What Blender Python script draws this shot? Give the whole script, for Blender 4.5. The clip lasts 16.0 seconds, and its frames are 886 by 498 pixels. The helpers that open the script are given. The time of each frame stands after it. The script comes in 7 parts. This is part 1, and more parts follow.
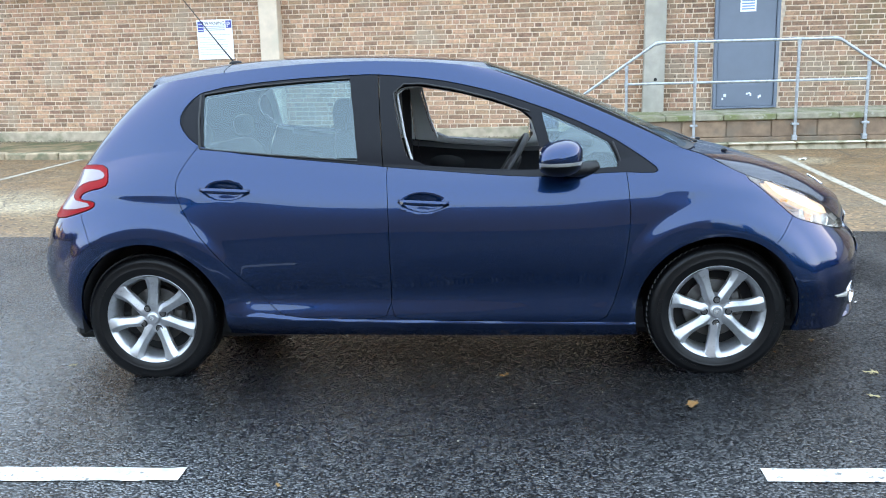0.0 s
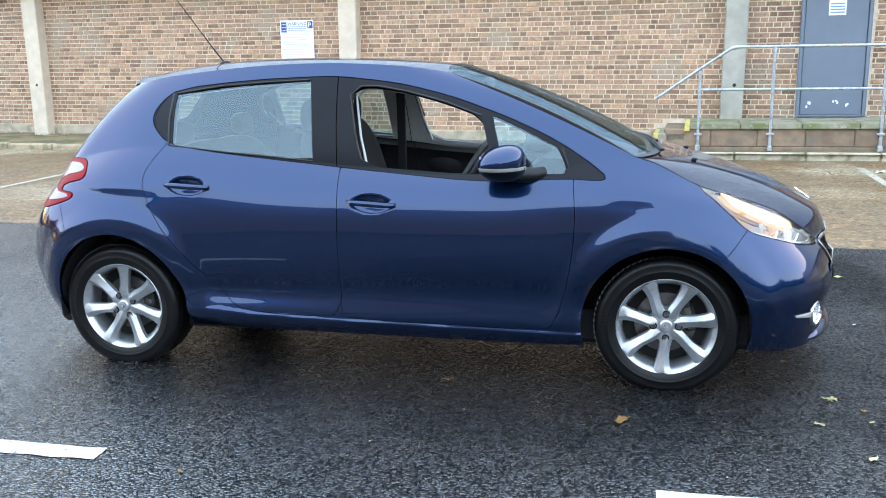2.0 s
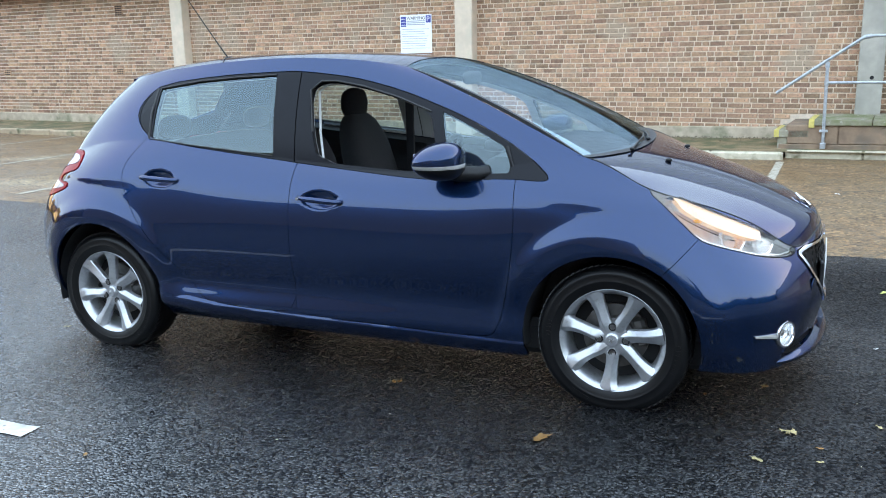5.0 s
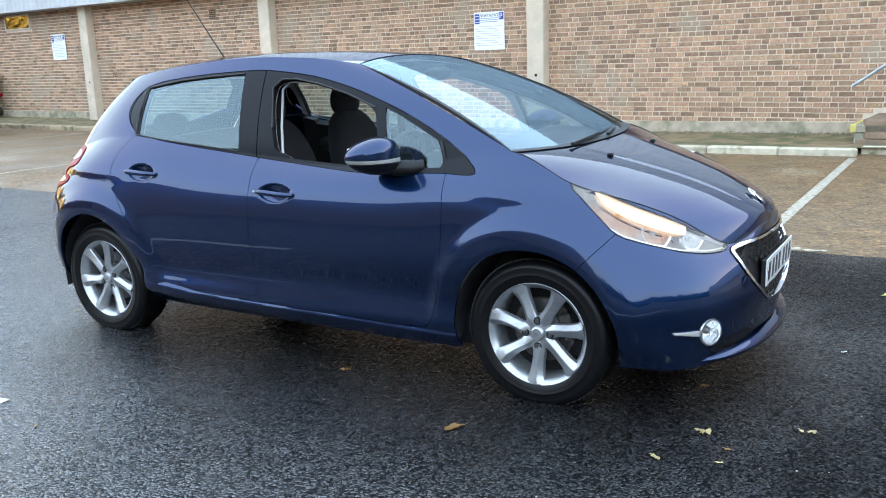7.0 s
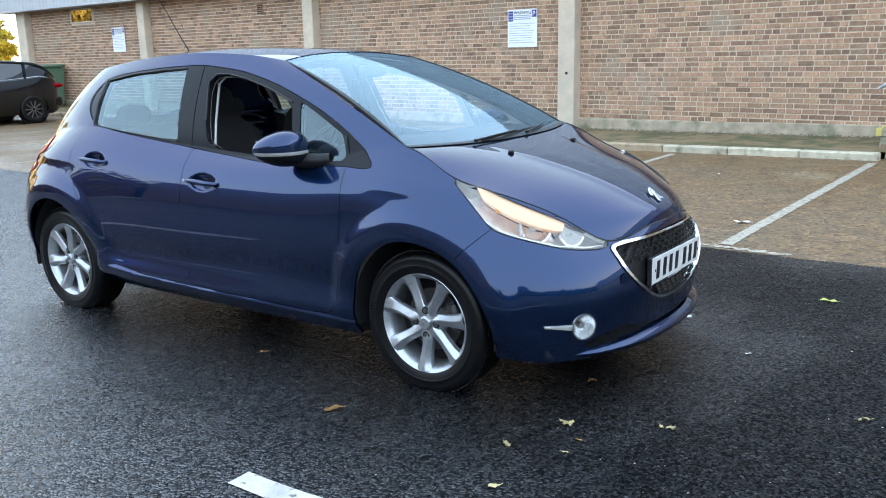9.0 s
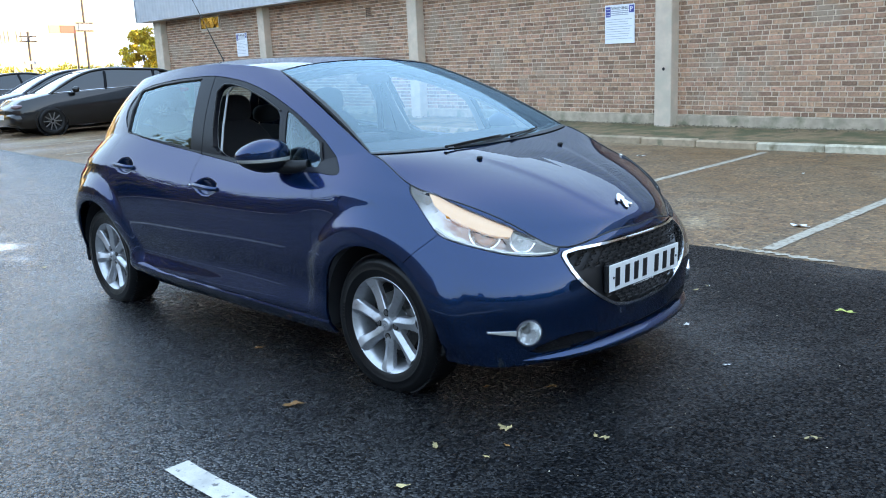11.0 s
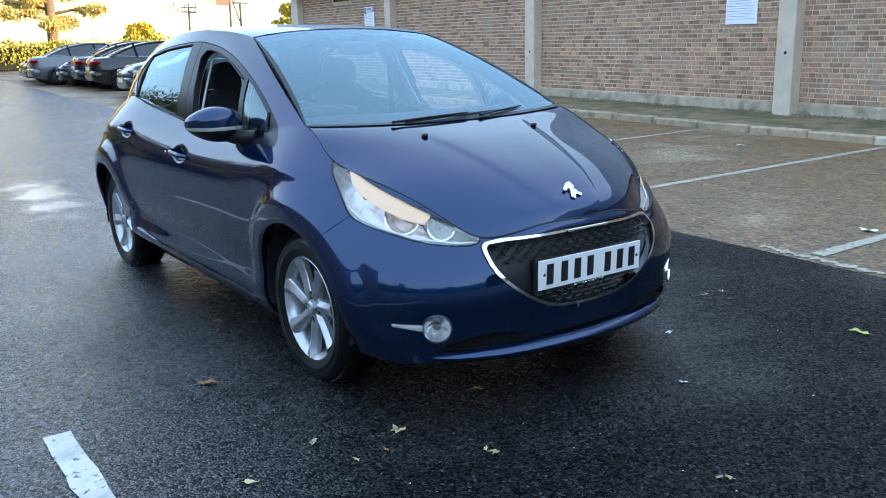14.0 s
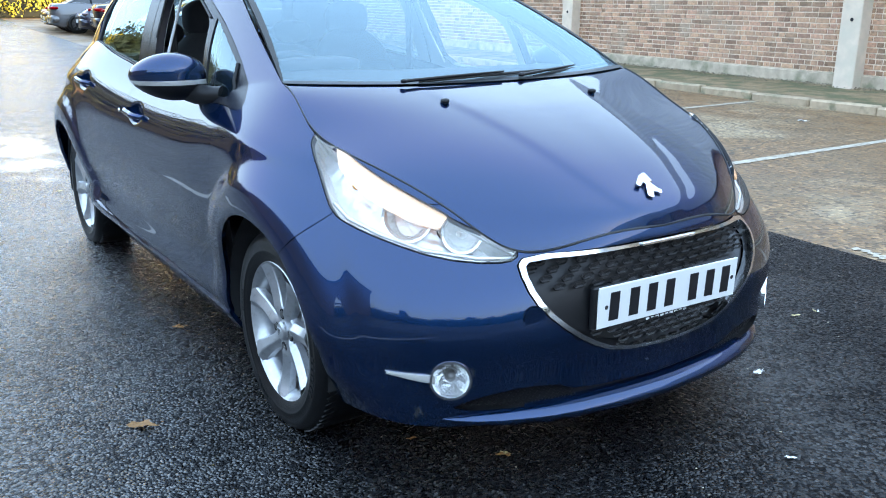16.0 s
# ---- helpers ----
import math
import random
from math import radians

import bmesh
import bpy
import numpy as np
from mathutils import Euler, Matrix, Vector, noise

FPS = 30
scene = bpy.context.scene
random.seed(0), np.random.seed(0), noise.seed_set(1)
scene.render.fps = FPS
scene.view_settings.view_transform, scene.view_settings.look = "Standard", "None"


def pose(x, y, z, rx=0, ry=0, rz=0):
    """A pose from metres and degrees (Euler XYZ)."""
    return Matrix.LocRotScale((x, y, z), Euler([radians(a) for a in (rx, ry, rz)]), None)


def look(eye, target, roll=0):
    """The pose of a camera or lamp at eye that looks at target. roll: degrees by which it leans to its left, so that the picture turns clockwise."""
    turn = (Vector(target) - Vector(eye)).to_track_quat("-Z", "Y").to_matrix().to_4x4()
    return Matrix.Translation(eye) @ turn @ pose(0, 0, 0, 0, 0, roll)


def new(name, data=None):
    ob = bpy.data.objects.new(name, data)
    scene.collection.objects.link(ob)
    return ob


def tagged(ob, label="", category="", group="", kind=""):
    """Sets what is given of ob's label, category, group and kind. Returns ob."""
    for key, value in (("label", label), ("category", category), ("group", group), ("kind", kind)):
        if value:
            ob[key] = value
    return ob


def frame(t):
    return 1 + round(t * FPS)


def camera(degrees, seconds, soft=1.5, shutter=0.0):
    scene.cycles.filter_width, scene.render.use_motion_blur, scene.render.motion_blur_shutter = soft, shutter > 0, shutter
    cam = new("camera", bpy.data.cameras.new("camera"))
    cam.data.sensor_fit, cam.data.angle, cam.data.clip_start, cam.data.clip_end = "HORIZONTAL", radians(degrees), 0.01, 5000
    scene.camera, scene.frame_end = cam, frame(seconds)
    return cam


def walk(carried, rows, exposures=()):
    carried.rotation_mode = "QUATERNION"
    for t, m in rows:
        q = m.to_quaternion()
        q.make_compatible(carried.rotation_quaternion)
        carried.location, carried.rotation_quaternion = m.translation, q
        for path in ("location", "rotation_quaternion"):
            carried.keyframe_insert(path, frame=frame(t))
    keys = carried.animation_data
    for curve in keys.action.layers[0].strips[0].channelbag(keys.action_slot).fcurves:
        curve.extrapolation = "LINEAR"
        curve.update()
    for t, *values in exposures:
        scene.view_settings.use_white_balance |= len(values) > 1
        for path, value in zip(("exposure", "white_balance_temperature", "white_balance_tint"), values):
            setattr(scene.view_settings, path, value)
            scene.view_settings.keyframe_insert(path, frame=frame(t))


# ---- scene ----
cam = camera(54.7, 16.0, soft=1.0)
PATH = [
    (0, (0.363, -4.431, 1.386), (0.209, -2.484, 0.952), -2.0),
    (0.5, (0.52, -4.385, 1.373), (0.295, -2.445, 0.943), -1.9),
    (1, (0.685, -4.341, 1.377), (0.38, -2.411, 0.952), -1.9),
    (1.5, (0.879, -4.328, 1.375), (0.517, -2.408, 0.95), -1.7),
    (2, (1.068, -4.345, 1.374), (0.66, -2.433, 0.95), -1.3),
    (2.5, (1.209, -4.29, 1.365), (0.764, -2.387, 0.941), -1.0),
    (3, (1.34, -4.201, 1.368), (0.841, -2.31, 0.949), -0.7),
    (3.5, (1.473, -4.16, 1.363), (0.922, -2.285, 0.939), -0.8),
    (6, (2.285, -3.83, 1.353), (1.358, -2.109, 0.928), -2.3),
    (6.5, (2.473, -3.792, 1.351), (1.49, -2.103, 0.926), -2.5),
    (7, (2.601, -3.706, 1.324), (1.596, -2.03, 0.899), -2.6),
    (7.5, (2.738, -3.599, 1.327), (1.713, -1.935, 0.9), -2.3),
    (8, (2.899, -3.555, 1.329), (1.828, -1.921, 0.903), -2.2),
    (8.5, (3.118, -3.534, 1.327), (2.009, -1.926, 0.897), -1.8),
    (9, (3.264, -3.445, 1.307), (2.128, -1.855, 0.879), -1.9),
    (11.5, (3.953, -2.938, 1.331), (2.549, -1.579, 0.906), -3.2),
    (12, (4.027, -2.822, 1.337), (2.601, -1.487, 0.907), -3.1),
    (12.5, (4.167, -2.7, 1.34), (2.656, -1.461, 0.912), -3.3),
    (13, (4.286, -2.569, 1.334), (2.732, -1.383, 0.908), -3.0),
    (13.5, (4.274, -2.391, 1.288), (2.704, -1.227, 0.863), -2.4),
    (14, (4.212, -2.24, 1.255), (2.628, -1.107, 0.8), -1.7),
    (14.5, (4.098, -2.054, 1.224), (2.508, -0.953, 0.714), -1.3),
    (15, (3.933, -1.905, 1.201), (2.33, -0.828, 0.683), -0.8),
    (15.5, (3.702, -1.816, 1.187), (2.099, -0.742, 0.661), -0.6),
    (16, (3.471, -1.698, 1.176), (1.872, -0.624, 0.638), 0.0),
]
walk(cam, [(t, look(eye, target, roll)) for t, eye, target, roll in PATH], [(0, 3.38, 9900, 23), (3.5, 3.34, 9900, 23), (6.0, 2.95, 9900, 23), (7.0, 3.12, 9900, 23), (8.0, 3.05, 9800, 23), (9.0, 2.88, 9600, 23), (12.0, 2.48, 8000, 20), (13.0, 2.38, 7900, 20), (14.0, 2.42, 7800, 19), (14.5, 2.80, 7900, 19), (15.3, 2.95, 8200, 20), (16, 3.14, 8300, 20)])

# ---- world, sun, exposure ----
world = bpy.data.worlds.new("sky")
scene.world = world
world.use_nodes = True
wn, wl = world.node_tree.nodes, world.node_tree.links
sky = wn.new("ShaderNodeTexSky")
sky.sky_type, sky.sun_disc = "NISHITA", False
SUN_EL, SUN_AZ = 10.0, 55.0
sky.sun_elevation, sky.sun_rotation = radians(SUN_EL), radians(SUN_AZ)
sky.air_density, sky.dust_density, sky.ozone_density = 1.0, 0.6, 2.0
veil = wn.new("ShaderNodeMix")   # thin high cloud all over the blue
veil.data_type = "RGBA"
veil.inputs["Factor"].default_value = 0.72
veil.inputs["B"].default_value = (1.75, 3.3, 5.4, 1)
wl.new(sky.outputs[0], veil.inputs["A"])
wl.new(veil.outputs["Result"], wn["Background"].inputs[0])
wn["Background"].inputs[1].default_value = 0.14
sun = new("sun", bpy.data.lights.new("sun", "SUN"))
sun.data.energy, sun.data.angle, sun.data.color = 2.4, radians(0.6), (1.0, 0.84, 0.60)
az = radians(SUN_AZ)
sun.matrix_world = look((0, 0, 30), Vector((0, 0, 30)) - Vector((math.sin(az) * math.cos(radians(SUN_EL)), math.cos(az) * math.cos(radians(SUN_EL)), math.sin(radians(SUN_EL)))))


# ---- small tools ----
def shaded(name, colour, rough=0.6, metal=0.0, spots=(), grain=0.0, scale=8.0, bump=0.0, bump_scale=60.0, coat=0.0, per="", spread=0.0, spec=0.5, bump_dist=0.004):
    """A Principled material; spots: (scale, colour, threshold, softness) patches; per: 'object' or 'island' brightness spread."""
    m = bpy.data.materials.new(name)
    m.use_nodes = True
    n, l = m.node_tree.nodes, m.node_tree.links
    b = n["Principled BSDF"]
    b.inputs["Roughness"].default_value, b.inputs["Metallic"].default_value = rough, metal
    b.inputs["Specular IOR Level"].default_value = spec
    b.inputs["Coat Weight"].default_value, b.inputs["Coat Roughness"].default_value = coat, 0.02
    co = n.new("ShaderNodeTexCoord").outputs["Object"]
    rgb = n.new("ShaderNodeRGB")
    rgb.outputs[0].default_value = (*colour, 1)
    out = rgb.outputs[0]
    if per:
        src = n.new("ShaderNodeObjectInfo").outputs["Random"] if per == "object" else n.new("ShaderNodeNewGeometry").outputs["Random Per Island"]
        hs = n.new("ShaderNodeHueSaturation")
        mr = n.new("ShaderNodeMapRange")
        mr.inputs["To Min"].default_value, mr.inputs["To Max"].default_value = 1 - spread, 1 + spread
        l.new(src, mr.inputs["Value"])
        l.new(mr.outputs[0], hs.inputs["Value"])
        wn2 = n.new("ShaderNodeTexWhiteNoise")
        wn2.noise_dimensions = "1D"
        l.new(src, wn2.inputs["W"])
        mh = n.new("ShaderNodeMapRange")
        mh.inputs["To Min"].default_value, mh.inputs["To Max"].default_value = 0.5 - spread * 0.014, 0.5 + spread * 0.014
        l.new(wn2.outputs["Value"], mh.inputs["Value"])
        l.new(mh.outputs[0], hs.inputs["Hue"])
        l.new(out, hs.inputs["Color"])
        out = hs.outputs[0]
    if grain:
        no = n.new("ShaderNodeTexNoise")
        no.inputs["Scale"].default_value, no.inputs["Detail"].default_value = scale, 6
        l.new(co, no.inputs["Vector"])
        mr = n.new("ShaderNodeMapRange")
        mr.inputs["From Min"].default_value, mr.inputs["From Max"].default_value = 0.25, 0.75
        mr.inputs["To Min"].default_value, mr.inputs["To Max"].default_value = 1 - grain, 1 + grain
        l.new(no.outputs[0], mr.inputs["Value"])
        hs = n.new("ShaderNodeHueSaturation")
        l.new(mr.outputs[0], hs.inputs["Value"])
        l.new(out, hs.inputs["Color"])
        out = hs.outputs[0]
    for sc, col, thr, soft in spots:
        no = n.new("ShaderNodeTexNoise")
        no.inputs["Scale"].default_value, no.inputs["Detail"].default_value = sc, 5
        l.new(co, no.inputs["Vector"])
        mr = n.new("ShaderNodeMapRange")
        mr.inputs["From Min"].default_value, mr.inputs["From Max"].default_value = thr - soft, thr + soft
        l.new(no.outputs[0], mr.inputs["Value"])
        mx = n.new("ShaderNodeMix")
        mx.data_type = "RGBA"
        l.new(mr.outputs[0], mx.inputs["Factor"])
        l.new(out, mx.inputs["A"])
        mx.inputs["B"].default_value = (*col, 1)
        out = mx.outputs["Result"]
    l.new(out, b.inputs["Base Color"])
    if bump:
        no = n.new("ShaderNodeTexNoise")
        no.inputs["Scale"].default_value, no.inputs["Detail"].default_value = bump_scale, 4
        l.new(co, no.inputs["Vector"])
        bp = n.new("ShaderNodeBump")
        bp.inputs["Strength"].default_value, bp.inputs["Distance"].default_value = bump, bump_dist
        l.new(no.outputs[0], bp.inputs["Height"])
        l.new(bp.outputs[0], b.inputs["Normal"])
    return m


def glass(name, tint, gloss=0.30, rough=0.0, sheen=(1, 1, 1), share=0.42):
    """Thin tinted glass: a see-through pane whose gloss rises at grazing angles."""
    m = bpy.data.materials.new(name)
    m.use_nodes = True
    n, l = m.node_tree.nodes, m.node_tree.links
    n.remove(n["Principled BSDF"])
    tr, gl, mx, fr = n.new("ShaderNodeBsdfTransparent"), n.new("ShaderNodeBsdfGlossy"), n.new("ShaderNodeMixShader"), n.new("ShaderNodeFresnel")
    tr.inputs[0].default_value = (*[min(1.0, c / (1 - share)) for c in tint], 1)
    gl.inputs["Roughness"].default_value = rough
    fr.inputs["IOR"].default_value = 1.5 + gloss
    mul = n.new("ShaderNodeMath")
    mul.operation, mul.use_clamp = "MULTIPLY", True
    mul.inputs[1].default_value = 1 / share
    l.new(fr.outputs[0], mul.inputs[0])
    sc = n.new("ShaderNodeVectorMath")
    sc.operation = "SCALE"
    sc.inputs[0].default_value = sheen
    l.new(mul.outputs[0], sc.inputs["Scale"])
    l.new(sc.outputs[0], gl.inputs[0])
    mx.inputs[0].default_value = share
    l.new(tr.outputs[0], mx.inputs[1])
    l.new(gl.outputs[0], mx.inputs[2])
    l.new(mx.outputs[0], n["Material Output"].inputs[0])
    return m


def empty(name, label="", category="", group="", kind="", at=None):
    ob = new(name)
    ob.empty_display_size = 0.2
    if at is not None:
        ob.matrix_world = at
    return tagged(ob, label, category, group, kind)


def part(name, bm, material, parent=None, label="", smooth=0.0):
    """Links a bmesh as one mesh object under a thing or part; smooth: the angle in degrees below which edges are shaded soft."""
    me = bpy.data.meshes.new(name)
    bm.normal_update()
    if smooth:
        for f in bm.faces:
            f.smooth = True
        for e in bm.edges:
            if len(e.link_faces) == 2 and e.calc_face_angle(3.2) > radians(smooth):
                e.smooth = False
    bm.to_mesh(me)
    bm.free()
    me.materials.append(material)
    ob = new(name, me)
    if parent:
        ob.parent = parent
    return tagged(ob, label)


def solid(name, vs, fs, material, parent=None, label="", normals=None, smooth=False):
    """Links vertices and faces as one mesh object, with soft normals where given."""
    me = bpy.data.meshes.new(name)
    me.from_pydata([tuple(v) for v in vs], [], [tuple(f) for f in fs])
    me.materials.append(material)
    if smooth or normals is not None:
        me.polygons.foreach_set("use_smooth", [True] * len(me.polygons))
    me.validate()
    if normals is not None:
        me.normals_split_custom_set_from_vertices([tuple(q) for q in normals])
    me.update()
    ob = new(name, me)
    if parent:
        ob.parent = parent
    return tagged(ob, label)


def box(bm, x0, x1, y0, y1, z0, z1, bev=0.0, m=None, seg=1):
    r = bmesh.ops.create_cube(bm, size=1)
    vs = r["verts"]
    for v in vs:
        v.co = Vector(((x0 + x1) / 2 + v.co.x * (x1 - x0), (y0 + y1) / 2 + v.co.y * (y1 - y0), (z0 + z1) / 2 + v.co.z * (z1 - z0)))
    if m is not None:
        bmesh.ops.transform(bm, matrix=m, verts=vs)
    if bev:
        es = {e for v in vs for e in v.link_edges}
        bmesh.ops.bevel(bm, geom=list(es), offset=bev, segments=seg, affect="EDGES", profile=0.6)
    return bm


def boxed(*a, **k):
    return box(bmesh.new(), *a, **k)


def tube(bm, pts, r, n=12, cap=True):
    """A round bar along a line of points; r: one radius or one for each point."""
    pts = [Vector(p) for p in pts]
    rs = r if isinstance(r, (list, tuple)) else [r] * len(pts)
    rings, up = [], None
    for i, p in enumerate(pts):
        d = (pts[min(i + 1, len(pts) - 1)] - pts[max(i - 1, 0)]).normalized()
        if up is None:
            up = d.orthogonal().normalized()
        up = (up - d * up.dot(d)).normalized()
        side = d.cross(up)
        rings.append([bm.verts.new(p + rs[i] * (math.cos(2 * math.pi * k / n) * up + math.sin(2 * math.pi * k / n) * side)) for k in range(n)])
    for a, b in zip(rings, rings[1:]):
        for k in range(n):
            bm.faces.new((a[k], a[(k + 1) % n], b[(k + 1) % n], b[k]))
    if cap:
        bm.faces.new(list(reversed(rings[0])))
        bm.faces.new(rings[-1])
    return bm


def lathe(bm, prof, n=48, axis="y"):
    """Turns a profile of (radius, height) about an axis; the height runs along it."""
    rings = []
    for r, h in prof:
        ring = []
        for k in range(n):
            a = 2 * math.pi * k / n
            c, s = r * math.cos(a), r * math.sin(a)
            ring.append(bm.verts.new((c, h, s) if axis == "y" else (c, s, h) if axis == "z" else (h, c, s)))
        rings.append(ring)
    for a, b in zip(rings, rings[1:]):
        for k in range(n):
            bm.faces.new((a[k], a[(k + 1) % n], b[(k + 1) % n], b[k]))
    return bm


def prism(bm, outline, y0, y1, bev=0.0):
    """Extrudes an outline of (x, z) from y0 to y1."""
    a = [bm.verts.new((x, y0, z)) for x, z in outline]
    b = [bm.verts.new((x, y1, z)) for x, z in outline]
    n = len(a)
    faces = [bm.faces.new(a), bm.faces.new(list(reversed(b)))]
    for k in range(n):
        faces.append(bm.faces.new((a[k], b[k], b[(k + 1) % n], a[(k + 1) % n])))
    bmesh.ops.recalc_face_normals(bm, faces=faces)
    if bev:
        es = {e for f in faces[:2] for e in f.edges}
        bmesh.ops.bevel(bm, geom=list(es), offset=bev, segments=2, affect="EDGES", profile=0.5)
    return bm


def lettering(name, text, size, material, parent, m, thick=0.001, align="LEFT", wide=1.0):
    """Raised characters in the built-in font, as a mesh."""
    cu = bpy.data.curves.new(name, "FONT")
    cu.body, cu.size, cu.extrude, cu.align_x = text, size, thick, align
    tmp = bpy.data.objects.new(name, cu)
    scene.collection.objects.link(tmp)
    me = bpy.data.meshes.new_from_object(tmp.evaluated_get(bpy.context.evaluated_depsgraph_get()))
    bpy.data.objects.remove(tmp)
    me.transform(m @ Matrix.Diagonal((wide, 1, 1, 1)))
    me.materials.clear()
    me.materials.append(material)
    ob = new(name, me)
    ob.parent = parent
    return ob


# ---- materials ----
PAINT = shaded("blue_paint", (0.0006, 0.0222, 0.072), 0.27, 0.80, coat=1.0, grain=0.10, scale=700, spec=0.1)
paint_b = PAINT.node_tree.nodes["Principled BSDF"]
paint_b.inputs["Coat IOR"].default_value = 1.46
paint_b.inputs["Specular Tint"].default_value = (0.02, 0.07, 0.26, 1)
BLACK_PLASTIC = shaded("black_plastic", (0.006, 0.006, 0.0068), 0.42, spec=0.28, grain=0.2, scale=40, bump=0.15, bump_scale=600, bump_dist=0.001)
GLOSS_BLACK = shaded("window_frame_black", (0.007, 0.0075, 0.010), 0.26, grain=0.1, scale=20, spec=0.13)
RUBBER = shaded("tyre_rubber", (0.004, 0.004, 0.0045), 0.36, spec=0.26, grain=0.3, scale=30, bump=0.3, bump_scale=200, bump_dist=0.002)
SEAL = shaded("rubber_seal", (0.01, 0.01, 0.01), 0.6)
CHROME = shaded("chrome", (0.75, 0.76, 0.78), 0.12, 1.0)
SILVER = shaded("alloy_silver", (0.44, 0.45, 0.465), 0.32, 0.80, grain=0.08, scale=60, spots=((55, (0.34, 0.33, 0.32), 0.66, 0.08),))
STEEL = shaded("brake_steel", (0.16, 0.155, 0.15), 0.4, 0.9, grain=0.3, scale=30)
DARK = shaded("underbody_dark", (0.006, 0.006, 0.007), 0.8, grain=0.2)
CLOTH = shaded("seat_cloth", (0.012, 0.012, 0.014), 0.9, grain=0.25, scale=120, bump=0.4, bump_scale=900, bump_dist=0.001)
TRIM_GREY = shaded("grey_trim", (0.42, 0.42, 0.41), 0.7, grain=0.05)
DASH = shaded("dash_plastic", (0.018, 0.018, 0.02), 0.6, grain=0.15, scale=60, bump=0.2, bump_scale=500, bump_dist=0.001)
WINDSCREEN = glass("windscreen_glass", (0.60, 0.78, 0.84), 0.85, sheen=(0.54, 0.78, 0.88))
TINTED = glass("tinted_glass", (0.42, 0.56, 0.58), 0.36, sheen=(0.72, 0.94, 1.0))
CLEAR = glass("clear_lens", (0.86, 0.87, 0.88), 0.05, share=0.12)
AMBER = shaded("amber_plastic", (0.9, 0.30, 0.03), 0.2, coat=0.5)
RED = shaded("red_lens", (0.26, 0.001, 0.003), 0.3, spec=0.05)
WHITE_LENS = shaded("white_lens", (0.17, 0.11, 0.12), 0.15, coat=0.4)
PLATE = shaded("plate_white", (0.64, 0.64, 0.62), 0.35, grain=0.03, coat=0.3)
INK = shaded("plate_black", (0.01, 0.01, 0.012), 0.4)

# ---- ground and building ----
RISE = 0.0145   # the land climbs gently along the wall
BASE = -0.012   # the road under the car
FLAT = pose(0, 0, BASE, 0, 0, -4.4)   # the building's frame: u along the wall, v towards it
ENV = FLAT @ pose(0, 0, -2.5 * RISE, 0, math.degrees(math.atan(RISE)), 0)


def gz(u):
    """The ground's height along the wall."""
    return RISE * max(0.0, min(-u - 2.5, 60.0))


def placed(ob, m=ENV):
    ob.matrix_world = m
    return ob


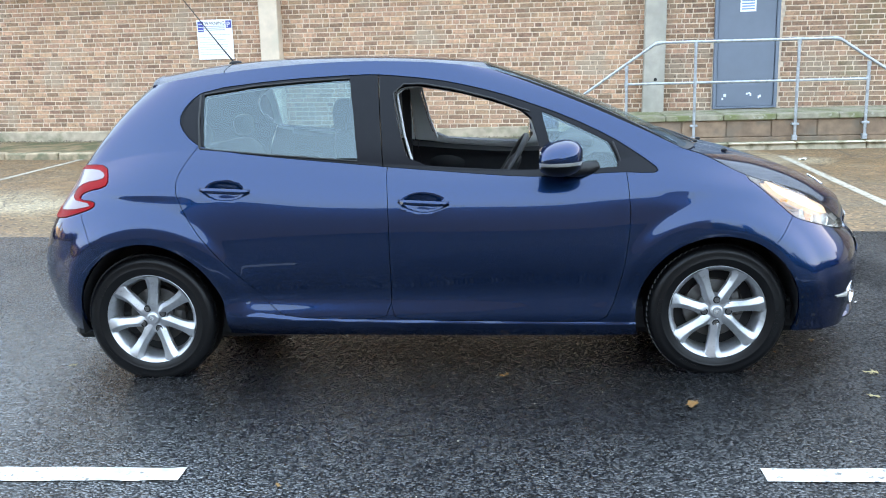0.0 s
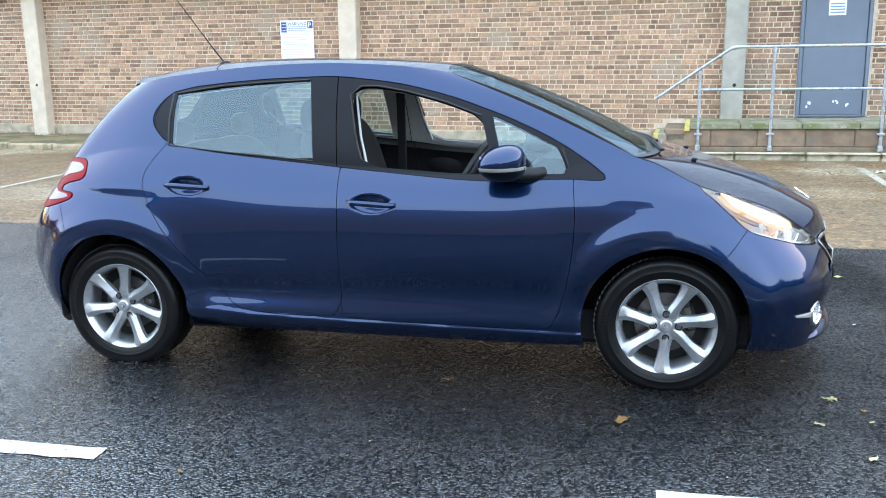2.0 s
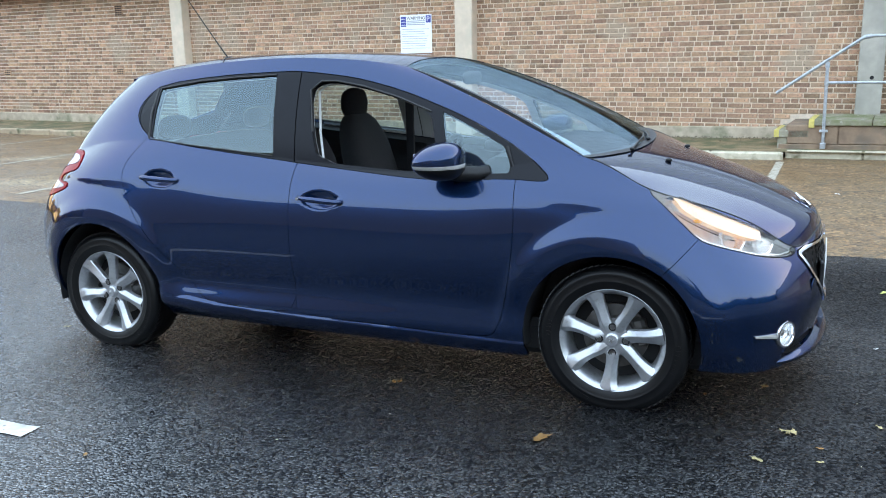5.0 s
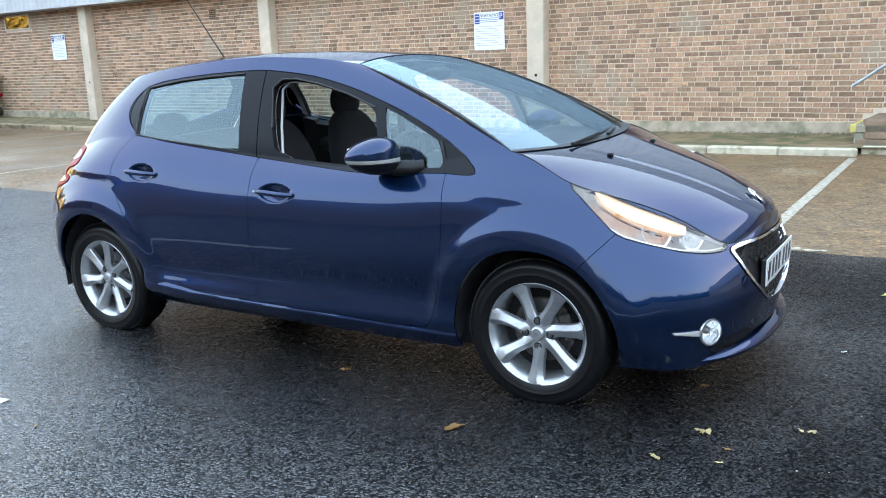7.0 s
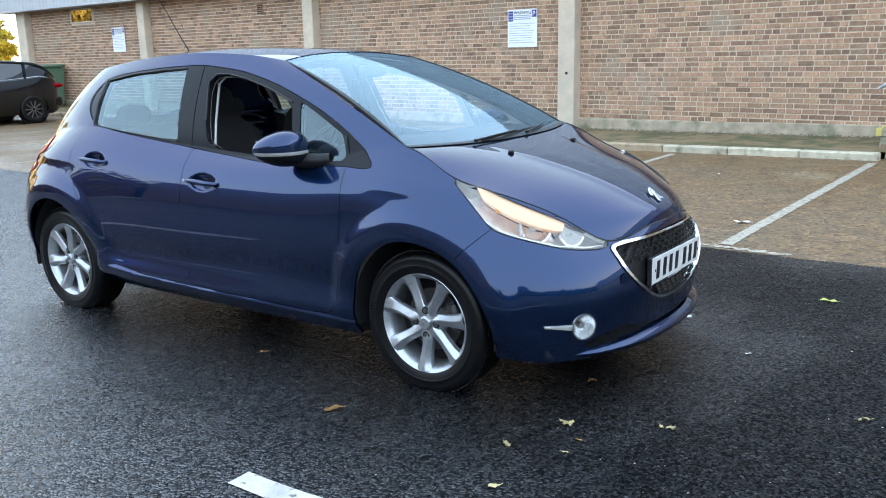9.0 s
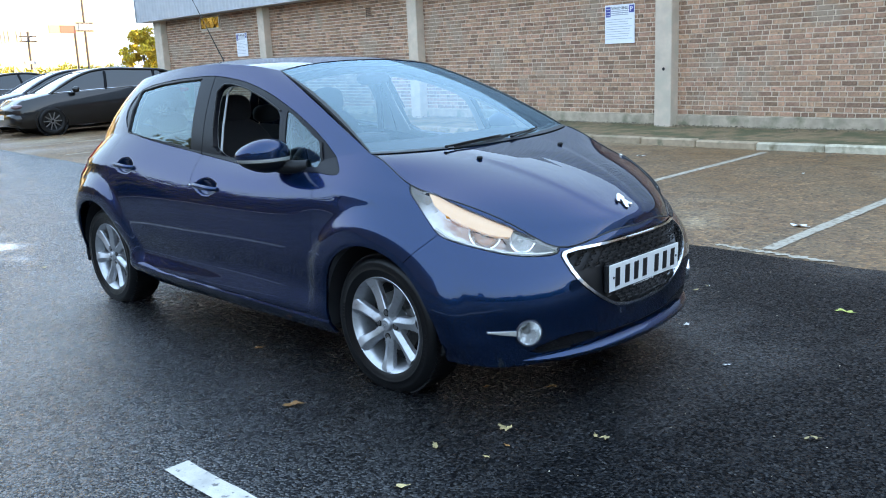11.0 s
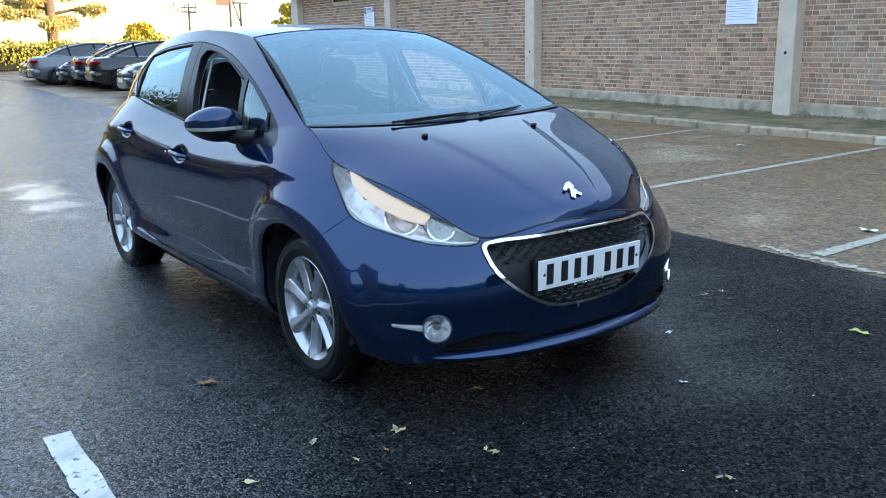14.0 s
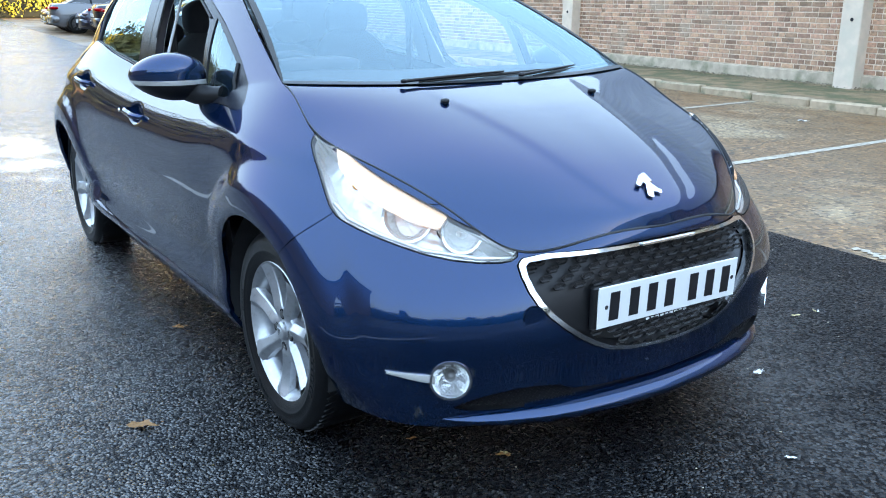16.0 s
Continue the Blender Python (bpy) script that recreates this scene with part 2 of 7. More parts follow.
def tarmac_mat():
    """Fresh tarmac: dark binder with single stones that differ in shade and gloss, damp in large patches."""
    m = shaded("fresh_tarmac", (0.006, 0.006, 0.007), 0.45)
    n, l = m.node_tree.nodes, m.node_tree.links
    b = n["Principled BSDF"]
    co = n.new("ShaderNodeTexCoord").outputs["Object"]

    def fit(src, f0, f1, t0, t1):
        q = n.new("ShaderNodeMapRange")
        q.inputs["From Min"].default_value, q.inputs["From Max"].default_value = f0, f1
        q.inputs["To Min"].default_value, q.inputs["To Max"].default_value = t0, t1
        l.new(src, q.inputs["Value"])
        return q.outputs[0]

    def calc(op, a, c):
        q = n.new("ShaderNodeMath")
        q.operation = op
        for k, s in enumerate((a, c)):
            if isinstance(s, float):
                q.inputs[k].default_value = s
            else:
                l.new(s, q.inputs[k])
        return q.outputs[0]

    vo = n.new("ShaderNodeTexVoronoi")
    vo.inputs["Scale"].default_value = 108
    l.new(co, vo.inputs["Vector"])
    sep = n.new("ShaderNodeSeparateColor")
    l.new(vo.outputs["Color"], sep.inputs[0])
    ramp = n.new("ShaderNodeValToRGB")
    cr = ramp.color_ramp.elements
    cr[0].color = (0.0016, 0.0016, 0.002, 1)
    cr[1].position, cr[1].color = 1.0, (0.05, 0.049, 0.048, 1)
    for p, c in ((0.55, 0.003), (0.80, 0.007), (0.93, 0.012)):
        cr.new(p).color = (c * 0.85, c, c * 1.22, 1)
    l.new(sep.outputs[0], ramp.inputs[0])
    l.new(ramp.outputs[0], b.inputs["Base Color"])
    big = n.new("ShaderNodeTexNoise")
    big.inputs["Scale"].default_value, big.inputs["Detail"].default_value = 0.5, 5
    l.new(co, big.inputs["Vector"])
    xyz = n.new("ShaderNodeSeparateXYZ")
    l.new(co, xyz.inputs[0])
    # The stretch towards the far bays is wetter than the strip before the bonnet.
    dry = calc("ADD", fit(big.outputs[0], 0.36, 0.66, -0.32, 0.32), fit(calc("ADD", xyz.outputs[0], xyz.outputs[1]), -3.0, 2.5, 0.05, 0.95))
    damp = calc("MINIMUM", calc("MAXIMUM", dry, 0.0), 1.0)
    # A shallow film of standing water beyond the car, broken by the surface's unevenness.
    def away(src, centre, half):
        d = calc("DIVIDE", calc("SUBTRACT", src, centre), half)
        return calc("MULTIPLY", d, d)

    film = n.new("ShaderNodeTexNoise")
    film.inputs["Scale"].default_value, film.inputs["Detail"].default_value = 2.6, 6
    l.new(co, film.inputs["Vector"])
    reach = calc("ADD", away(xyz.outputs[0], -4.35, 1.5), away(xyz.outputs[1], -1.0, 0.34))
    pool = fit(calc("ADD", calc("SUBTRACT", 1.0, reach), fit(film.outputs[0], 0.3, 0.7, -0.9, 0.9)), 0.0, 1.2, 0.0, 0.92)
    stone = fit(sep.outputs[1], 0.0, 1.0, -0.08, 0.16)
    l.new(calc("MULTIPLY", calc("MAXIMUM", calc("ADD", fit(damp, 0.0, 1.0, 0.15, 0.34), stone), 0.07), fit(pool, 0.0, 1.0, 1.0, 0.45)), b.inputs["Roughness"])
    l.new(calc("MULTIPLY", fit(sep.outputs[2], 0.35, 1.0, 0.10, 1.5), fit(damp, 0.0, 1.0, 2.0, 0.16)), b.inputs["Specular IOR Level"])
    l.new(calc("MAXIMUM", fit(damp, 0.0, 1.0, 0.14, 0.0), pool), b.inputs["Coat Weight"])
    b.inputs["Coat Roughness"].default_value = 0.16
    no = n.new("ShaderNodeTexNoise")
    no.inputs["Scale"].default_value, no.inputs["Detail"].default_value = 60, 4
    l.new(co, no.inputs["Vector"])
    bp = n.new("ShaderNodeBump")
    l.new(fit(pool, 0.0, 1.0, 1.0, 0.12), bp.inputs["Strength"])
    bp.inputs["Distance"].default_value = 0.0035
    l.new(calc("ADD", calc("MULTIPLY", vo.outputs["Distance"], -1.0), calc("ADD", calc("MULTIPLY", sep.outputs[0], 0.5), no.outputs[0])), bp.inputs["Height"])
    l.new(bp.outputs[0], b.inputs["Normal"])
    l.new(bp.outputs[0], b.inputs["Coat Normal"])
    return m


TARMAC = tarmac_mat()


def old_ground_mat():
    m = shaded("old_car_park", (0.192, 0.108, 0.052), 0.6, grain=0.3, scale=6, spots=((1.1, (0.17, 0.105, 0.055), 0.55, 0.10), (0.45, (0.33, 0.25, 0.16), 0.62, 0.07)))
    n, l = m.node_tree.nodes, m.node_tree.links
    b = n["Principled BSDF"]
    co = n.new("ShaderNodeTexCoord").outputs["Object"]
    base = b.inputs["Base Color"].links[0].from_socket
    vo = n.new("ShaderNodeTexVoronoi")   # exposed aggregate
    vo.inputs["Scale"].default_value = 40
    l.new(co, vo.inputs["Vector"])
    ramp = n.new("ShaderNodeValToRGB")
    ramp.color_ramp.interpolation = "CONSTANT"
    cr = ramp.color_ramp.elements
    cr[0].color = (0.55, 0.50, 0.48, 1)
    cr[1].position, cr[1].color = 0.18, (0.95, 0.95, 0.95, 1)
    for p, c in ((0.45, (1.15, 1.05, 0.95)), (0.72, (0.8, 0.85, 0.9)), (0.86, (1.7, 1.65, 1.6)), (0.95, (0.35, 0.33, 0.32))):
        cr.new(p).color = (*c, 1)
    sep = n.new("ShaderNodeSeparateColor")
    l.new(vo.outputs["Color"], sep.inputs[0])
    l.new(sep.outputs[0], ramp.inputs[0])
    mu = n.new("ShaderNodeMix")
    mu.data_type, mu.blend_type = "RGBA", "MULTIPLY"
    mu.inputs["Factor"].default_value = 1.0
    l.new(base, mu.inputs["A"])
    l.new(ramp.outputs[0], mu.inputs["B"])
    cr_w = n.new("ShaderNodeTexNoise")   # wandering cracks
    cr_w.inputs["Scale"].default_value, cr_w.inputs["Detail"].default_value = 2.2, 3
    l.new(co, cr_w.inputs["Vector"])
    va = n.new("ShaderNodeVectorMath")
    va.operation = "MULTIPLY_ADD"
    va.inputs[1].default_value = (0.5, 0.5, 0.0)
    l.new(cr_w.outputs["Color"], va.inputs[0])
    l.new(co, va.inputs[2])
    ck = n.new("ShaderNodeTexVoronoi")
    ck.feature = "DISTANCE_TO_EDGE"
    ck.inputs["Scale"].default_value = 0.42
    l.new(va.outputs[0], ck.inputs["Vector"])
    cm = n.new("ShaderNodeMapRange")
    cm.inputs["From Min"].default_value, cm.inputs["From Max"].default_value = 0.001, 0.005
    l.new(ck.outputs["Distance"], cm.inputs["Value"])
    cx = n.new("ShaderNodeMix")
    cx.data_type = "RGBA"
    cx.inputs["A"].default_value = (0.075, 0.052, 0.032, 1)
    l.new(cm.outputs[0], cx.inputs["Factor"])
    l.new(mu.outputs["Result"], cx.inputs["B"])
    l.new(cx.outputs["Result"], b.inputs["Base Color"])
    wet = n.new("ShaderNodeTexNoise")
    wet.inputs["Scale"].default_value, wet.inputs["Detail"].default_value = 0.6, 4
    l.new(co, wet.inputs["Vector"])
    wr = n.new("ShaderNodeMapRange")
    wr.inputs["From Min"].default_value, wr.inputs["From Max"].default_value = 0.40, 0.62
    wr.inputs["To Min"].default_value, wr.inputs["To Max"].default_value = 0.42, 0.75
    l.new(wet.outputs[0], wr.inputs["Value"])
    l.new(wr.outputs[0], b.inputs["Roughness"])
    bp = n.new("ShaderNodeBump")
    bp.inputs["Strength"].default_value, bp.inputs["Distance"].default_value = 0.8, 0.008
    l.new(vo.outputs["Distance"], bp.inputs["Height"])
    l.new(bp.outputs[0], b.inputs["Normal"])
    return m


OLD_GROUND = old_ground_mat()
PAVING = shaded("mossy_paving", (0.23, 0.15, 0.08), 0.8, grain=0.3, scale=9, spots=((3.0, (0.09, 0.085, 0.035), 0.50, 0.08), (30, (0.30, 0.26, 0.2), 0.68, 0.04)), bump=0.5, bump_scale=40, bump_dist=0.01)
KERB = shaded("kerb_concrete", (0.38, 0.275, 0.18), 0.85, grain=0.22, scale=12, spots=((5.0, (0.16, 0.15, 0.09), 0.60, 0.08),), per="object", spread=0.12, bump=0.3, bump_scale=90)
KERB_PALE = shaded("pale_kerb_concrete", (0.50, 0.43, 0.32), 0.85, grain=0.22, scale=12, spots=((5.0, (0.20, 0.17, 0.10), 0.62, 0.08),), per="object", spread=0.12, bump=0.3, bump_scale=90)
MARKING = shaded("road_paint", (0.50, 0.47, 0.43), 0.6, grain=0.16, scale=25, spots=((40, (0.10, 0.095, 0.09), 0.63, 0.05), (9, (0.34, 0.32, 0.29), 0.60, 0.10)), bump=0.4, bump_scale=120, bump_dist=0.003)
FADED = shaded("faded_paint", (0.39, 0.33, 0.26), 0.75, grain=0.15, scale=20, spots=((22, (0.22, 0.17, 0.12), 0.58, 0.06),), bump=0.4, bump_scale=80, bump_dist=0.004)
MORTAR = shaded("mortar", (0.68, 0.52, 0.40), 0.9, grain=0.2, scale=20, bump=0.3, bump_scale=150)
BRICK = shaded("brown_brick", (0.395, 0.212, 0.133), 0.88, grain=0.35, scale=22, spots=((1.6, (0.37, 0.25, 0.175), 0.60, 0.06), (34, (0.13, 0.085, 0.06), 0.66, 0.05)), per="object", spread=0.42, bump=0.5, bump_scale=90, bump_dist=0.004)
BRICK_MANY = shaded("brown_brick_far", (0.395, 0.212, 0.133), 0.88, grain=0.35, scale=22, spots=((1.6, (0.37, 0.25, 0.175), 0.60, 0.06), (34, (0.13, 0.085, 0.06), 0.66, 0.05)), per="island", spread=0.42, bump=0.5, bump_scale=90, bump_dist=0.004)
# Brown brick a fifth darker: the door bay's shade put into colour; moss spots real.
BRICK_DIM = shaded("brown_brick_dim", (0.315, 0.165, 0.105), 0.88, grain=0.35, scale=22, spots=((1.6, (0.30, 0.20, 0.14), 0.60, 0.06), (34, (0.11, 0.07, 0.05), 0.64, 0.05), (0.9, (0.17, 0.14, 0.07), 0.62, 0.08)), per="island", spread=0.42, bump=0.5, bump_scale=90, bump_dist=0.004)
CONCRETE = shaded("pillar_concrete", (0.62, 0.485, 0.375), 0.85, grain=0.14, scale=6, spots=((2.5, (0.52, 0.44, 0.34), 0.60, 0.10),), bump=0.25, bump_scale=60)
PLINTH = shaded("plinth_render", (0.44, 0.34, 0.25), 0.9, grain=0.25, scale=7, spots=((4, (0.22, 0.20, 0.13), 0.58, 0.08),), bump=0.4, bump_scale=50)
METAL_SHEET = shaded("cladding_steel", (0.44, 0.455, 0.48), 0.45, 0.3, grain=0.1, scale=3)
GALV = shaded("galvanised", (0.42, 0.45, 0.48), 0.42, 0.65, grain=0.2, scale=25, spots=((14, (0.30, 0.32, 0.34), 0.58, 0.08),))
DOOR_BLUE = shaded("door_blue_grey", (0.125, 0.155, 0.195), 0.5, grain=0.06, scale=5)
SLAB = shaded("landing_slab", (0.27, 0.235, 0.17), 0.85, grain=0.28, scale=10, spots=((3, (0.14, 0.15, 0.06), 0.54, 0.08), (14, (0.36, 0.33, 0.27), 0.64, 0.06)), bump=0.3, bump_scale=60)
STONE_RED = shaded("landing_brown_block", (0.24, 0.15, 0.10), 0.85, grain=0.3, scale=8, spots=((3, (0.16, 0.12, 0.09), 0.58, 0.08),), bump=0.4, bump_scale=50, per="object", spread=0.12)
SIGN_WHITE = shaded("sign_white", (0.80, 0.82, 0.86), 0.4, grain=0.03)
SIGN_BLUE = shaded("sign_blue", (0.03, 0.05, 0.28), 0.4)
SIGN_GREY = shaded("sign_print", (0.35, 0.37, 0.42), 0.5)
YELLOW = shaded("safety_yellow", (0.55, 0.42, 0.12), 0.6, grain=0.25, scale=20)

# Ground: one sheet out to the horizon, fresh tarmac laid over it in front of the car park.
bm = bmesh.new()
cols = []
for u in (-700, -300, -120, -62.5, -40, -25, -15, -9, -6, -4, -2.5, 0, 3, 8, 20, 60, 200, 700):
    cols.append([bm.verts.new((u, v, gz(u))) for v in (-700, -200, -60, -14, 2.3, 5, 9, 20, 60, 200, 700)])
for a, b in zip(cols, cols[1:]):
    for i in range(10):
        bm.faces.new((a[i], b[i], b[i + 1], a[i + 1]))
tagged(placed(part("ground", bm, OLD_GROUND, smooth=30), FLAT), "worn brown concrete car park surface, damp", "ground", kind="structure")
rng = random.Random(4)
bm = bmesh.new()
edge, near = [], []
for k in range(0, 701):
    u = -100 + k * 0.22
    v = float(np.interp(u, [-60, -37, -18, -8, -3, 0], [1.4, 1.5, 1.8, 1.9, 2.22, 2.40])) + 0.045 * noise.noise((u * 0.9, 3, 0)) + 0.018 * noise.noise((u * 5, 7, 0))
    edge.append(bm.verts.new((u, v, 0.007 + gz(u))))
    near.append(bm.verts.new((u, -34, 0.007 + gz(u))))
low_e = [bm.verts.new((p.co.x, p.co.y + .012, -0.002 + gz(p.co.x))) for p in edge]
for k in range(700):
    bm.faces.new((near[k], near[k + 1], edge[k + 1], edge[k]))
    bm.faces.new((edge[k], edge[k + 1], low_e[k + 1], low_e[k]))
tagged(placed(part("road", bm, TARMAC), FLAT), "fresh black tarmac, wet in places", "road", kind="structure")


def strip(name, x0, y0, x1, y1, w, material, m=None, lab="", z=0.0105, n=24, ragged=0.006):
    """A painted line with slightly ragged edges."""
    a, b = Vector((x0, y0, 0)), Vector((x1, y1, 0))
    d = (b - a).normalized()
    s = Vector((-d.y, d.x, 0))
    bm = bmesh.new()
    rows = []
    for k in range(n + 1):
        p = a.lerp(b, k / n)
        j1, j2 = (rng.uniform(-ragged, ragged) for _ in range(2))
        if k in (0, n):
            p += d * rng.uniform(-.01, .01)
        up = Vector((0, 0, BASE + z + gz(p.x * .997 - p.y * .077)))
        rows.append([bm.verts.new(p + s * (w / 2 + j1) + up), bm.verts.new(p - s * (w / 2 + j2) + up)])
    for p, q2 in zip(rows, rows[1:]):
        bm.faces.new((p[0], q2[0], q2[1], p[1]))
    bmesh.ops.recalc_face_normals(bm, faces=bm.faces[:])
    ob = part(name, bm, material)
    if m is not None:
        ob.matrix_world = m
    return tagged(ob, lab, "road marking", kind="structure")


strip("lane_dash", -2.80, -1.752, -.792, -1.750, .098, MARKING, lab="white dashed line painted on black tarmac")
strip("lane_dash", 1.185, -1.745, 3.3, -1.760, .094, MARKING, lab="white dashed line painted on black tarmac")
for (x0, y0, x1, y1) in ((-6.15, 2.9, -6.21, 8.35), (-3.58, 2.75, -3.69, 8.05), (-.872, 2.5, -.872, 7.72), (1.47, 2.46, 1.60, 7.55), (3.66, 2.35, 3.94, 7.1), (6.1, 2.1, 6.4, 6.9), (-8.8, 3.0, -8.75, 8.6), (-11.4, 3.1, -11.3, 8.8), (-14.0, 3.4, -13.8, 9.0), (-16.6, 3.6, -16.4, 9.2), (-19.2, 3.8, -18.9, 9.4), (-21.8, 4.0, -21.5, 9.6)):
    strip("parking_line", x0, y0, x1, y1, .095, FADED, lab="faded white parking bay line", z=0.004, n=60, ragged=.004)

strip("edge_line", 1.12, 2.425, 1.95, 2.325, .05, FADED, lab="broken white paint along the old surface's edge", z=0.0045, n=40, ragged=.03)

# Kerb, pavement and building.
for k in range(46):
    u = -24.6 + k * .915
    if 0.75 < u + .4 < 6.0:
        v0 = 8.12
    else:
        v0 = 7.86
    bm = boxed(u + .004, u + .909, v0, v0 + .15, -.05 + gz(u), .095 + gz(u) + rng.uniform(-.004, .004), bev=.018)
    tagged(placed(part("kerbstone", bm, KERB_PALE if -2.4 < u < 6.0 else KERB), FLAT), "pale weathered concrete kerbstone", "kerb", "kerb in front of the wall", "structure")
bm = bmesh.new()
rows = []
for k in range(120):
    u = -24.6 + k * .36
    g = gz(u)
    rows.append([bm.verts.new((u, 8.02 + .04, .088 + g)), bm.verts.new((u, 8.7, g + .092 + .01 * noise.noise((u, 0, 0)))), bm.verts.new((u, 9.35, g + .10 + .012 * noise.noise((u, 5, 0)))), bm.verts.new((u, 9.7, g + .125 + .02 * noise.noise((u * 2, 9, 0))))])
for a, b in zip(rows, rows[1:]):
    for i in range(3):
        bm.faces.new((a[i], b[i], b[i + 1], a[i + 1]))
tagged(placed(part("pavement", bm, PAVING, smooth=30), FLAT), "narrow mossy pavement along the wall", "pavement", kind="structure")
gv = []
gf = []
for k in range(1500):
    u, v = rng.uniform(-12, 0.8), 9.58 - abs(rng.gauss(0, .16))
    r, z = rng.uniform(.006, .018), .115 + gz(u) + max(0, v - 9.35) * .06
    o = len(gv)
    gv += [(u - r, v, z), (u + r * .8, v - r * .7, z), (u + r * .5, v + r, z), (u, v, z + r * 1.1)]
    gf += [(o, o + 1, o + 3), (o + 1, o + 2, o + 3), (o + 2, o, o + 3)]
tagged(placed(solid("gravel", gv, gf, shaded("gravel_bits", (.17, .13, .09), .9, per="island", spread=.4)), FLAT), "loose gravel swept against the wall's foot", "gravel", kind="stuff")

# Past u = 14 the building is added, unseen, to block the sun.
wall = placed(part("wall_north", boxed(-24.0, 48.0, 9.615, 9.95, -.9, 6.0), MORTAR))
tagged(wall, "long brown brick wall with concrete pillars", "wall", kind="structure")
for nm, a, b in (("wall_west", (-24.0, 9.95), (-23.7, 24)), ("wall_east", (47.7, 9.95), (48.0, 24))):
    tagged(placed(part(nm, boxed(a[0], b[0], a[1], b[1], -.9, 6.0), MORTAR)), "plain end wall of the brick building", "wall", kind="structure")
tagged(placed(part("roof_building", boxed(-24.3, 48.3, 9.3, 24.2, 6.0, 6.15), METAL_SHEET)), "flat metal roof of the brick building", "roof", kind="structure")
# Corrugated fascia.
bm = bmesh.new()
top, bot = [], []
n_f = 1420
for k in range(n_f + 1):
    u = -24.45 + k * .051
    v = 9.13 + (.022 if k % 4 in (0, 1) else 0.0)
    top.append(bm.verts.new((u, v, 6.1)))
    bot.append(bm.verts.new((u, v, 2.89)))
for k in range(n_f):
    bm.faces.new((bot[k], bot[k + 1], top[k + 1], top[k]))
tagged(placed(part("fascia", bm, METAL_SHEET)), "pale grey corrugated steel fascia above the wall", "cladding", kind="structure")
tagged(placed(part("soffit", boxed(-24.45, 48.3, 9.13, 9.62, 2.865, 2.895), METAL_SHEET)), "flat steel soffit under the fascia", "soffit", kind="structure")
tagged(placed(part("fascia_end", boxed(-24.47, -24.43, 9.13, 24.2, 2.88, 6.1), METAL_SHEET)), "plain steel fascia at the building's end", "cladding", kind="structure")
for a, b in ((-24.0, .86), (6.2, 14.0)):
    bm = bmesh.new()
    rows = []
    k = 0
    u = a
    while u < b + .01:
        rows.append([bm.verts.new((u, 9.574 + .006 * noise.noise((u * 2, 0, 3)), .05 + gz(u))), bm.verts.new((u, 9.574 + .008 * noise.noise((u * 3, 0, 7)), gz(u) + .272 + .008 * noise.noise((u * 1.7, 2, 0)))), bm.verts.new((u, 9.62, gz(u) + .292 + .012 * noise.noise((u * 1.7, 2, 0))))])
        u += .15
    for p, q2 in zip(rows, rows[1:]):
        for i in range(2):
            bm.faces.new((p[i], q2[i], q2[i + 1], p[i + 1]))
    tagged(placed(part("plinth", bm, PLINTH), FLAT), "rough rendered concrete plinth under the bricks", "plinth", kind="structure")
CONCRETE_GREY = shaded("grey_pillar_concrete", (0.37, 0.33, 0.28), 0.85, grain=0.18, scale=6, spots=((2.5, (0.28, 0.26, 0.22), 0.58, 0.10),), bump=0.25, bump_scale=60)
for u in (8.2, 1.905, -4.235, -10.57, -16.92, -23.5):
    w = .16 if u > -20 else .27
    p = placed(part("pillar", boxed(u - w, u + w, 9.40, 9.63, .0 if u < 1 else .30, 2.9, bev=.012), CONCRETE_GREY if u > 0 else CONCRETE))
    tagged(p, "pale grey concrete pillar on the brick wall", "pillar", "pillars along the wall", "structure")
    bm = lathe(bmesh.new(), [(0, 0), (.022, 0), (.026, -.004)], 14)
    bmesh.ops.translate(bm, verts=bm.verts[:], vec=(u + .02, 9.397, 1.035))
    part("fixing_hole", bm, DARK, p, "dark fixing hole")


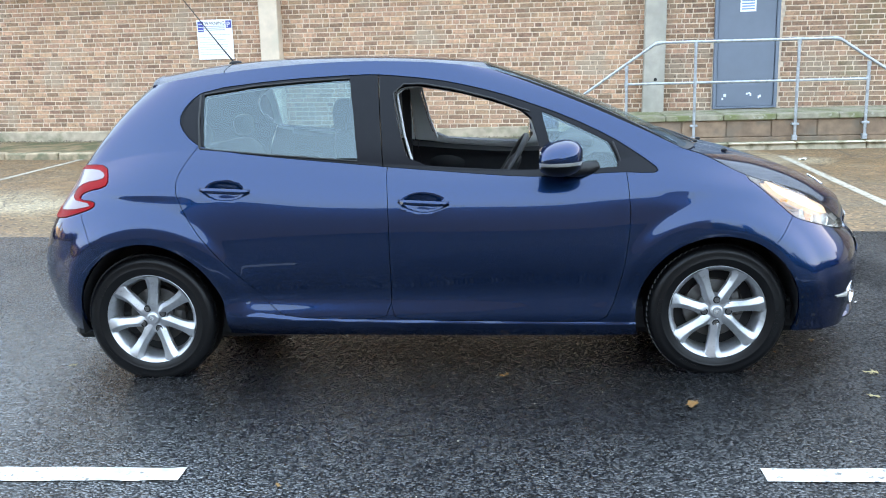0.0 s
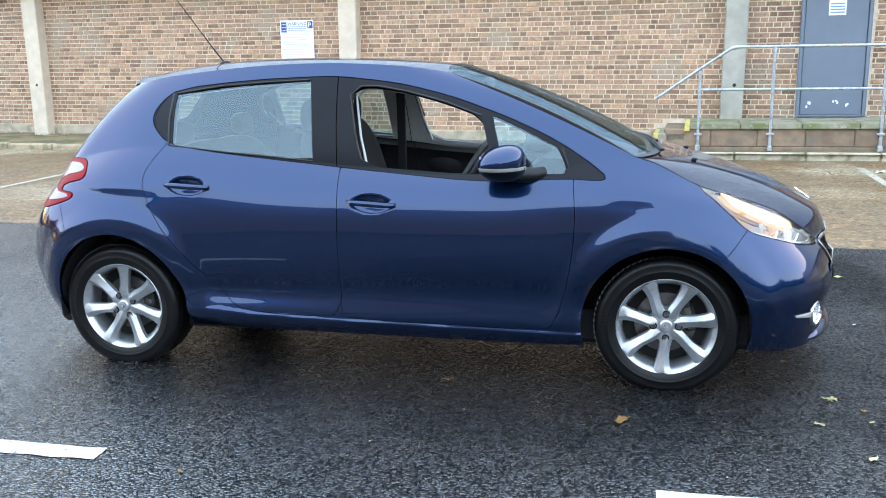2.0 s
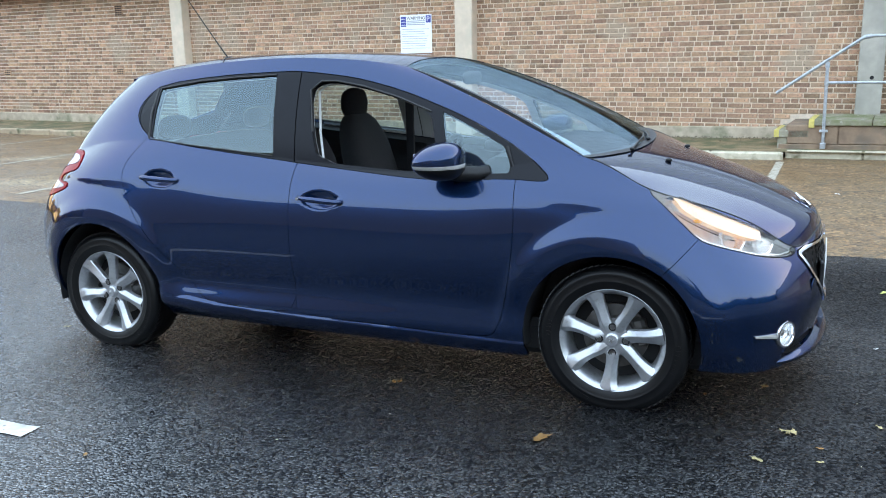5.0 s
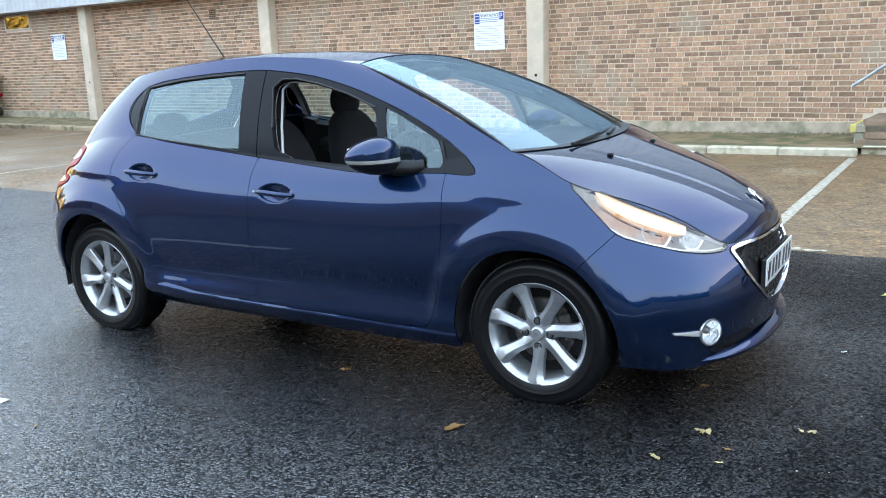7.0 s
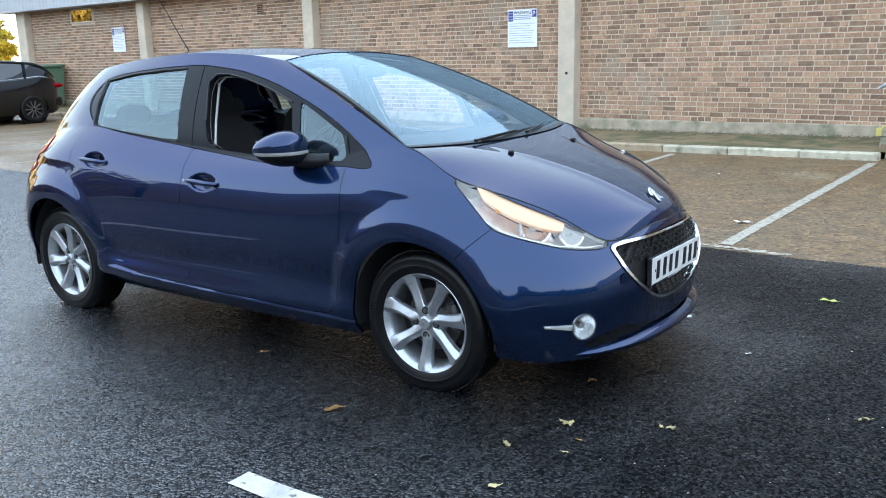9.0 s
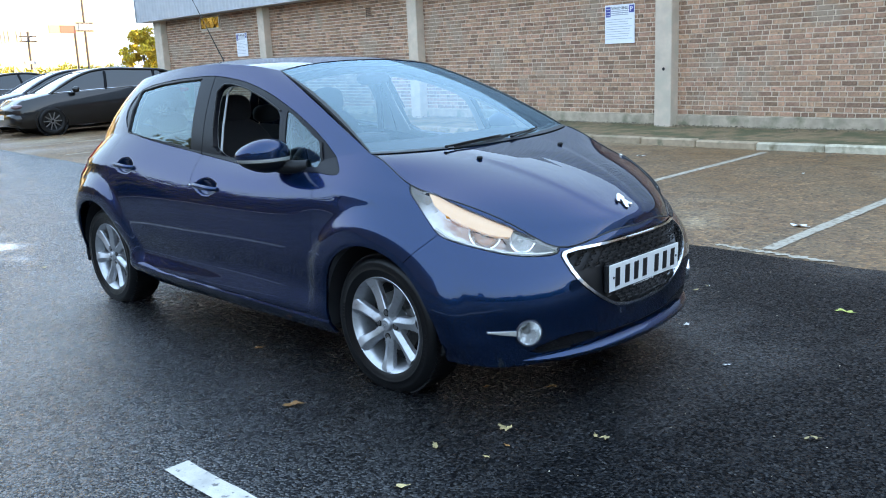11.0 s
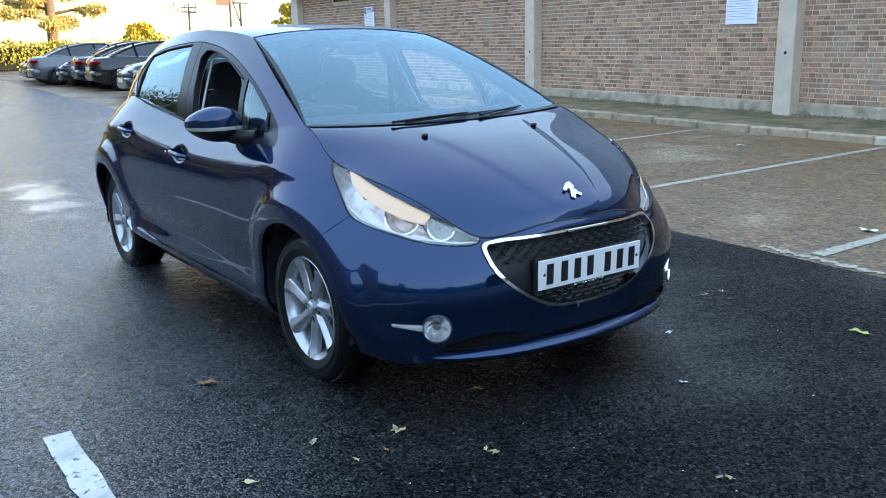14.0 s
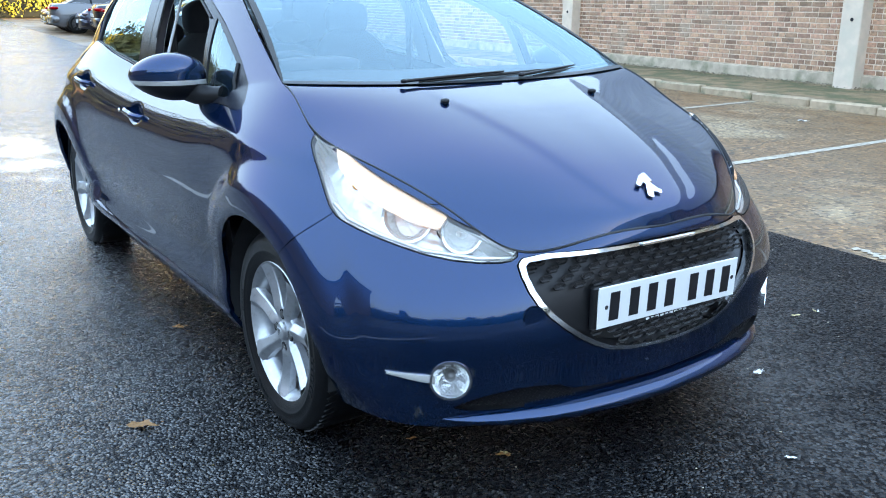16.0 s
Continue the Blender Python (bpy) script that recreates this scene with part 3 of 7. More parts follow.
def car_park_sign(u, z, ww, hh, seed):
    s = placed(part("parking_sign", boxed(-ww / 2, ww / 2, -.004, .004, -hh / 2, hh / 2, bev=.002), SIGN_WHITE), ENV @ pose(u, 9.588, z, 0, 0, 0))
    tagged(s, "white parking warning sign screwed to the bricks", "sign")
    k = ww / .62
    part("blue_panel", boxed(-ww / 2 + .02 * k, -ww / 2 + .12 * k, -.0065, -.004, hh / 2 - .2 * k, hh / 2 - .03 * k), SIGN_BLUE, s)
    for j in range(3):
        part("panel_bar", boxed(-ww / 2 + .028 * k, -ww / 2 + .112 * k, -.008, -.0065, hh / 2 - (.075 + j * .05) * k, hh / 2 - (.066 + j * .05) * k), SIGN_WHITE, s)
    part("symbol_panel", boxed(ww / 2 - .11 * k, ww / 2 - .015 * k, -.0065, -.004, hh / 2 - .14 * k, hh / 2 - .02 * k), SIGN_BLUE, s)
    m = Matrix.Rotation(radians(90), 4, "X")
    lettering("letter", "P", .12 * k, SIGN_WHITE, s, Matrix.Translation((ww / 2 - .098 * k, -.0075, hh / 2 - .122 * k)) @ m)
    lettering("heading", "WARNING", .074 * k, INK, s, Matrix.Translation((-ww / 2 + .135 * k, -.005, hh / 2 - .085 * k)) @ m)
    rg = random.Random(seed)
    for j in range(3):
        part("text_bar", boxed(-ww / 2 + .135 * k, ww / 2 - .13 * k, -.0055, -.004, hh / 2 - (.115 + j * .03) * k, hh / 2 - (.10 + j * .03) * k), SIGN_GREY, s)
    for j in range(9):
        z0 = hh / 2 - (.24 + j * .04) * k
        part("text_bar", boxed(-ww / 2 + .03 * k, ww / 2 - rg.uniform(.03, .16) * k, -.0055, -.004, z0 - .008 * k, z0), SIGN_GREY, s)
    return s


car_park_sign(-5.235, 1.797, .62, .645, 1)
car_park_sign(-18.35, 1.94, .62, .645, 2)


def vent(u, z, ww, hh):
    v = placed(part("air_brick", boxed(-ww / 2, ww / 2, -.012, .004, -hh / 2, hh / 2, bev=.003), BRICK), ENV @ pose(u, 9.606, z))
    tagged(v, "terracotta air brick with square slots", "vent")
    nx, nz = 3, int(round(hh / .045))
    for i in range(nx):
        for j in range(nz):
            x, zz = (i - 1) * ww / 3.4, (j - (nz - 1) / 2) * .042
            part("slot", boxed(x - ww / 9, x + ww / 9, -.0145, -.011, zz - .012, zz + .012), DARK, v)


vent(-12.35, 2.45, .22, .215)
vent(-12.46, 1.197, .22, .14)
vent(-16.1, 1.2, .22, .14)

# High window, bin and stay at the far end.
win = empty("window_1", "small high window with a pale frame", "window", kind="structure", at=ENV @ pose(-20.18, 9.60, 2.64))
for a in ((-.62, .62, -.03, .02, .155, .195), (-.62, .62, -.03, .02, -.20, -.155), (-.62, -.575, -.03, .02, -.155, .155), (.575, .62, -.03, .02, -.155, .155)):
    part("window_frame", boxed(*a, bev=.004), CONCRETE, win)
part("pane", boxed(-.575, .575, -.012, -.004, -.155, .155), glass("window_glass", (.25, .27, .25)), win)
part("window_back", boxed(-.57, .57, -.003, .012, -.15, .15), shaded("window_dim", (.20, .17, .08), .6, spots=((4, (.5, .42, .2), .55, .1),)), win, "dim yellowish interior seen through the glass")


def wheelie_bin(m):
    b = empty("wheelie_bin", "green plastic wheelie bin beside the wall", "bin", at=m)
    green = shaded("bin_green", (.07, .17, .11), .5, grain=.15, scale=8)
    bm = boxed(-.29, .29, -.33, .33, .06, 1.0, bev=.03)
    for v in bm.verts:
        k = .82 + .18 * (v.co.z / 1.0)
        v.co.x *= k
        v.co.y *= k
    part("bin_body", bm, green, b)
    part("bin_lid", boxed(-.31, .31, -.38, .34, 1.0, 1.07, bev=.025), green, b)
    for x in (-.24, .24):
        bm = lathe(bmesh.new(), [(0, -.03), (.1, -.03), (.1, .03), (0, .03)], 20, "x")
        bmesh.ops.translate(bm, verts=bm.verts[:], vec=(x, .28, .1))
        part("bin_wheel", bm, RUBBER, b)
    part("bin_handle", tube(bmesh.new(), [(-.2, .38, .97), (.2, .38, .97)], .016), green, b)


wheelie_bin(ENV @ pose(-21.65, 9.12, 0.09, 0, 0, 94) @ Matrix.Scale(1.15, 4))

# Landing with steps, handrail and door.
tagged(placed(part("landing", boxed(.98, 6.0, 8.46, 9.62, .06, .40, bev=.01), STONE_RED), FLAT), "raised landing faced with brown blocks", "landing", kind="structure")
for k in range(8):
    u0 = 1.0 + k * .62
    tagged(placed(part("facing_block", boxed(u0 + .005, u0 + .612, 8.44, 8.465, .155, .395, bev=.008), STONE_RED), FLAT), "weathered brown facing block of the landing", "block", "facing blocks", "structure")
tagged(placed(part("facing_base", boxed(.90, 6.0, 8.43, 8.47, .06, .15, bev=.01), STONE_RED), FLAT), "brown base course of the landing", "block", kind="structure")
u0 = 1.27
for k, ln in enumerate((.74, .80, .72, .84, .78, .76)):
    tagged(placed(part("landing_slab", boxed(u0 + .004, u0 + ln - .004, 8.40, 9.6, .395, .478 + rng.uniform(-.004, .004), bev=.01), SLAB), FLAT), "grey-green weathered concrete slab", "slab", "slabs of the landing", "structure")
    u0 += ln
tagged(placed(part("step", boxed(.84, 1.27, 8.44, 9.5, .235, .335, bev=.01), SLAB), FLAT), "low grey concrete step", "step", kind="structure")
tagged(placed(part("step_base", boxed(.88, 1.1, 8.46, 9.5, .06, .235, bev=.01), SLAB), FLAT), "grey block under the step", "step", kind="structure")
tagged(placed(part("step_edge_paint", boxed(1.262, 1.33, 8.396, 9.3, .37, .4805, bev=.004), YELLOW), FLAT), "worn yellow painted nosing", "marking", kind="structure")
tagged(placed(part("step_edge_paint", boxed(.836, .90, 8.436, 9.2, .24, .3375, bev=.004), YELLOW), FLAT), "worn yellow painted nosing", "marking", kind="structure")

rail = empty("handrail", "galvanised tubular handrail fixed to the landing's face", "handrail", at=FLAT)
RV = 8.385
part("top_rail", tube(bmesh.new(), [(.845, RV, .82), (1.40, RV, 1.20), (1.85, RV, 1.502), (1.95, RV, 1.512), (4.25, RV, 1.492), (4.33, RV, 1.47), (4.8, RV, 1.15), (5.35, RV, .78)], .021, 12), GALV, rail, smooth=60)
part("mid_rail", tube(bmesh.new(), [(1.445, RV, .945), (4.72, RV, .93)], .019, 12), GALV, rail, smooth=60)
for u, z in ((1.445, 1.20), (2.40, 1.505), (3.785, 1.496), (4.715, 1.16)):
    post = part("rail_post", tube(bmesh.new(), [(u, RV, .10), (u, RV, z)], .021, 12), GALV, rail, smooth=60)
    for zz in (z - .03, .94):
        part("clamp", tube(bmesh.new(), [(u, RV, zz - .035), (u, RV, zz + .035)], .028, 12), GALV, post, smooth=60)
    part("foot_bracket", boxed(u - .032, u + .032, RV - .028, RV + .06, .10, .175, bev=.006), GALV, post)
    part("foot_bracket", boxed(u - .05, u + .05, RV - .024, RV + .06, .315, .345, bev=.005), GALV, post)
part("corner_joint", tube(bmesh.new(), [(1.84, RV, 1.497), (1.93, RV, 1.511)], .029, 12), GALV, rail)
part("corner_joint", tube(bmesh.new(), [(4.22, RV, 1.493), (4.32, RV, 1.474)], .029, 12), GALV, rail)
door = empty("door_1", "blue-grey painted steel door with scratched paint", "door", kind="structure", at=FLAT @ pose(3.30, 9.57, .49))
part("door_leaf", boxed(-.42, .42, -.005, .04, .03, 2.06, bev=.006), DOOR_BLUE, door)
for a in ((-.475, -.425, -.03, .05, 0, 2.13), (.425, .475, -.03, .05, 0, 2.13), (-.475, .475, -.032, .048, 2.07, 2.14), (-.45, .45, -.04, .04, 0, .028)):
    part("door_frame", boxed(*a, bev=.005), DOOR_BLUE, door)
notice = part("notice", boxed(-.11, .12, -.010, -.005, 1.445, 1.66), SIGN_WHITE, door, "white notice with blue bars")
for j in range(4):
    part("notice_bar", boxed(-.09, .10, -.0115, -.010, 1.475 + j * .04, 1.495 + j * .04), shaded("notice_blue", (.12, .25, .42), .5) if j == 0 else bpy.data.materials["notice_blue"], notice)
for k in range(9):
    x, z = rng.choice(((-.30, .16), (.06, .18), (.20, .17), (.30, .20))), 0
    x, z = x[0] + rng.uniform(-.03, .03), x[1] + rng.uniform(-.02, .08)
    part("paint_scuff", boxed(x - .012, x + .012, -.0062, -.005, z - rng.uniform(.01, .05), z + .012), SIGN_WHITE, door, "bare pale scuff in the paint")

# ---- the blue hatchback: skin ----
def spline(pts, ts, n):
    """A natural cubic spline through rows of points at knots ts, n steps for each stretch."""
    pts, ts = np.asarray(pts, float), np.asarray(ts, float)
    k, h = len(ts), np.diff(ts)
    a, b = np.zeros((k, k)), np.zeros((k, *pts.shape[1:]))
    a[0, 0] = a[-1, -1] = 1
    d = np.diff(pts, axis=0) / h.reshape(-1, *([1] * (pts.ndim - 1)))
    for i in range(1, k - 1):
        a[i, i - 1], a[i, i], a[i, i + 1] = h[i - 1], 2 * (h[i - 1] + h[i]), h[i]
        b[i] = 6 * (d[i] - d[i - 1])
    m = np.linalg.solve(a, b.reshape(k, -1)).reshape(b.shape)
    out = []
    for i in range(k - 1):
        for s in np.arange(n) / n if i < k - 2 else np.arange(n + 1) / n:
            x = s * h[i]
            out.append(pts[i] + x * (d[i] - h[i] * (2 * m[i] + m[i + 1]) / 6) + x * x * m[i] / 2 + x ** 3 * (m[i + 1] - m[i]) / (6 * h[i]))
    return np.array(out)


def knots(rows):
    """Mean chord lengths along the first axis of rows of points."""
    d = np.linalg.norm(np.diff(np.asarray(rows, float), axis=0), axis=-1)
    return np.concatenate([[0], np.cumsum(d.reshape(len(d), -1).mean(1) ** 0.8)])


def sheet(grid):
    """A grid of points as triangles with soft normals."""
    r, c, _ = grid.shape
    du, dv = np.gradient(grid, axis=1), np.gradient(grid, axis=0)
    nn = np.cross(du, dv)
    nn /= np.maximum(np.linalg.norm(nn, axis=-1, keepdims=True), 1e-9)
    i = np.arange(r * c).reshape(r, c)
    a, b, d, e = i[:-1, :-1].ravel(), i[:-1, 1:].ravel(), i[1:, 1:].ravel(), i[1:, :-1].ravel()
    return grid.reshape(-1, 3), nn.reshape(-1, 3), np.concatenate([np.stack([a, b, d], 1), np.stack([a, d, e], 1)])


def facing(m, axis, sign):
    """Turns a sheet's normals so that they point the given way on the whole."""
    v, n, t = m
    return m if n[:, axis].mean() * sign > 0 else (v, -n, t[:, ::-1])


def weld(*ms):
    vs, ns, ts, o = [], [], [], 0
    for v, n, t in ms:
        vs.append(v), ns.append(n), ts.append(t + o)
        o += len(v)
    v, n, t = np.concatenate(vs), np.concatenate(ns), np.concatenate(ts)
    _, first, inv = np.unique(np.round(v / 2e-4).astype(np.int64), axis=0, return_index=True, return_inverse=True)
    inv = inv.ravel()
    nn = np.zeros((len(first), 3))
    np.add.at(nn, inv, n)
    nn /= np.maximum(np.linalg.norm(nn, axis=1, keepdims=True), 1e-9)
    t = inv[t]
    t = t[(t[:, 0] != t[:, 1]) & (t[:, 1] != t[:, 2]) & (t[:, 0] != t[:, 2])]
    return v[first], nn, t


def mirrored(m):
    v, n, t = m
    k = np.array([1, -1, 1])
    return v * k, n * k, t[:, ::-1]


def both(m):
    v, n, t = m
    v, n = v.copy(), n.copy()
    on = np.abs(v[:, 1]) < 2e-3
    v[on, 1] = 0
    n[on, 1] = 0
    return weld((v, n, t), mirrored((v, n, t)))


def trimmed(m):
    v, n, t = m
    used = np.unique(t)
    new_i = np.full(len(v), -1)
    new_i[used] = np.arange(len(used))
    return v[used], n[used], new_i[t]


def cut(m, f):
    """Splits triangles along f = 0; gives what lies inside (f < 0) and outside."""
    v, n, t = m
    f = np.where(np.abs(f) < 1e-6, 1e-6, f)
    s = f[t] < 0
    k = s.sum(1)
    ins, outs = [t[k == 3]], [t[k == 0]]
    vv, nn, seen = list(v), list(n), {}

    def mid(a, b):
        key = (a, b) if a < b else (b, a)
        if key not in seen:
            w = f[a] / (f[a] - f[b])
            seen[key] = len(vv)
            vv.append(v[a] + w * (v[b] - v[a]))
            q = n[a] + w * (n[b] - n[a])
            nn.append(q / max(np.linalg.norm(q), 1e-9))
        return seen[key]
    a_in, a_out = [], []
    for tri, sg in zip(t[(k == 1) | (k == 2)], s[(k == 1) | (k == 2)]):
        lone = int(np.argmax(sg)) if sg.sum() == 1 else int(np.argmin(sg))
        a, b, c = tri[lone], tri[(lone + 1) % 3], tri[(lone + 2) % 3]
        p, q = mid(a, b), mid(a, c)
        one, two = [(a, p, q)], [(p, b, c), (p, c, q)]
        if sg.sum() == 1:
            a_in += one
            a_out += two
        else:
            a_out += one
            a_in += two
    if a_in:
        ins.append(np.array(a_in))
        outs.append(np.array(a_out))
    vv, nn = np.array(vv), np.array(nn)
    return trimmed((vv, nn, np.concatenate(ins))), trimmed((vv, nn, np.concatenate(outs)))


def rounded(poly, n=2):
    p = np.asarray(poly, float)
    for _ in range(n):
        q = np.roll(p, -1, axis=0)
        p = np.stack([0.75 * p + 0.25 * q, 0.25 * p + 0.75 * q], 1).reshape(-1, 2)
    return p


def inside(xy, poly):
    """Signed distance to a closed outline, negative inside."""
    p = np.asarray(poly, float)
    best, odd = np.full(len(xy), 1e9), np.zeros(len(xy), bool)
    for a, b in zip(p, np.roll(p, -1, axis=0)):
        e, w = b - a, xy - a
        h = np.clip((w @ e) / max(e @ e, 1e-12), 0, 1)
        best = np.minimum(best, np.linalg.norm(w - h[:, None] * e, axis=1))
        cross = (a[1] > xy[:, 1]) != (b[1] > xy[:, 1])
        if abs(b[1] - a[1]) > 1e-12:
            odd ^= cross & (xy[:, 0] < (b[0] - a[0]) * (xy[:, 1] - a[1]) / (b[1] - a[1]) + a[0])
    return np.where(odd, -best, best)


def side_f(v, poly):
    return np.where(v[:, 1] < -0.40, inside(v[:, [0, 2]], poly), 1.0)


def front_f(v, poly):
    return np.where(v[:, 0] > 1.5, inside(v[:, [1, 2]], poly), 1.0)


def corner_f(v, poly):
    """Seen along the diagonal of the front corner."""
    return np.where(v[:, 0] > 1.0, inside(np.stack([(v[:, 0] + v[:, 1]) * 0.7071, v[:, 2]], 1), poly), 1.0)


def take(m, fun, poly, gap=0.0014):
    """Cuts a panel out with a gap all round: the panel, and what is left."""
    return cut(m, fun(m[0], poly) + gap)[0], cut(m, fun(m[0], poly) - gap)[1]


def relit(skin):
    """Normals worked out again from the triangles."""
    v, n, t = skin
    fn = np.cross(v[t[:, 1]] - v[t[:, 0]], v[t[:, 2]] - v[t[:, 0]])
    nn = np.zeros_like(v)
    for k in range(3):
        np.add.at(nn, t[:, k], fn)
    nn /= np.maximum(np.linalg.norm(nn, axis=1, keepdims=True), 1e-12)
    return v, np.where((nn * n).sum(1, keepdims=True) < 0, -nn, nn), t


def moved(m, d):
    return m[0] + m[1] * d, m[1], m[2]


def panel(name, m, material, parent, label="", depth=0.014):
    """A skin piece with its edges turned inwards by depth."""
    v, n, t = m
    e = np.sort(np.concatenate([t[:, [0, 1]], t[:, [1, 2]], t[:, [2, 0]]]), axis=1)
    d = np.concatenate([t[:, [0, 1]], t[:, [1, 2]], t[:, [2, 0]]])
    _, first, cnt = np.unique(e, axis=0, return_index=True, return_counts=True)
    rim = d[first[cnt == 1]]
    if depth and len(rim):
        o = len(v)
        a, b = rim[:, 0], rim[:, 1]
        k = len(rim)
        ext = np.concatenate([v[a], v[b], v[b] - n[b] * depth, v[a] - n[a] * depth])
        i = np.arange(k)
        quads = np.stack([o + k + i, o + i, o + 3 * k + i, o + 2 * k + i], 1)
        fs = [tuple(x) for x in t] + [tuple(x) for x in quads]
        return solid(name, np.concatenate([v, ext]), fs, material, parent, label, np.concatenate([n, np.zeros((4 * k, 3))]))
    return solid(name, v, t, material, parent, label, n)


# Design lines of the right half, from the nose round the side to the tail.
LINE_UNDER = [(2.00, 0, .175), (1.975, -.26, .17), (1.905, -.50, .168), (1.81, -.66, .168), (1.64, -.75, .175), (1.269, -.79, .185), (1.0, -.775, .175), (.7, -.772, .172), (.3, -.772, .176), (-.19, -.772, .182), (-.6, -.772, .188), (-.92, -.775, .196), (-1.269, -.785, .20), (-1.57, -.745, .198), (-1.74, -.62, .21), (-1.80, -.34, .22), (-1.815, 0, .22)]
LINE_SILL = [(2.005, 0, 0.27), (1.985, -0.26, 0.265), (1.925, -0.5, 0.26), (1.83, -0.665, 0.26), (1.655, -0.785, 0.265), (1.269, -0.822, 0.27), (1.0, -0.816, 0.262), (0.7, -0.812, 0.264), (0.3, -0.813, 0.268), (-0.19, -0.82, 0.273), (-0.6, -0.828, 0.28), (-0.92, -0.838, 0.285), (-1.269, -0.83, 0.28), (-1.585, -0.79, 0.29), (-1.775, -0.645, 0.31), (-1.85, -0.34, 0.32), (-1.868, 0, 0.32)]
LINE_TUCK = [(2.017, 0.0, 0.322), (1.996, -0.26, 0.319), (1.933, -0.5, 0.314), (1.836, -0.667, 0.314), (1.659, -0.791, 0.319), (1.269, -0.835, 0.334), (1.0, -0.81, 0.335), (0.7, -0.806, 0.338), (0.3, -0.805, 0.342), (-0.19, -0.805, 0.347), (-0.6, -0.808, 0.352), (-0.92, -0.823, 0.355), (-1.269, -0.84, 0.344), (-1.587, -0.798, 0.35), (-1.785, -0.651, 0.362), (-1.864, -0.34, 0.372), (-1.882, 0.0, 0.372)]
LINE_LOW = [(2.035, 0, 0.4), (2.012, -0.26, 0.4), (1.945, -0.5, 0.395), (1.845, -0.67, 0.395), (1.665, -0.8, 0.4), (1.269, -0.85, 0.43), (1.0, -0.816, 0.415), (0.7, -0.811, 0.415), (0.3, -0.81, 0.418), (-0.19, -0.813, 0.42), (-0.6, -0.819, 0.425), (-0.92, -0.835, 0.43), (-1.269, -0.855, 0.44), (-1.59, -0.81, 0.44), (-1.8, -0.66, 0.44), (-1.885, -0.34, 0.45), (-1.902, 0, 0.45)]
LINE_MID = [(2.025, 0, .52), (2.00, -.26, .518), (1.925, -.485, .515), (1.825, -.655, .515), (1.655, -.785, .525), (1.269, -.858, .585), (1.0, -.842, .56), (.7, -.838, .55), (.3, -.838, .55), (-.19, -.842, .55), (-.6, -.85, .56), (-.92, -.86, .585), (-1.269, -.868, .62), (-1.585, -.815, .60), (-1.785, -.67, .575), (-1.875, -.34, .57), (-1.89, 0, .57)]
LINE_HIGH = [(2.0, 0, 0.585), (1.978, -0.24, 0.58), (1.9, -0.445, 0.57), (1.79, -0.61, 0.6), (1.62, -0.745, 0.645), (1.262, -0.842, 0.72), (1.0, -0.837, 0.72), (0.7, -0.833, 0.715), (0.3, -0.832, 0.715), (-0.19, -0.836, 0.72), (-0.6, -0.84, 0.73), (-0.92, -0.842, 0.75), (-1.262, -0.838, 0.775), (-1.555, -0.785, 0.75), (-1.72, -0.665, 0.735), (-1.8, -0.34, 0.72), (-1.812, 0, 0.72)]
LINE_SHOULDER = [(1.995, 0, 0.61), (1.972, -0.23, 0.606), (1.893, -0.43, 0.588), (1.785, -0.575, 0.645), (1.6, -0.695, 0.725), (1.25, -0.785, 0.825), (1.02, -0.798, 0.845), (0.7, -0.796, 0.835), (0.3, -0.791, 0.835), (-0.19, -0.791, 0.85), (-0.6, -0.794, 0.875), (-0.92, -0.793, 0.905), (-1.235, -0.765, 0.925), (-1.49, -0.7, 0.9), (-1.635, -0.61, 0.87), (-1.715, -0.33, 0.86), (-1.73, 0, 0.86)]
LINE_BELT = [(1.985, 0, .632), (1.962, -.22, .628), (1.885, -.415, .604), (1.77, -.525, .692), (1.58, -.635, .788), (1.33, -.70, .878), (1.125, -.682, .970), (.82, -.722, .938), (.42, -.722, .905), (-.19, -.716, .935), (-.6, -.712, .985), (-.92, -.705, 1.02), (-1.20, -.688, 1.02), (-1.43, -.645, .985), (-1.60, -.575, .948), (-1.665, -.32, .94), (-1.68, 0, .94)]
LINE_ROOF = [(.29, -.508, 1.335), (.12, -.524, 1.362), (-.05, -.532, 1.377), (-.25, -.535, 1.386), (-.60, -.526, 1.380), (-.90, -.508, 1.358), (-1.09, -.492, 1.338), (-1.20, -.474, 1.322), (-1.272, -.445, 1.308)]
ROOF_CENTRE = [(.25, 0, 1.372), (.05, 0, 1.393), (-.2, 0, 1.409), (-.5, 0, 1.417), (-.8, 0, 1.412), (-1.1, 0, 1.388), (-1.345, 0, 1.352)]
HOOD_CENTRE = [(1.985, 0, .632), (1.965, 0, .668), (1.92, 0, .70), (1.80, 0, .765), (1.60, 0, .845), (1.40, 0, .905), (1.20, 0, .955)]

low = np.array([LINE_UNDER, LINE_SILL, LINE_TUCK, LINE_LOW, LINE_MID, LINE_HIGH, LINE_SHOULDER, LINE_BELT], float)
NU, NV = 26, 15
low_u = spline(low.transpose(1, 0, 2), knots(low.transpose(1, 0, 2)), NU).transpose(1, 0, 2)
lower = facing(sheet(spline(low_u, knots(low_u), NV)[:, ::-1]), 1, -1)

belt = low_u[-1]
roof_side = spline(LINE_ROOF, knots(LINE_ROOF), NU)
belt_side = belt[6 * NU:14 * NU + 1]


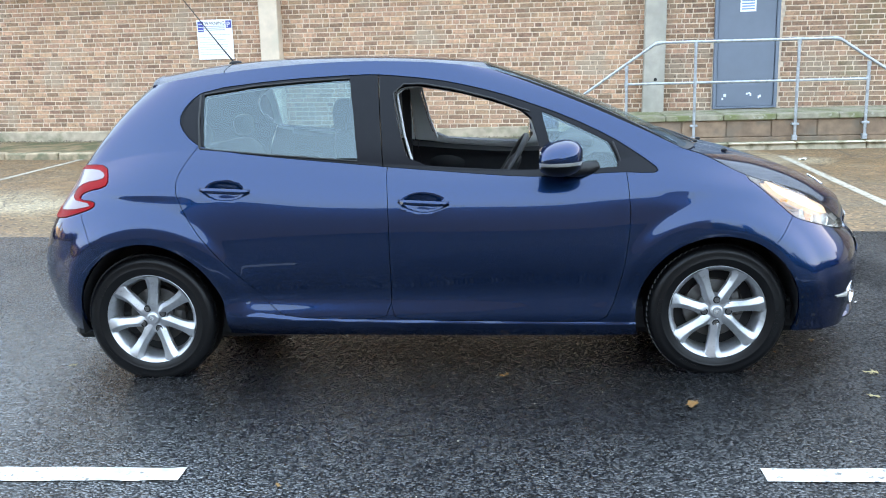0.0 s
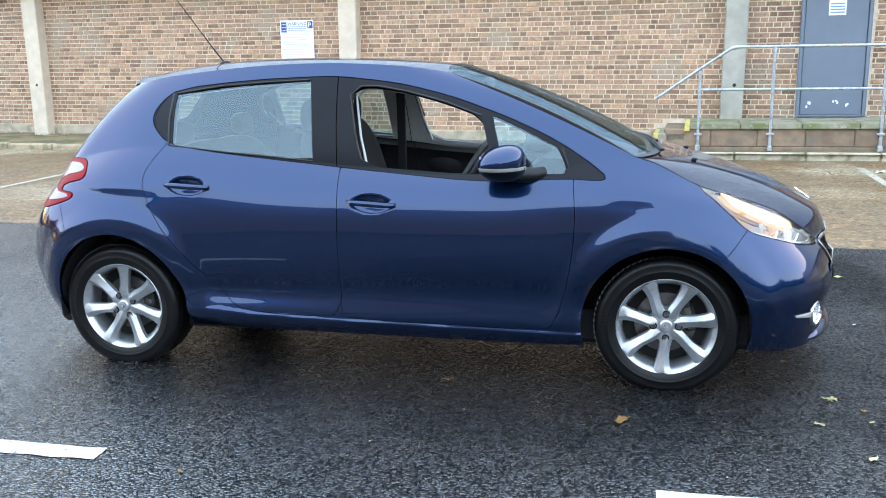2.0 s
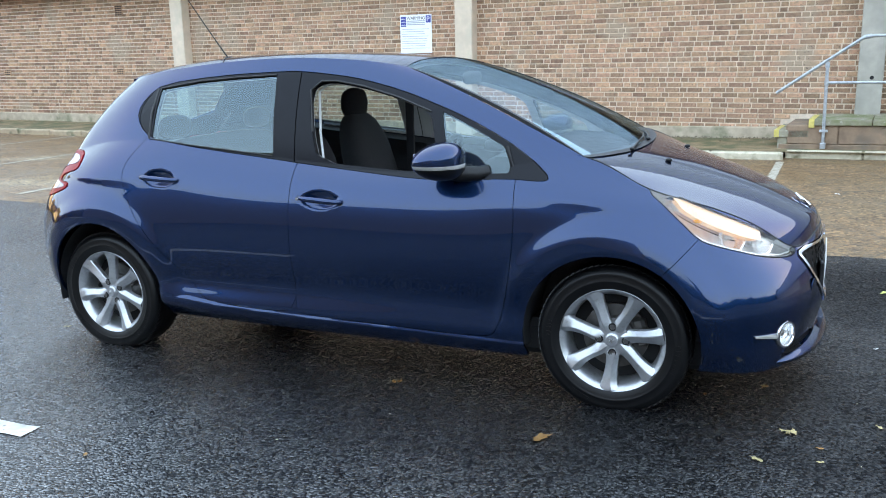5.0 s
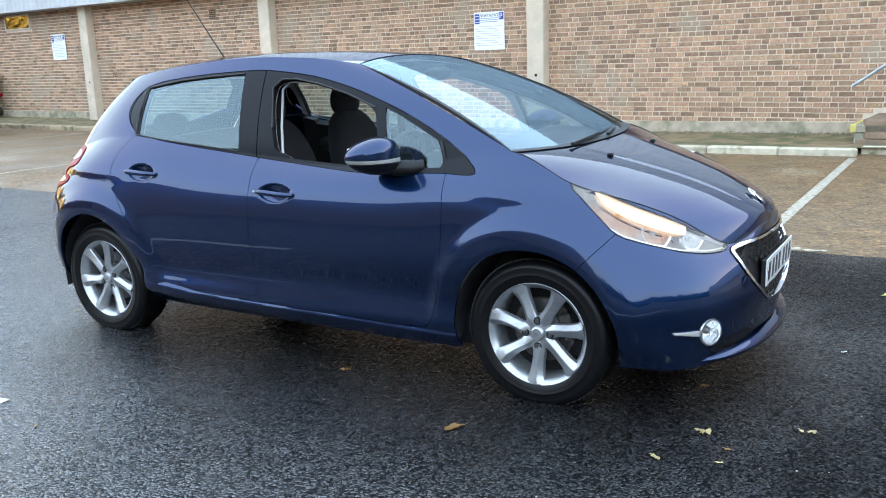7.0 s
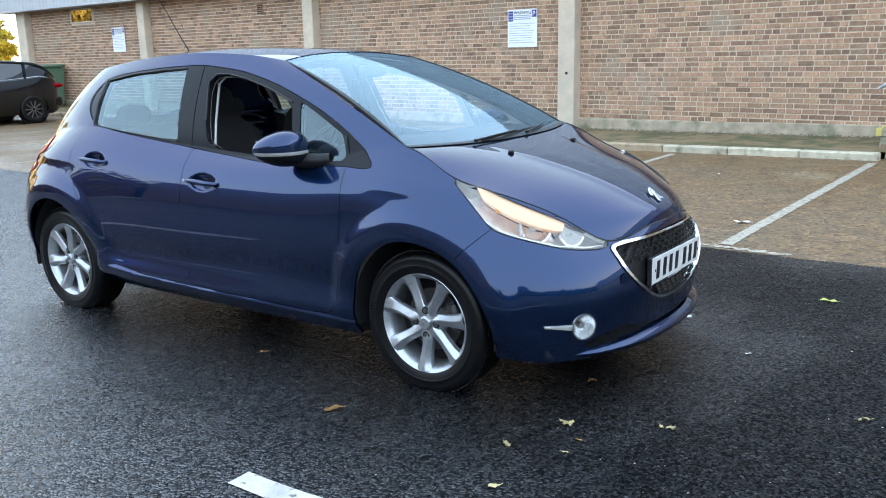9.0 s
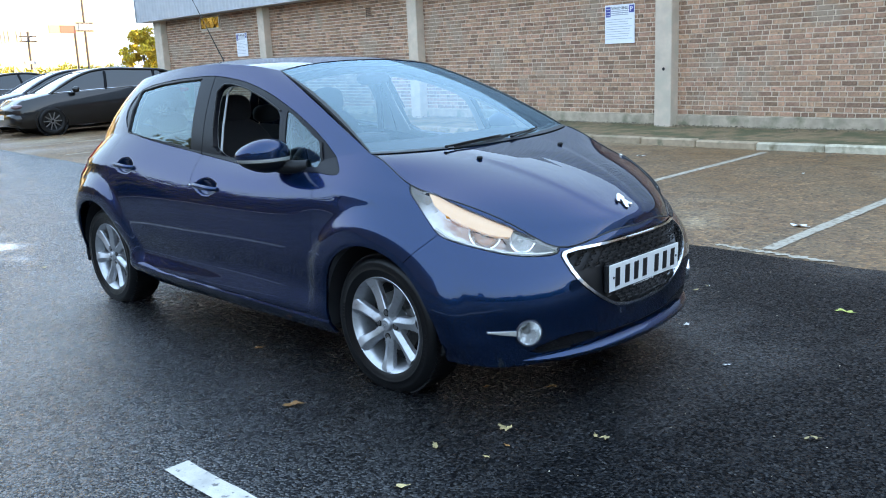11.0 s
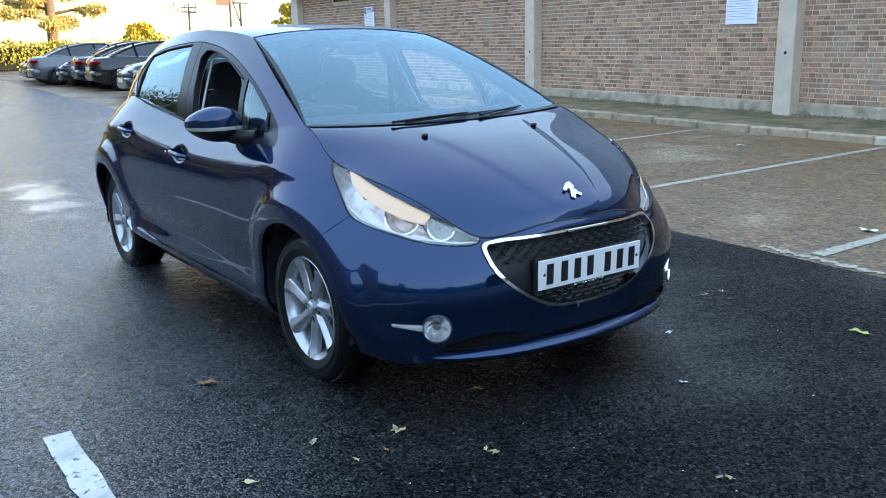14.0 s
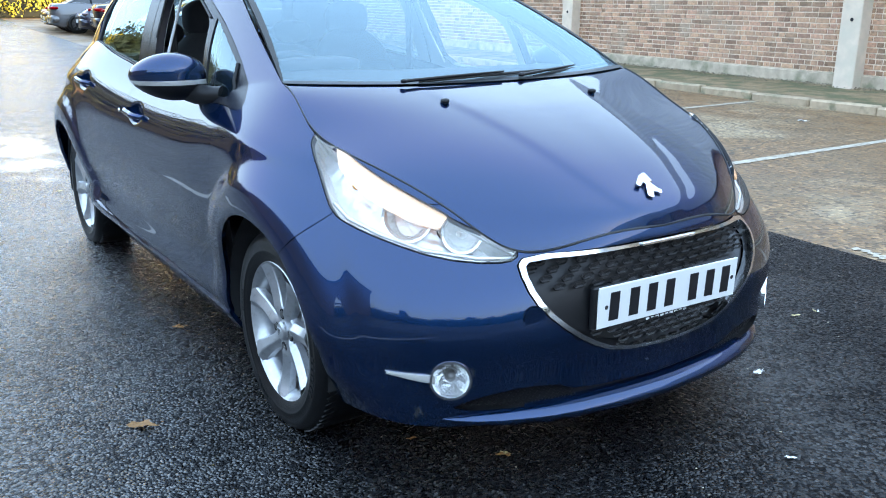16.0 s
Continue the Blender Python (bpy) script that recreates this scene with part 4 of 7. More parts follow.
def lifted(base, top, bulge, n=36):
    """A band from a base line to a top line, bowed outwards."""
    s = np.linspace(0, 1, n)[:, None, None]
    g = base[None] * (1 - s) + top[None] * s
    along, up = np.gradient(g, axis=1), np.gradient(g, axis=0)
    out = np.cross(along, up)
    out /= np.maximum(np.linalg.norm(out, axis=-1, keepdims=True), 1e-9)
    if out[n // 2, len(base) // 2, 1] > 0 or (abs(out[n // 2, len(base) // 2, 1]) < 0.3 and out[n // 2, len(base) // 2, 0] * np.sign(base[0, 0]) < 0):
        out = -out
    return g + out * bulge * (4 * s * (1 - s))


house = facing(sheet(lifted(belt_side, roof_side, 0.022)[:, ::-1]), 1, -1)
roof_c = spline(ROOF_CENTRE, knots(ROOF_CENTRE), 30)
rc = np.stack([np.interp(np.linspace(0, 1, len(roof_side)), np.linspace(0, 1, len(roof_c)), roof_c[:, k]) for k in range(3)], 1)


def crown(c, e, n=28, p=2.3):
    """A crowned sheet from a centre line c to an edge line e."""
    r = np.linspace(0, 1, n)[None, :, None]
    q = np.concatenate([r ** p, r, r ** p], 2)
    return c[:, None] * (1 - q) + e[:, None] * q


roof_g = crown(rc, roof_side)
roof_m = facing(sheet(roof_g), 2, 1)
COWL_C, COWL_E = np.array([1.235, 0, .955]), belt[6 * NU]
r1 = np.linspace(0, 1, 28)[:, None]
ws_base = np.concatenate([COWL_C[:1] + (COWL_E[:1] - COWL_C[:1]) * r1 ** 2.6, COWL_E[1:2] * r1, COWL_C[2:] + (COWL_E[2:] - COWL_C[2:]) * r1 ** 2], 1)
screen_m = facing(sheet(lifted(ws_base, roof_g[0], 0.028)[:, ::-1]), 0, 1)
tail_base = belt[14 * NU:]
tt = np.linspace(0, 1, len(tail_base))
tail_top = np.stack([np.interp(tt, np.linspace(0, 1, 28), roof_g[-1][::-1, k]) for k in range(3)], 1)
tail_top[:, 1] = np.interp(tt, [0, 1], [roof_g[-1][-1, 1], 0])
hatch_m = facing(sheet(lifted(tail_base, tail_top, 0.02)[:, ::-1]), 0, -1)

hood_e = belt[2 * NU:6 * NU + 1]
hood_f = belt[:2 * NU + 1]
hood_c = spline(HOOD_CENTRE, knots(HOOD_CENTRE), 30)
hs = np.linspace(0, 1, 140)
hc = np.stack([np.interp(hs, np.linspace(0, 1, len(hood_c)), hood_c[:, k]) for k in range(3)], 1)
he = np.stack([np.interp(hs, np.linspace(0, 1, len(hood_e)), hood_e[:, k]) for k in range(3)], 1)
hr = np.linspace(0, 1, 190)
hf = np.stack([np.interp(hr, np.linspace(0, 1, len(hood_f)), hood_f[:, k]) for k in range(3)], 1)
hb = np.stack([np.interp(hr, np.linspace(0, 1, 28), ws_base[:, k]) for k in range(3)], 1)
q = np.stack([hr ** 2.0, hr, hr ** 2.6], 1)[None]
sS = hs[:, None, None]
hood_g = hc[:, None] * (1 - q) + he[:, None] * q + (1 - sS) * hf[None] + sS * hb[None]
hood_g -= (1 - sS) * ((1 - q) * hc[0] + q * he[0]) + sS * ((1 - q) * hc[-1] + q * he[-1])
# Two creases that run from the screen's corners and meet at the badge.
for row, s in zip(hood_g, hs):
    ridge = 0.050 + 0.27 * s ** 1.1
    row[:, 2] += 0.0048 * (0.5 - 0.5 * np.tanh((np.abs(row[:, 1]) - ridge) / 0.020)) * min(1, s * 9) * min(1, (1 - s) * 5)
hood_m = facing(sheet(hood_g), 2, 1)

# ---- the blue hatchback: panels ----
car = empty("hatchback_car", "dark blue metallic five-door hatchback parked on wet tarmac, driver's window down", "car")
side = weld(lower, house)
ARCH = ((1.250, .272, .346, .352), (-1.245, .272, .343, .366))   # centre x, z, half length, half height


def ease(x, a, b):
    """Glides from 0 at a to 1 at b."""
    k = np.clip((x - a) / (b - a), 0, 1)
    return k * k * (3 - 2 * k)


def sculpted(skin):
    """Presses the flares, shoulder creases and sill step into the smooth side."""
    v, n, t = skin
    x, z = v[:, 0], v[:, 2]
    d = np.zeros(len(v))
    for cx, cz, rx, rz in ARCH:
        out = (np.hypot((x - cx) / rx, (z - cz) / rz) - 1) * .35
        d += .019 * ease(out, .150, .066) * ease(z, .20, .40) * (out > -.06)
        d -= .006 * ease(out, .022, -.006) * (out > -.06)
    for x0, z0, x1, z1, full, none, high in ((-1.60, .868, -.60, .835, -1.34, -.92, .014), (1.45, .800, .80, .852, 1.22, .84, .012)):
        zc = z0 + (z1 - z0) * (x - x0) / (x1 - x0)
        up = z - zc
        ridge = np.where(up > 0, np.exp(-(up / .060) ** 2), np.exp(-(up / .030) ** 2))
        d += high * ridge * ease(x, none, full) * (ease(x, 1.52, 1.40) if x0 > 0 else ease(x, -1.66, -1.56))
    foot = np.interp(x, [-.75, -.60, -.25, .30, .74, .95], [.30, .282, .263, .247, .237, .235])
    d += .009 * ease(z, foot + .001, foot - .007) * ease(x, -.86, -.72) * ease(x, 1.02, .92)
    k = (v[:, 1] < -.5) & (z < .95)
    v = v.copy()
    v[:, 1] -= np.where(k, d, 0)
    return relit((v, n, t))


side = sculpted(side)
skin_v, skin_n = side[0], side[1]
ARCH_F, ARCH_R = ([(cx + rx * math.cos(a), cz + rz * math.sin(a)) for a in np.linspace(0, 2 * math.pi, 80, endpoint=False)] for cx, cz, rx, rz in ARCH)
_, side = cut(side, side_f(side[0], ARCH_F))
_, side = cut(side, side_f(side[0], ARCH_R))

DLO = rounded([(-1.0, 1.284), (-.64, 1.318), (-.28, 1.329), (-.18, 1.325), (.0, 1.304), (.124, 1.284), (.323, 1.234), (.472, 1.182), (.62, 1.126), (.80, 1.04), (.93, .955), (1.012, .893), (.97, .884), (.83, .892), (.6, .878), (.42, .880), (.2, .897), (-.126, .927), (-.275, .944), (-.626, .982), (-.878, 1.014), (-1.0, 1.037), (-1.075, 1.094), (-1.11, 1.157), (-1.078, 1.225)], 1)
GLASS_REAR = [(-1.002, 1.262), (-.90, 1.279), (-.77, 1.292), (-.66, 1.300), (-.54, 1.306), (-.43, 1.311), (-.332, 1.313), (-.313, 1.164), (-.294, .958), (-.48, .976), (-.735, 1.00), (-.985, 1.028)]
GLASS_QUARTER = rounded([(-1.035, 1.252), (-1.018, 1.048), (-1.065, 1.078), (-1.098, 1.15), (-1.08, 1.215)], 2)
OPENING = rounded([(-.142, 1.25), (-.09, 1.285), (-.01, 1.283), (.124, 1.258), (.298, 1.212), (.462, 1.152), (.492, 1.046), (.522, .905), (.40, .906), (.244, .914), (-.065, .938), (-.105, 1.062)], 1)
GLASS_FRONT = [(.512, 1.152), (.59, 1.118), (.664, 1.083), (.795, 1.016), (.822, .96), (.838, .912), (.73, .908), (.574, .908), (.538, 1.045)]
dlo, side = take(side, side_f, DLO, 0.0015)
pane_r, dlo = take(dlo, side_f, GLASS_REAR, 0.0)
pane_q, dlo = take(dlo, side_f, GLASS_QUARTER, 0.0)
_, dlo = take(dlo, side_f, OPENING, 0.0)
pane_f, dlo = take(dlo, side_f, GLASS_FRONT, 0.0)
seam_x = dlo[0][:, 0] + .182 + (dlo[0][:, 2] - .93) * .055
frame_f, frame_r = cut(dlo, .0025 - seam_x)[0], cut(dlo, seam_x + .0025)[0]

HEADLAMP = rounded([(.452, .866), (.54, .838), (.66, .775), (.80, .715), (.94, .652), (1.04, .612), (1.045, .585), (.99, .577), (.86, .592), (.72, .63), (.62, .66), (.572, .682), (.53, .745)], 1)
TAIL = rounded([(-1.56, .964), (-1.455, .962), (-1.422, .91), (-1.425, .876), (-1.52, .858), (-1.568, .836), (-1.56, .818), (-1.478, .818), (-1.474, .79), (-1.56, .762), (-1.66, .735), (-1.76, .735), (-1.80, .83), (-1.70, .94)], 1)
TAIL_BAND = rounded([(-1.64, .935), (-1.50, .945), (-1.445, .925), (-1.45, .905), (-1.55, .890), (-1.605, .855), (-1.61, .815), (-1.50, .806), (-1.495, .793), (-1.60, .775), (-1.69, .77), (-1.68, .86)], 1)
DOOR_F = rounded([(-.168, .99), (-.153, .76), (-.154, .49), (-.164, .285), (-.10, .262), (.30, .250), (.74, .240), (.796, .275), (.852, .475), (.879, .70), (.868, .86), (.86, .99)], 1)
DOOR_R = rounded([(-.168, .99), (-.153, .76), (-.154, .49), (-.164, .285), (-.25, .266), (-.50, .276), (-.60, .285), (-.672, .308), (-.742, .385), (-.882, .542), (-1.018, .709), (-1.081, .83), (-1.092, .905), (-1.05, .985), (-.99, 1.07), (-.6, 1.2), (-.3, 1.2)], 1)
BUMPER_F = [(1.575, .71), (1.565, .68), (1.50, .61), (1.44, .55), (1.40, .40), (1.40, -.1), (2.4, -.1), (2.4, .71)]
BUMPER_R = [(-1.40, .40), (-1.425, .545), (-1.49, .655), (-1.535, .74), (-1.56, .80), (-2.3, .80), (-2.3, -.1), (-1.40, -.1)]
lamp, side = take(side, corner_f, HEADLAMP)
tail, side = take(side, side_f, TAIL)
tail_band, tail = take(tail, side_f, TAIL_BAND, 0.0)
door_f, side = take(side, side_f, DOOR_F)
door_r, side = take(side, side_f, DOOR_R)
HANDLES = ((0.0, .787, -.065), (-.868, .857, -.06))


def bowled(skin, cx, cz, tilt):
    """Presses the shallow bowl behind a door handle into the skin."""
    v, n, t = skin
    r = np.sqrt(((v[:, 0] - cx) / .085) ** 2 + ((v[:, 2] - cz - tilt * (v[:, 0] - cx)) / .036) ** 2)
    return v - n * (0.030 * np.clip(1.15 * (1 - r), 0, 1) ** 0.6)[:, None], n, t


door_fs, door_rs = relit(bowled(door_f, *HANDLES[0])), relit(bowled(door_r, *HANDLES[1]))
bumper_f, side = take(side, lambda v, p: inside(v[:, [0, 2]], p), BUMPER_F)
bumper_r, side = take(side, lambda v, p: inside(v[:, [0, 2]], p), BUMPER_R)
fender, side = cut(side, .62 - side[0][:, 0])
TAILGATE = [(-.555, 1.3), (-.59, .93), (-.57, .80), (-.50, .66), (.50, .66), (.57, .80), (.59, .93), (.555, 1.3)]
gate_low, side = take(side, lambda v, p: np.where(v[:, 0] < -1.45, inside(v[:, [1, 2]], p), 1.0), TAILGATE)
REAR_GLASS = rounded([(-.50, 1.03), (.50, 1.03), (.42, 1.28), (.2, 1.305), (-.2, 1.305), (-.42, 1.28)], 1)
hatch_all = both(weld(hatch_m, gate_low))
rear_pane, hatch_all = take(hatch_all, lambda v, p: inside(v[:, [1, 2]], p), REAR_GLASS, 0.0)

GRILLE = rounded([(-.405, .594), (-.2, .603), (0, .606), (.2, .603), (.405, .594), (.435, .565), (.425, .50), (.37, .435), (.28, .372), (.18, .328), (0, .318), (-.18, .328), (-.28, .372), (-.37, .435), (-.425, .50), (-.435, .565)], 1)
GRILLE_IN = rounded([(-.392, .583), (-.2, .592), (0, .595), (.2, .592), (.392, .583), (.420, .562), (.409, .503), (.358, .442), (.271, .382), (.175, .340), (0, .330), (-.175, .340), (-.271, .382), (-.358, .442), (-.409, .503), (-.420, .562)], 1)
INTAKE = rounded([(-.61, .215), (-.55, .25), (-.44, .268), (-.34, .262), (-.28, .235), (0, .228), (.28, .235), (.34, .262), (.44, .268), (.55, .25), (.61, .215), (.4, .205), (0, .205), (-.4, .205)], 1)
front = both(bumper_f)
surround, front = take(front, front_f, GRILLE, 0.0015)
mouth, surround = take(surround, front_f, GRILLE_IN, 0.0)
intake, front = take(front, front_f, INTAKE, 0.001)
FOG = (1.892, -.605, .305)
for sgn in (1, -1):
    d = (front[0] - np.array([FOG[0], FOG[1] * sgn, FOG[2]]))
    front = cut(front, np.linalg.norm(d[:, 1:] * np.array([1.15, 1.0]), axis=1) - .047 + (front[0][:, 0] < 1.6))[1]

panel("front_bumper", front, PAINT, car)
panel("rear_bumper", both(bumper_r), PAINT, car)
panel("bonnet", both(hood_m), PAINT, car)
for sg in (-1, 1):
    part("bonnet_gap", tube(bmesh.new(), [(p[0], p[1] * sg, p[2] + .0008) for p in hood_e[::3]], .0024, 6), SEAL, car, "dark gap round the bonnet", smooth=60)
part("bonnet_gap", tube(bmesh.new(), [(p[0] + .001, p[1], p[2]) for p in hood_f[::-3]] + [(p[0] + .001, -p[1], p[2]) for p in hood_f[3::3]], .0032, 6), SEAL, car, "dark gap round the bonnet", smooth=60)
panel("roof", both(roof_m), PAINT, car, depth=0.02)
bm, rows = bmesh.new(), []
tail_line = [Vector(p) for p in roof_g[-1]]
for p in [Vector((q.x, -q.y, q.z)) for q in tail_line[:0:-1]] + tail_line:
    rows.append([bm.verts.new(p + Vector(d)) for d in ((.05, 0, .0015), (.0, 0, .003), (-.014, 0, .001), (-.020, 0, -.006), (-.016, 0, -.020), (.012, 0, -.030))])
for a, b in zip(rows, rows[1:]):
    for i in range(5):
        bm.faces.new((a[i], b[i], b[i + 1], a[i + 1]))
bm.faces.new(rows[0])
bm.faces.new(rows[-1])
bmesh.ops.recalc_face_normals(bm, faces=bm.faces[:])
part("rear_spoiler", bm, PAINT, car, smooth=50)
panel("grille_surround", moved(surround, .006), CHROME, car, "chrome grille surround", depth=0.03)
tailgate = panel("tailgate", hatch_all, PAINT, car)
panel("rear_window", rear_pane, TINTED, tailgate, "tinted rear window glass", depth=0).visible_shadow = False
screen = both(screen_m)
edge_f = np.abs(screen[0][:, 1]) - (.677 - (screen[0][:, 2] - .97) * .477)
scr, scr_edge = cut(screen, edge_f)
panel("windscreen", moved(scr, -.003), WINDSCREEN, car, "pale tinted windscreen", depth=0).visible_shadow = False
for sg in (-1, 1):
    panel("windscreen_seal", cut(scr_edge, sg * scr_edge[0][:, 1])[0], SEAL, car, "black rubber seal")


def on_house(x, z):
    k = np.argmin((house[0][:, 0] - x) ** 2 + (house[0][:, 2] - z) ** 2)
    return house[0][k, 1]


for flip, tag in ((False, "right"), (True, "left")):
    fx = mirrored if flip else (lambda m: m)
    sg = -1 if flip else 1
    panel("front_wing", fx(fender), PAINT, car)
    panel("body_side", fx(side), PAINT, car, depth=0.02)
    for nm, skin, frm in (("front_door", door_fs, frame_f), ("rear_door", door_rs, frame_r)):
        d = panel(nm, fx(skin), PAINT, car)
        panel("window_frame", fx(moved(frm, -.002)), GLOSS_BLACK, d, "black window frame", depth=0.03)
        panel("door_lining", fx(moved(skin, -.065)), DASH, d, "black plastic door lining", depth=-0.04)
        panel("frame_lining", fx(moved(frm, -.035)), TRIM_GREY, d, "pale grey pillar lining", depth=0)
        if nm == "front_door":
            pts = [(-.052, .93), (-.092, 1.06), (-.125, 1.235), (-.085, 1.268), (-.01, 1.268), (.13, 1.243)]
            pts = [(x, sg * (-(.722 - (z - .93) * .40) + .045), z) for x, z in pts]
            part("door_seal", tube(bmesh.new(), pts, .006, 8), TRIM_GREY, d, "pale inner window seal", smooth=60)
            bar = [(x, sg * (on_house(x, z) - .002), z) for x, z in ((.812, 1.012), (.832, .962), (.850, .905))]
            part("frame_divider", tube(bmesh.new(), bar, .007, 8), BLACK_PLASTIC, d, "black upright strip", smooth=60)
            bar = [(x, sg * (on_house(x, z) - .001), z) for x, z in ((-.098, 1.068), (-.135, 1.245), (-.09, 1.282), (-.01, 1.281), (.124, 1.256), (.298, 1.210), (.462, 1.150))]
            part("window_trim", tube(bmesh.new(), bar, .0045, 8), SEAL, d, "black rubber window strip", smooth=60)
            panel("quarter_light", fx(moved(pane_f, -.006)), TINTED, d, "small fixed front pane", depth=0).visible_shadow = False
        else:
            panel("window_pane", fx(moved(pane_r, -.006)), TINTED, d, "tinted rear door glass", depth=0).visible_shadow = False
            for nm2, pts in (("frame_divider", [(-1.018, 1.262), (-1.012, 1.15), (-1.002, 1.032)]), ("window_trim", [(-1.0, 1.030), (-.735, 1.001), (-.48, .977), (-.296, .959)]), ("window_trim", [(-1.0, 1.263), (-.77, 1.293), (-.54, 1.307), (-.332, 1.314)])):
                bar = [(x, sg * (on_house(x, z) - .001), z) for x, z in pts]
                part(nm2, tube(bmesh.new(), bar, .0055 if nm2 == "frame_divider" else .004, 8), SEAL, d, "black rubber window strip", smooth=60)
            panel("quarter_pane", fx(moved(pane_q, -.004)), GLOSS_BLACK, d, "dark blind rear pane", depth=0)
    lens = panel("tail_lamp", fx(moved(tail, .004)), RED, car, "red tail lamp with a clear hook-shaped band")
    panel("lamp_band", fx(moved(tail_band, .006)), WHITE_LENS, lens, "clear lens band")

# ---- the blue hatchback: fittings ----
def on_skin(x, z):
    """The skin's y and normal nearest to (x, z) on the right side."""
    k = np.argmin(np.where(skin_v[:, 1] < -.3, (skin_v[:, 0] - x) ** 2 + (skin_v[:, 2] - z) ** 2, 9))
    return skin_v[k, 1], Vector(skin_n[k])


def ring_bars(bm, pts, r, n=5):
    """A closed loop of round bar."""
    return tube(bm, list(pts) + [pts[0]], r, n, cap=False)


def blob(bm, c, h, p=2.6, nu=32, nv=18):
    """A soft box (superellipsoid) with centre c and half sizes h."""
    def pw(a):
        return math.copysign(abs(a) ** (2 / p), a)
    rings = []
    for j in range(1, nv):
        ph = -math.pi / 2 + math.pi * j / nv
        rings.append([bm.verts.new((c[0] + h[0] * pw(math.cos(ph)) * pw(math.cos(2 * math.pi * i / nu)), c[1] + h[1] * pw(math.cos(ph)) * pw(math.sin(2 * math.pi * i / nu)), c[2] + h[2] * pw(math.sin(ph)))) for i in range(nu)])
    a, b = bm.verts.new((c[0], c[1], c[2] - h[2])), bm.verts.new((c[0], c[1], c[2] + h[2]))
    for i in range(nu):
        bm.faces.new((a, rings[0][(i + 1) % nu], rings[0][i]))
        bm.faces.new((b, rings[-1][i], rings[-1][(i + 1) % nu]))
        for r0, r1 in zip(rings, rings[1:]):
            bm.faces.new((r0[i], r0[(i + 1) % nu], r1[(i + 1) % nu], r1[i]))
    return bm


def wheel(x, y, z, spin, out, turn=0):
    """A seven-spoke alloy wheel; out is -1 on the right side of the car, 1 on the left."""
    w = empty("wheel", "silver seven-spoke alloy wheel with a black tyre")
    w.parent = car
    w.matrix_local = pose(x, y, z, 0, spin, 0 if out < 0 else 180)
    R, W = .300, .095
    prof = [(.205, -.088), (.215, -.094), (.232, -.0995), (.236, -.1005), (.239, -.1025), (.243, -.1025), (.245, -.1012), (.262, -.1018), (.268, -.1022), (.271, -.1005), (.280, -.096), (.289, -.084), (.2935, -.070), (.2965, -.045), (.298, -.020), (.298, .02), (.2965, .045), (.2935, .07), (.289, .084), (.280, .096), (.262, .102), (.235, .10), (.205, .088)]
    bm = lathe(bmesh.new(), [(r + max(0, r - .24) * .08, h) for r, h in prof], 96)
    sp = math.radians(spin)
    for v in bm.verts:
        wz = v.co.z * math.cos(sp) - v.co.x * math.sin(sp)
        low_lim = BASE - z + 0.006
        if wz < low_lim:
            dz = low_lim - wz
            v.co.z += dz * math.cos(sp)
            v.co.x -= dz * math.sin(sp)
    tyre = part("tyre", bm, RUBBER, w, "black rubber tyre with a worn sidewall", smooth=40)
    tb = bmesh.new()
    for k in range(72):
        a = 2 * math.pi * k / 72
        for yy, tw in ((-.066, .5), (.066, -.5)):
            m = Matrix.Rotation(-a, 4, "Y") @ Matrix.Translation((.2985, yy * .85, 0)) @ Matrix.Rotation(tw, 4, "X")
            box(tb, -.004, .0028, -.018, .018, -.0085, .0085, m=m)
    for v in tb.verts:
        wz = v.co.z * math.cos(sp) - v.co.x * math.sin(sp)
        if wz < BASE - z + 0.006:
            dz = BASE - z + 0.006 - wz
            v.co.z += dz * math.cos(sp)
            v.co.x -= dz * math.sin(sp)
    tagged(part("tread_block", tb, RUBBER, tyre), kind="stuff")
    for k in range(3):
        rb = bmesh.new()
        a0, r0, r1 = (2.25, .245, .262) if k == 0 else (5.2, .243, .258) if k == 1 else (4.0, .252, .262)
        for j in range(7 if k == 0 else 5):
            a = a0 - j * (.075 if k == 0 else .06)
            m = Matrix.Rotation(a, 4, "Y") @ Matrix.Translation((0, -.1022, (r0 + r1) / 2))
            box(rb, -.006, .006, -.0012, .0012, -(r1 - r0) / 2, (r1 - r0) / 2, m=m)
        tagged(part("sidewall_marking", rb, RUBBER, tyre, "raised plain bars of worn sidewall writing"), kind="stuff")
    bm = lathe(bmesh.new(), [(.2, .085), (.185, .07), (.178, .0), (.182, -.06), (.194, -.082), (.203, -.0885), (.2065, -.092), (.2085, -.090), (.206, -.084)], 84)
    part("rim", bm, SILVER, w, smooth=40)
    # Swept spokes with a raised ridge.
    for k in range(7):
        bm = bmesh.new()
        rows = []
        for r, sh, hw, dy in ((.030, .0, .028, -.068), (.055, .0, .0270, -.074), (.075, .0, .0265, -.075), (.10, .004, .0250, -.074), (.13, .009, .0260, -.076), (.16, .012, .0295, -.080), (.182, .014, .0355, -.085), (.196, .014, .045, -.088), (.201, .014, .052, -.0885)):
            row = []
            a = 2 * math.pi * k / 7
            for s, rise in ((-1, .026), (-.95, .007), (-.84, .003), (.10, -.0085), (.26, -.0080), (.90, .009), (1, .028)):
                side_m = s * hw - sh
                row.append(bm.verts.new((r * math.cos(a) - side_m * math.sin(a), dy + rise * min(1, r / .08), r * math.sin(a) + side_m * math.cos(a))))
            rows.append(row)
        for p, q2 in zip(rows, rows[1:]):
            for i in range(6):
                bm.faces.new((p[i], p[i + 1], q2[i + 1], q2[i]))
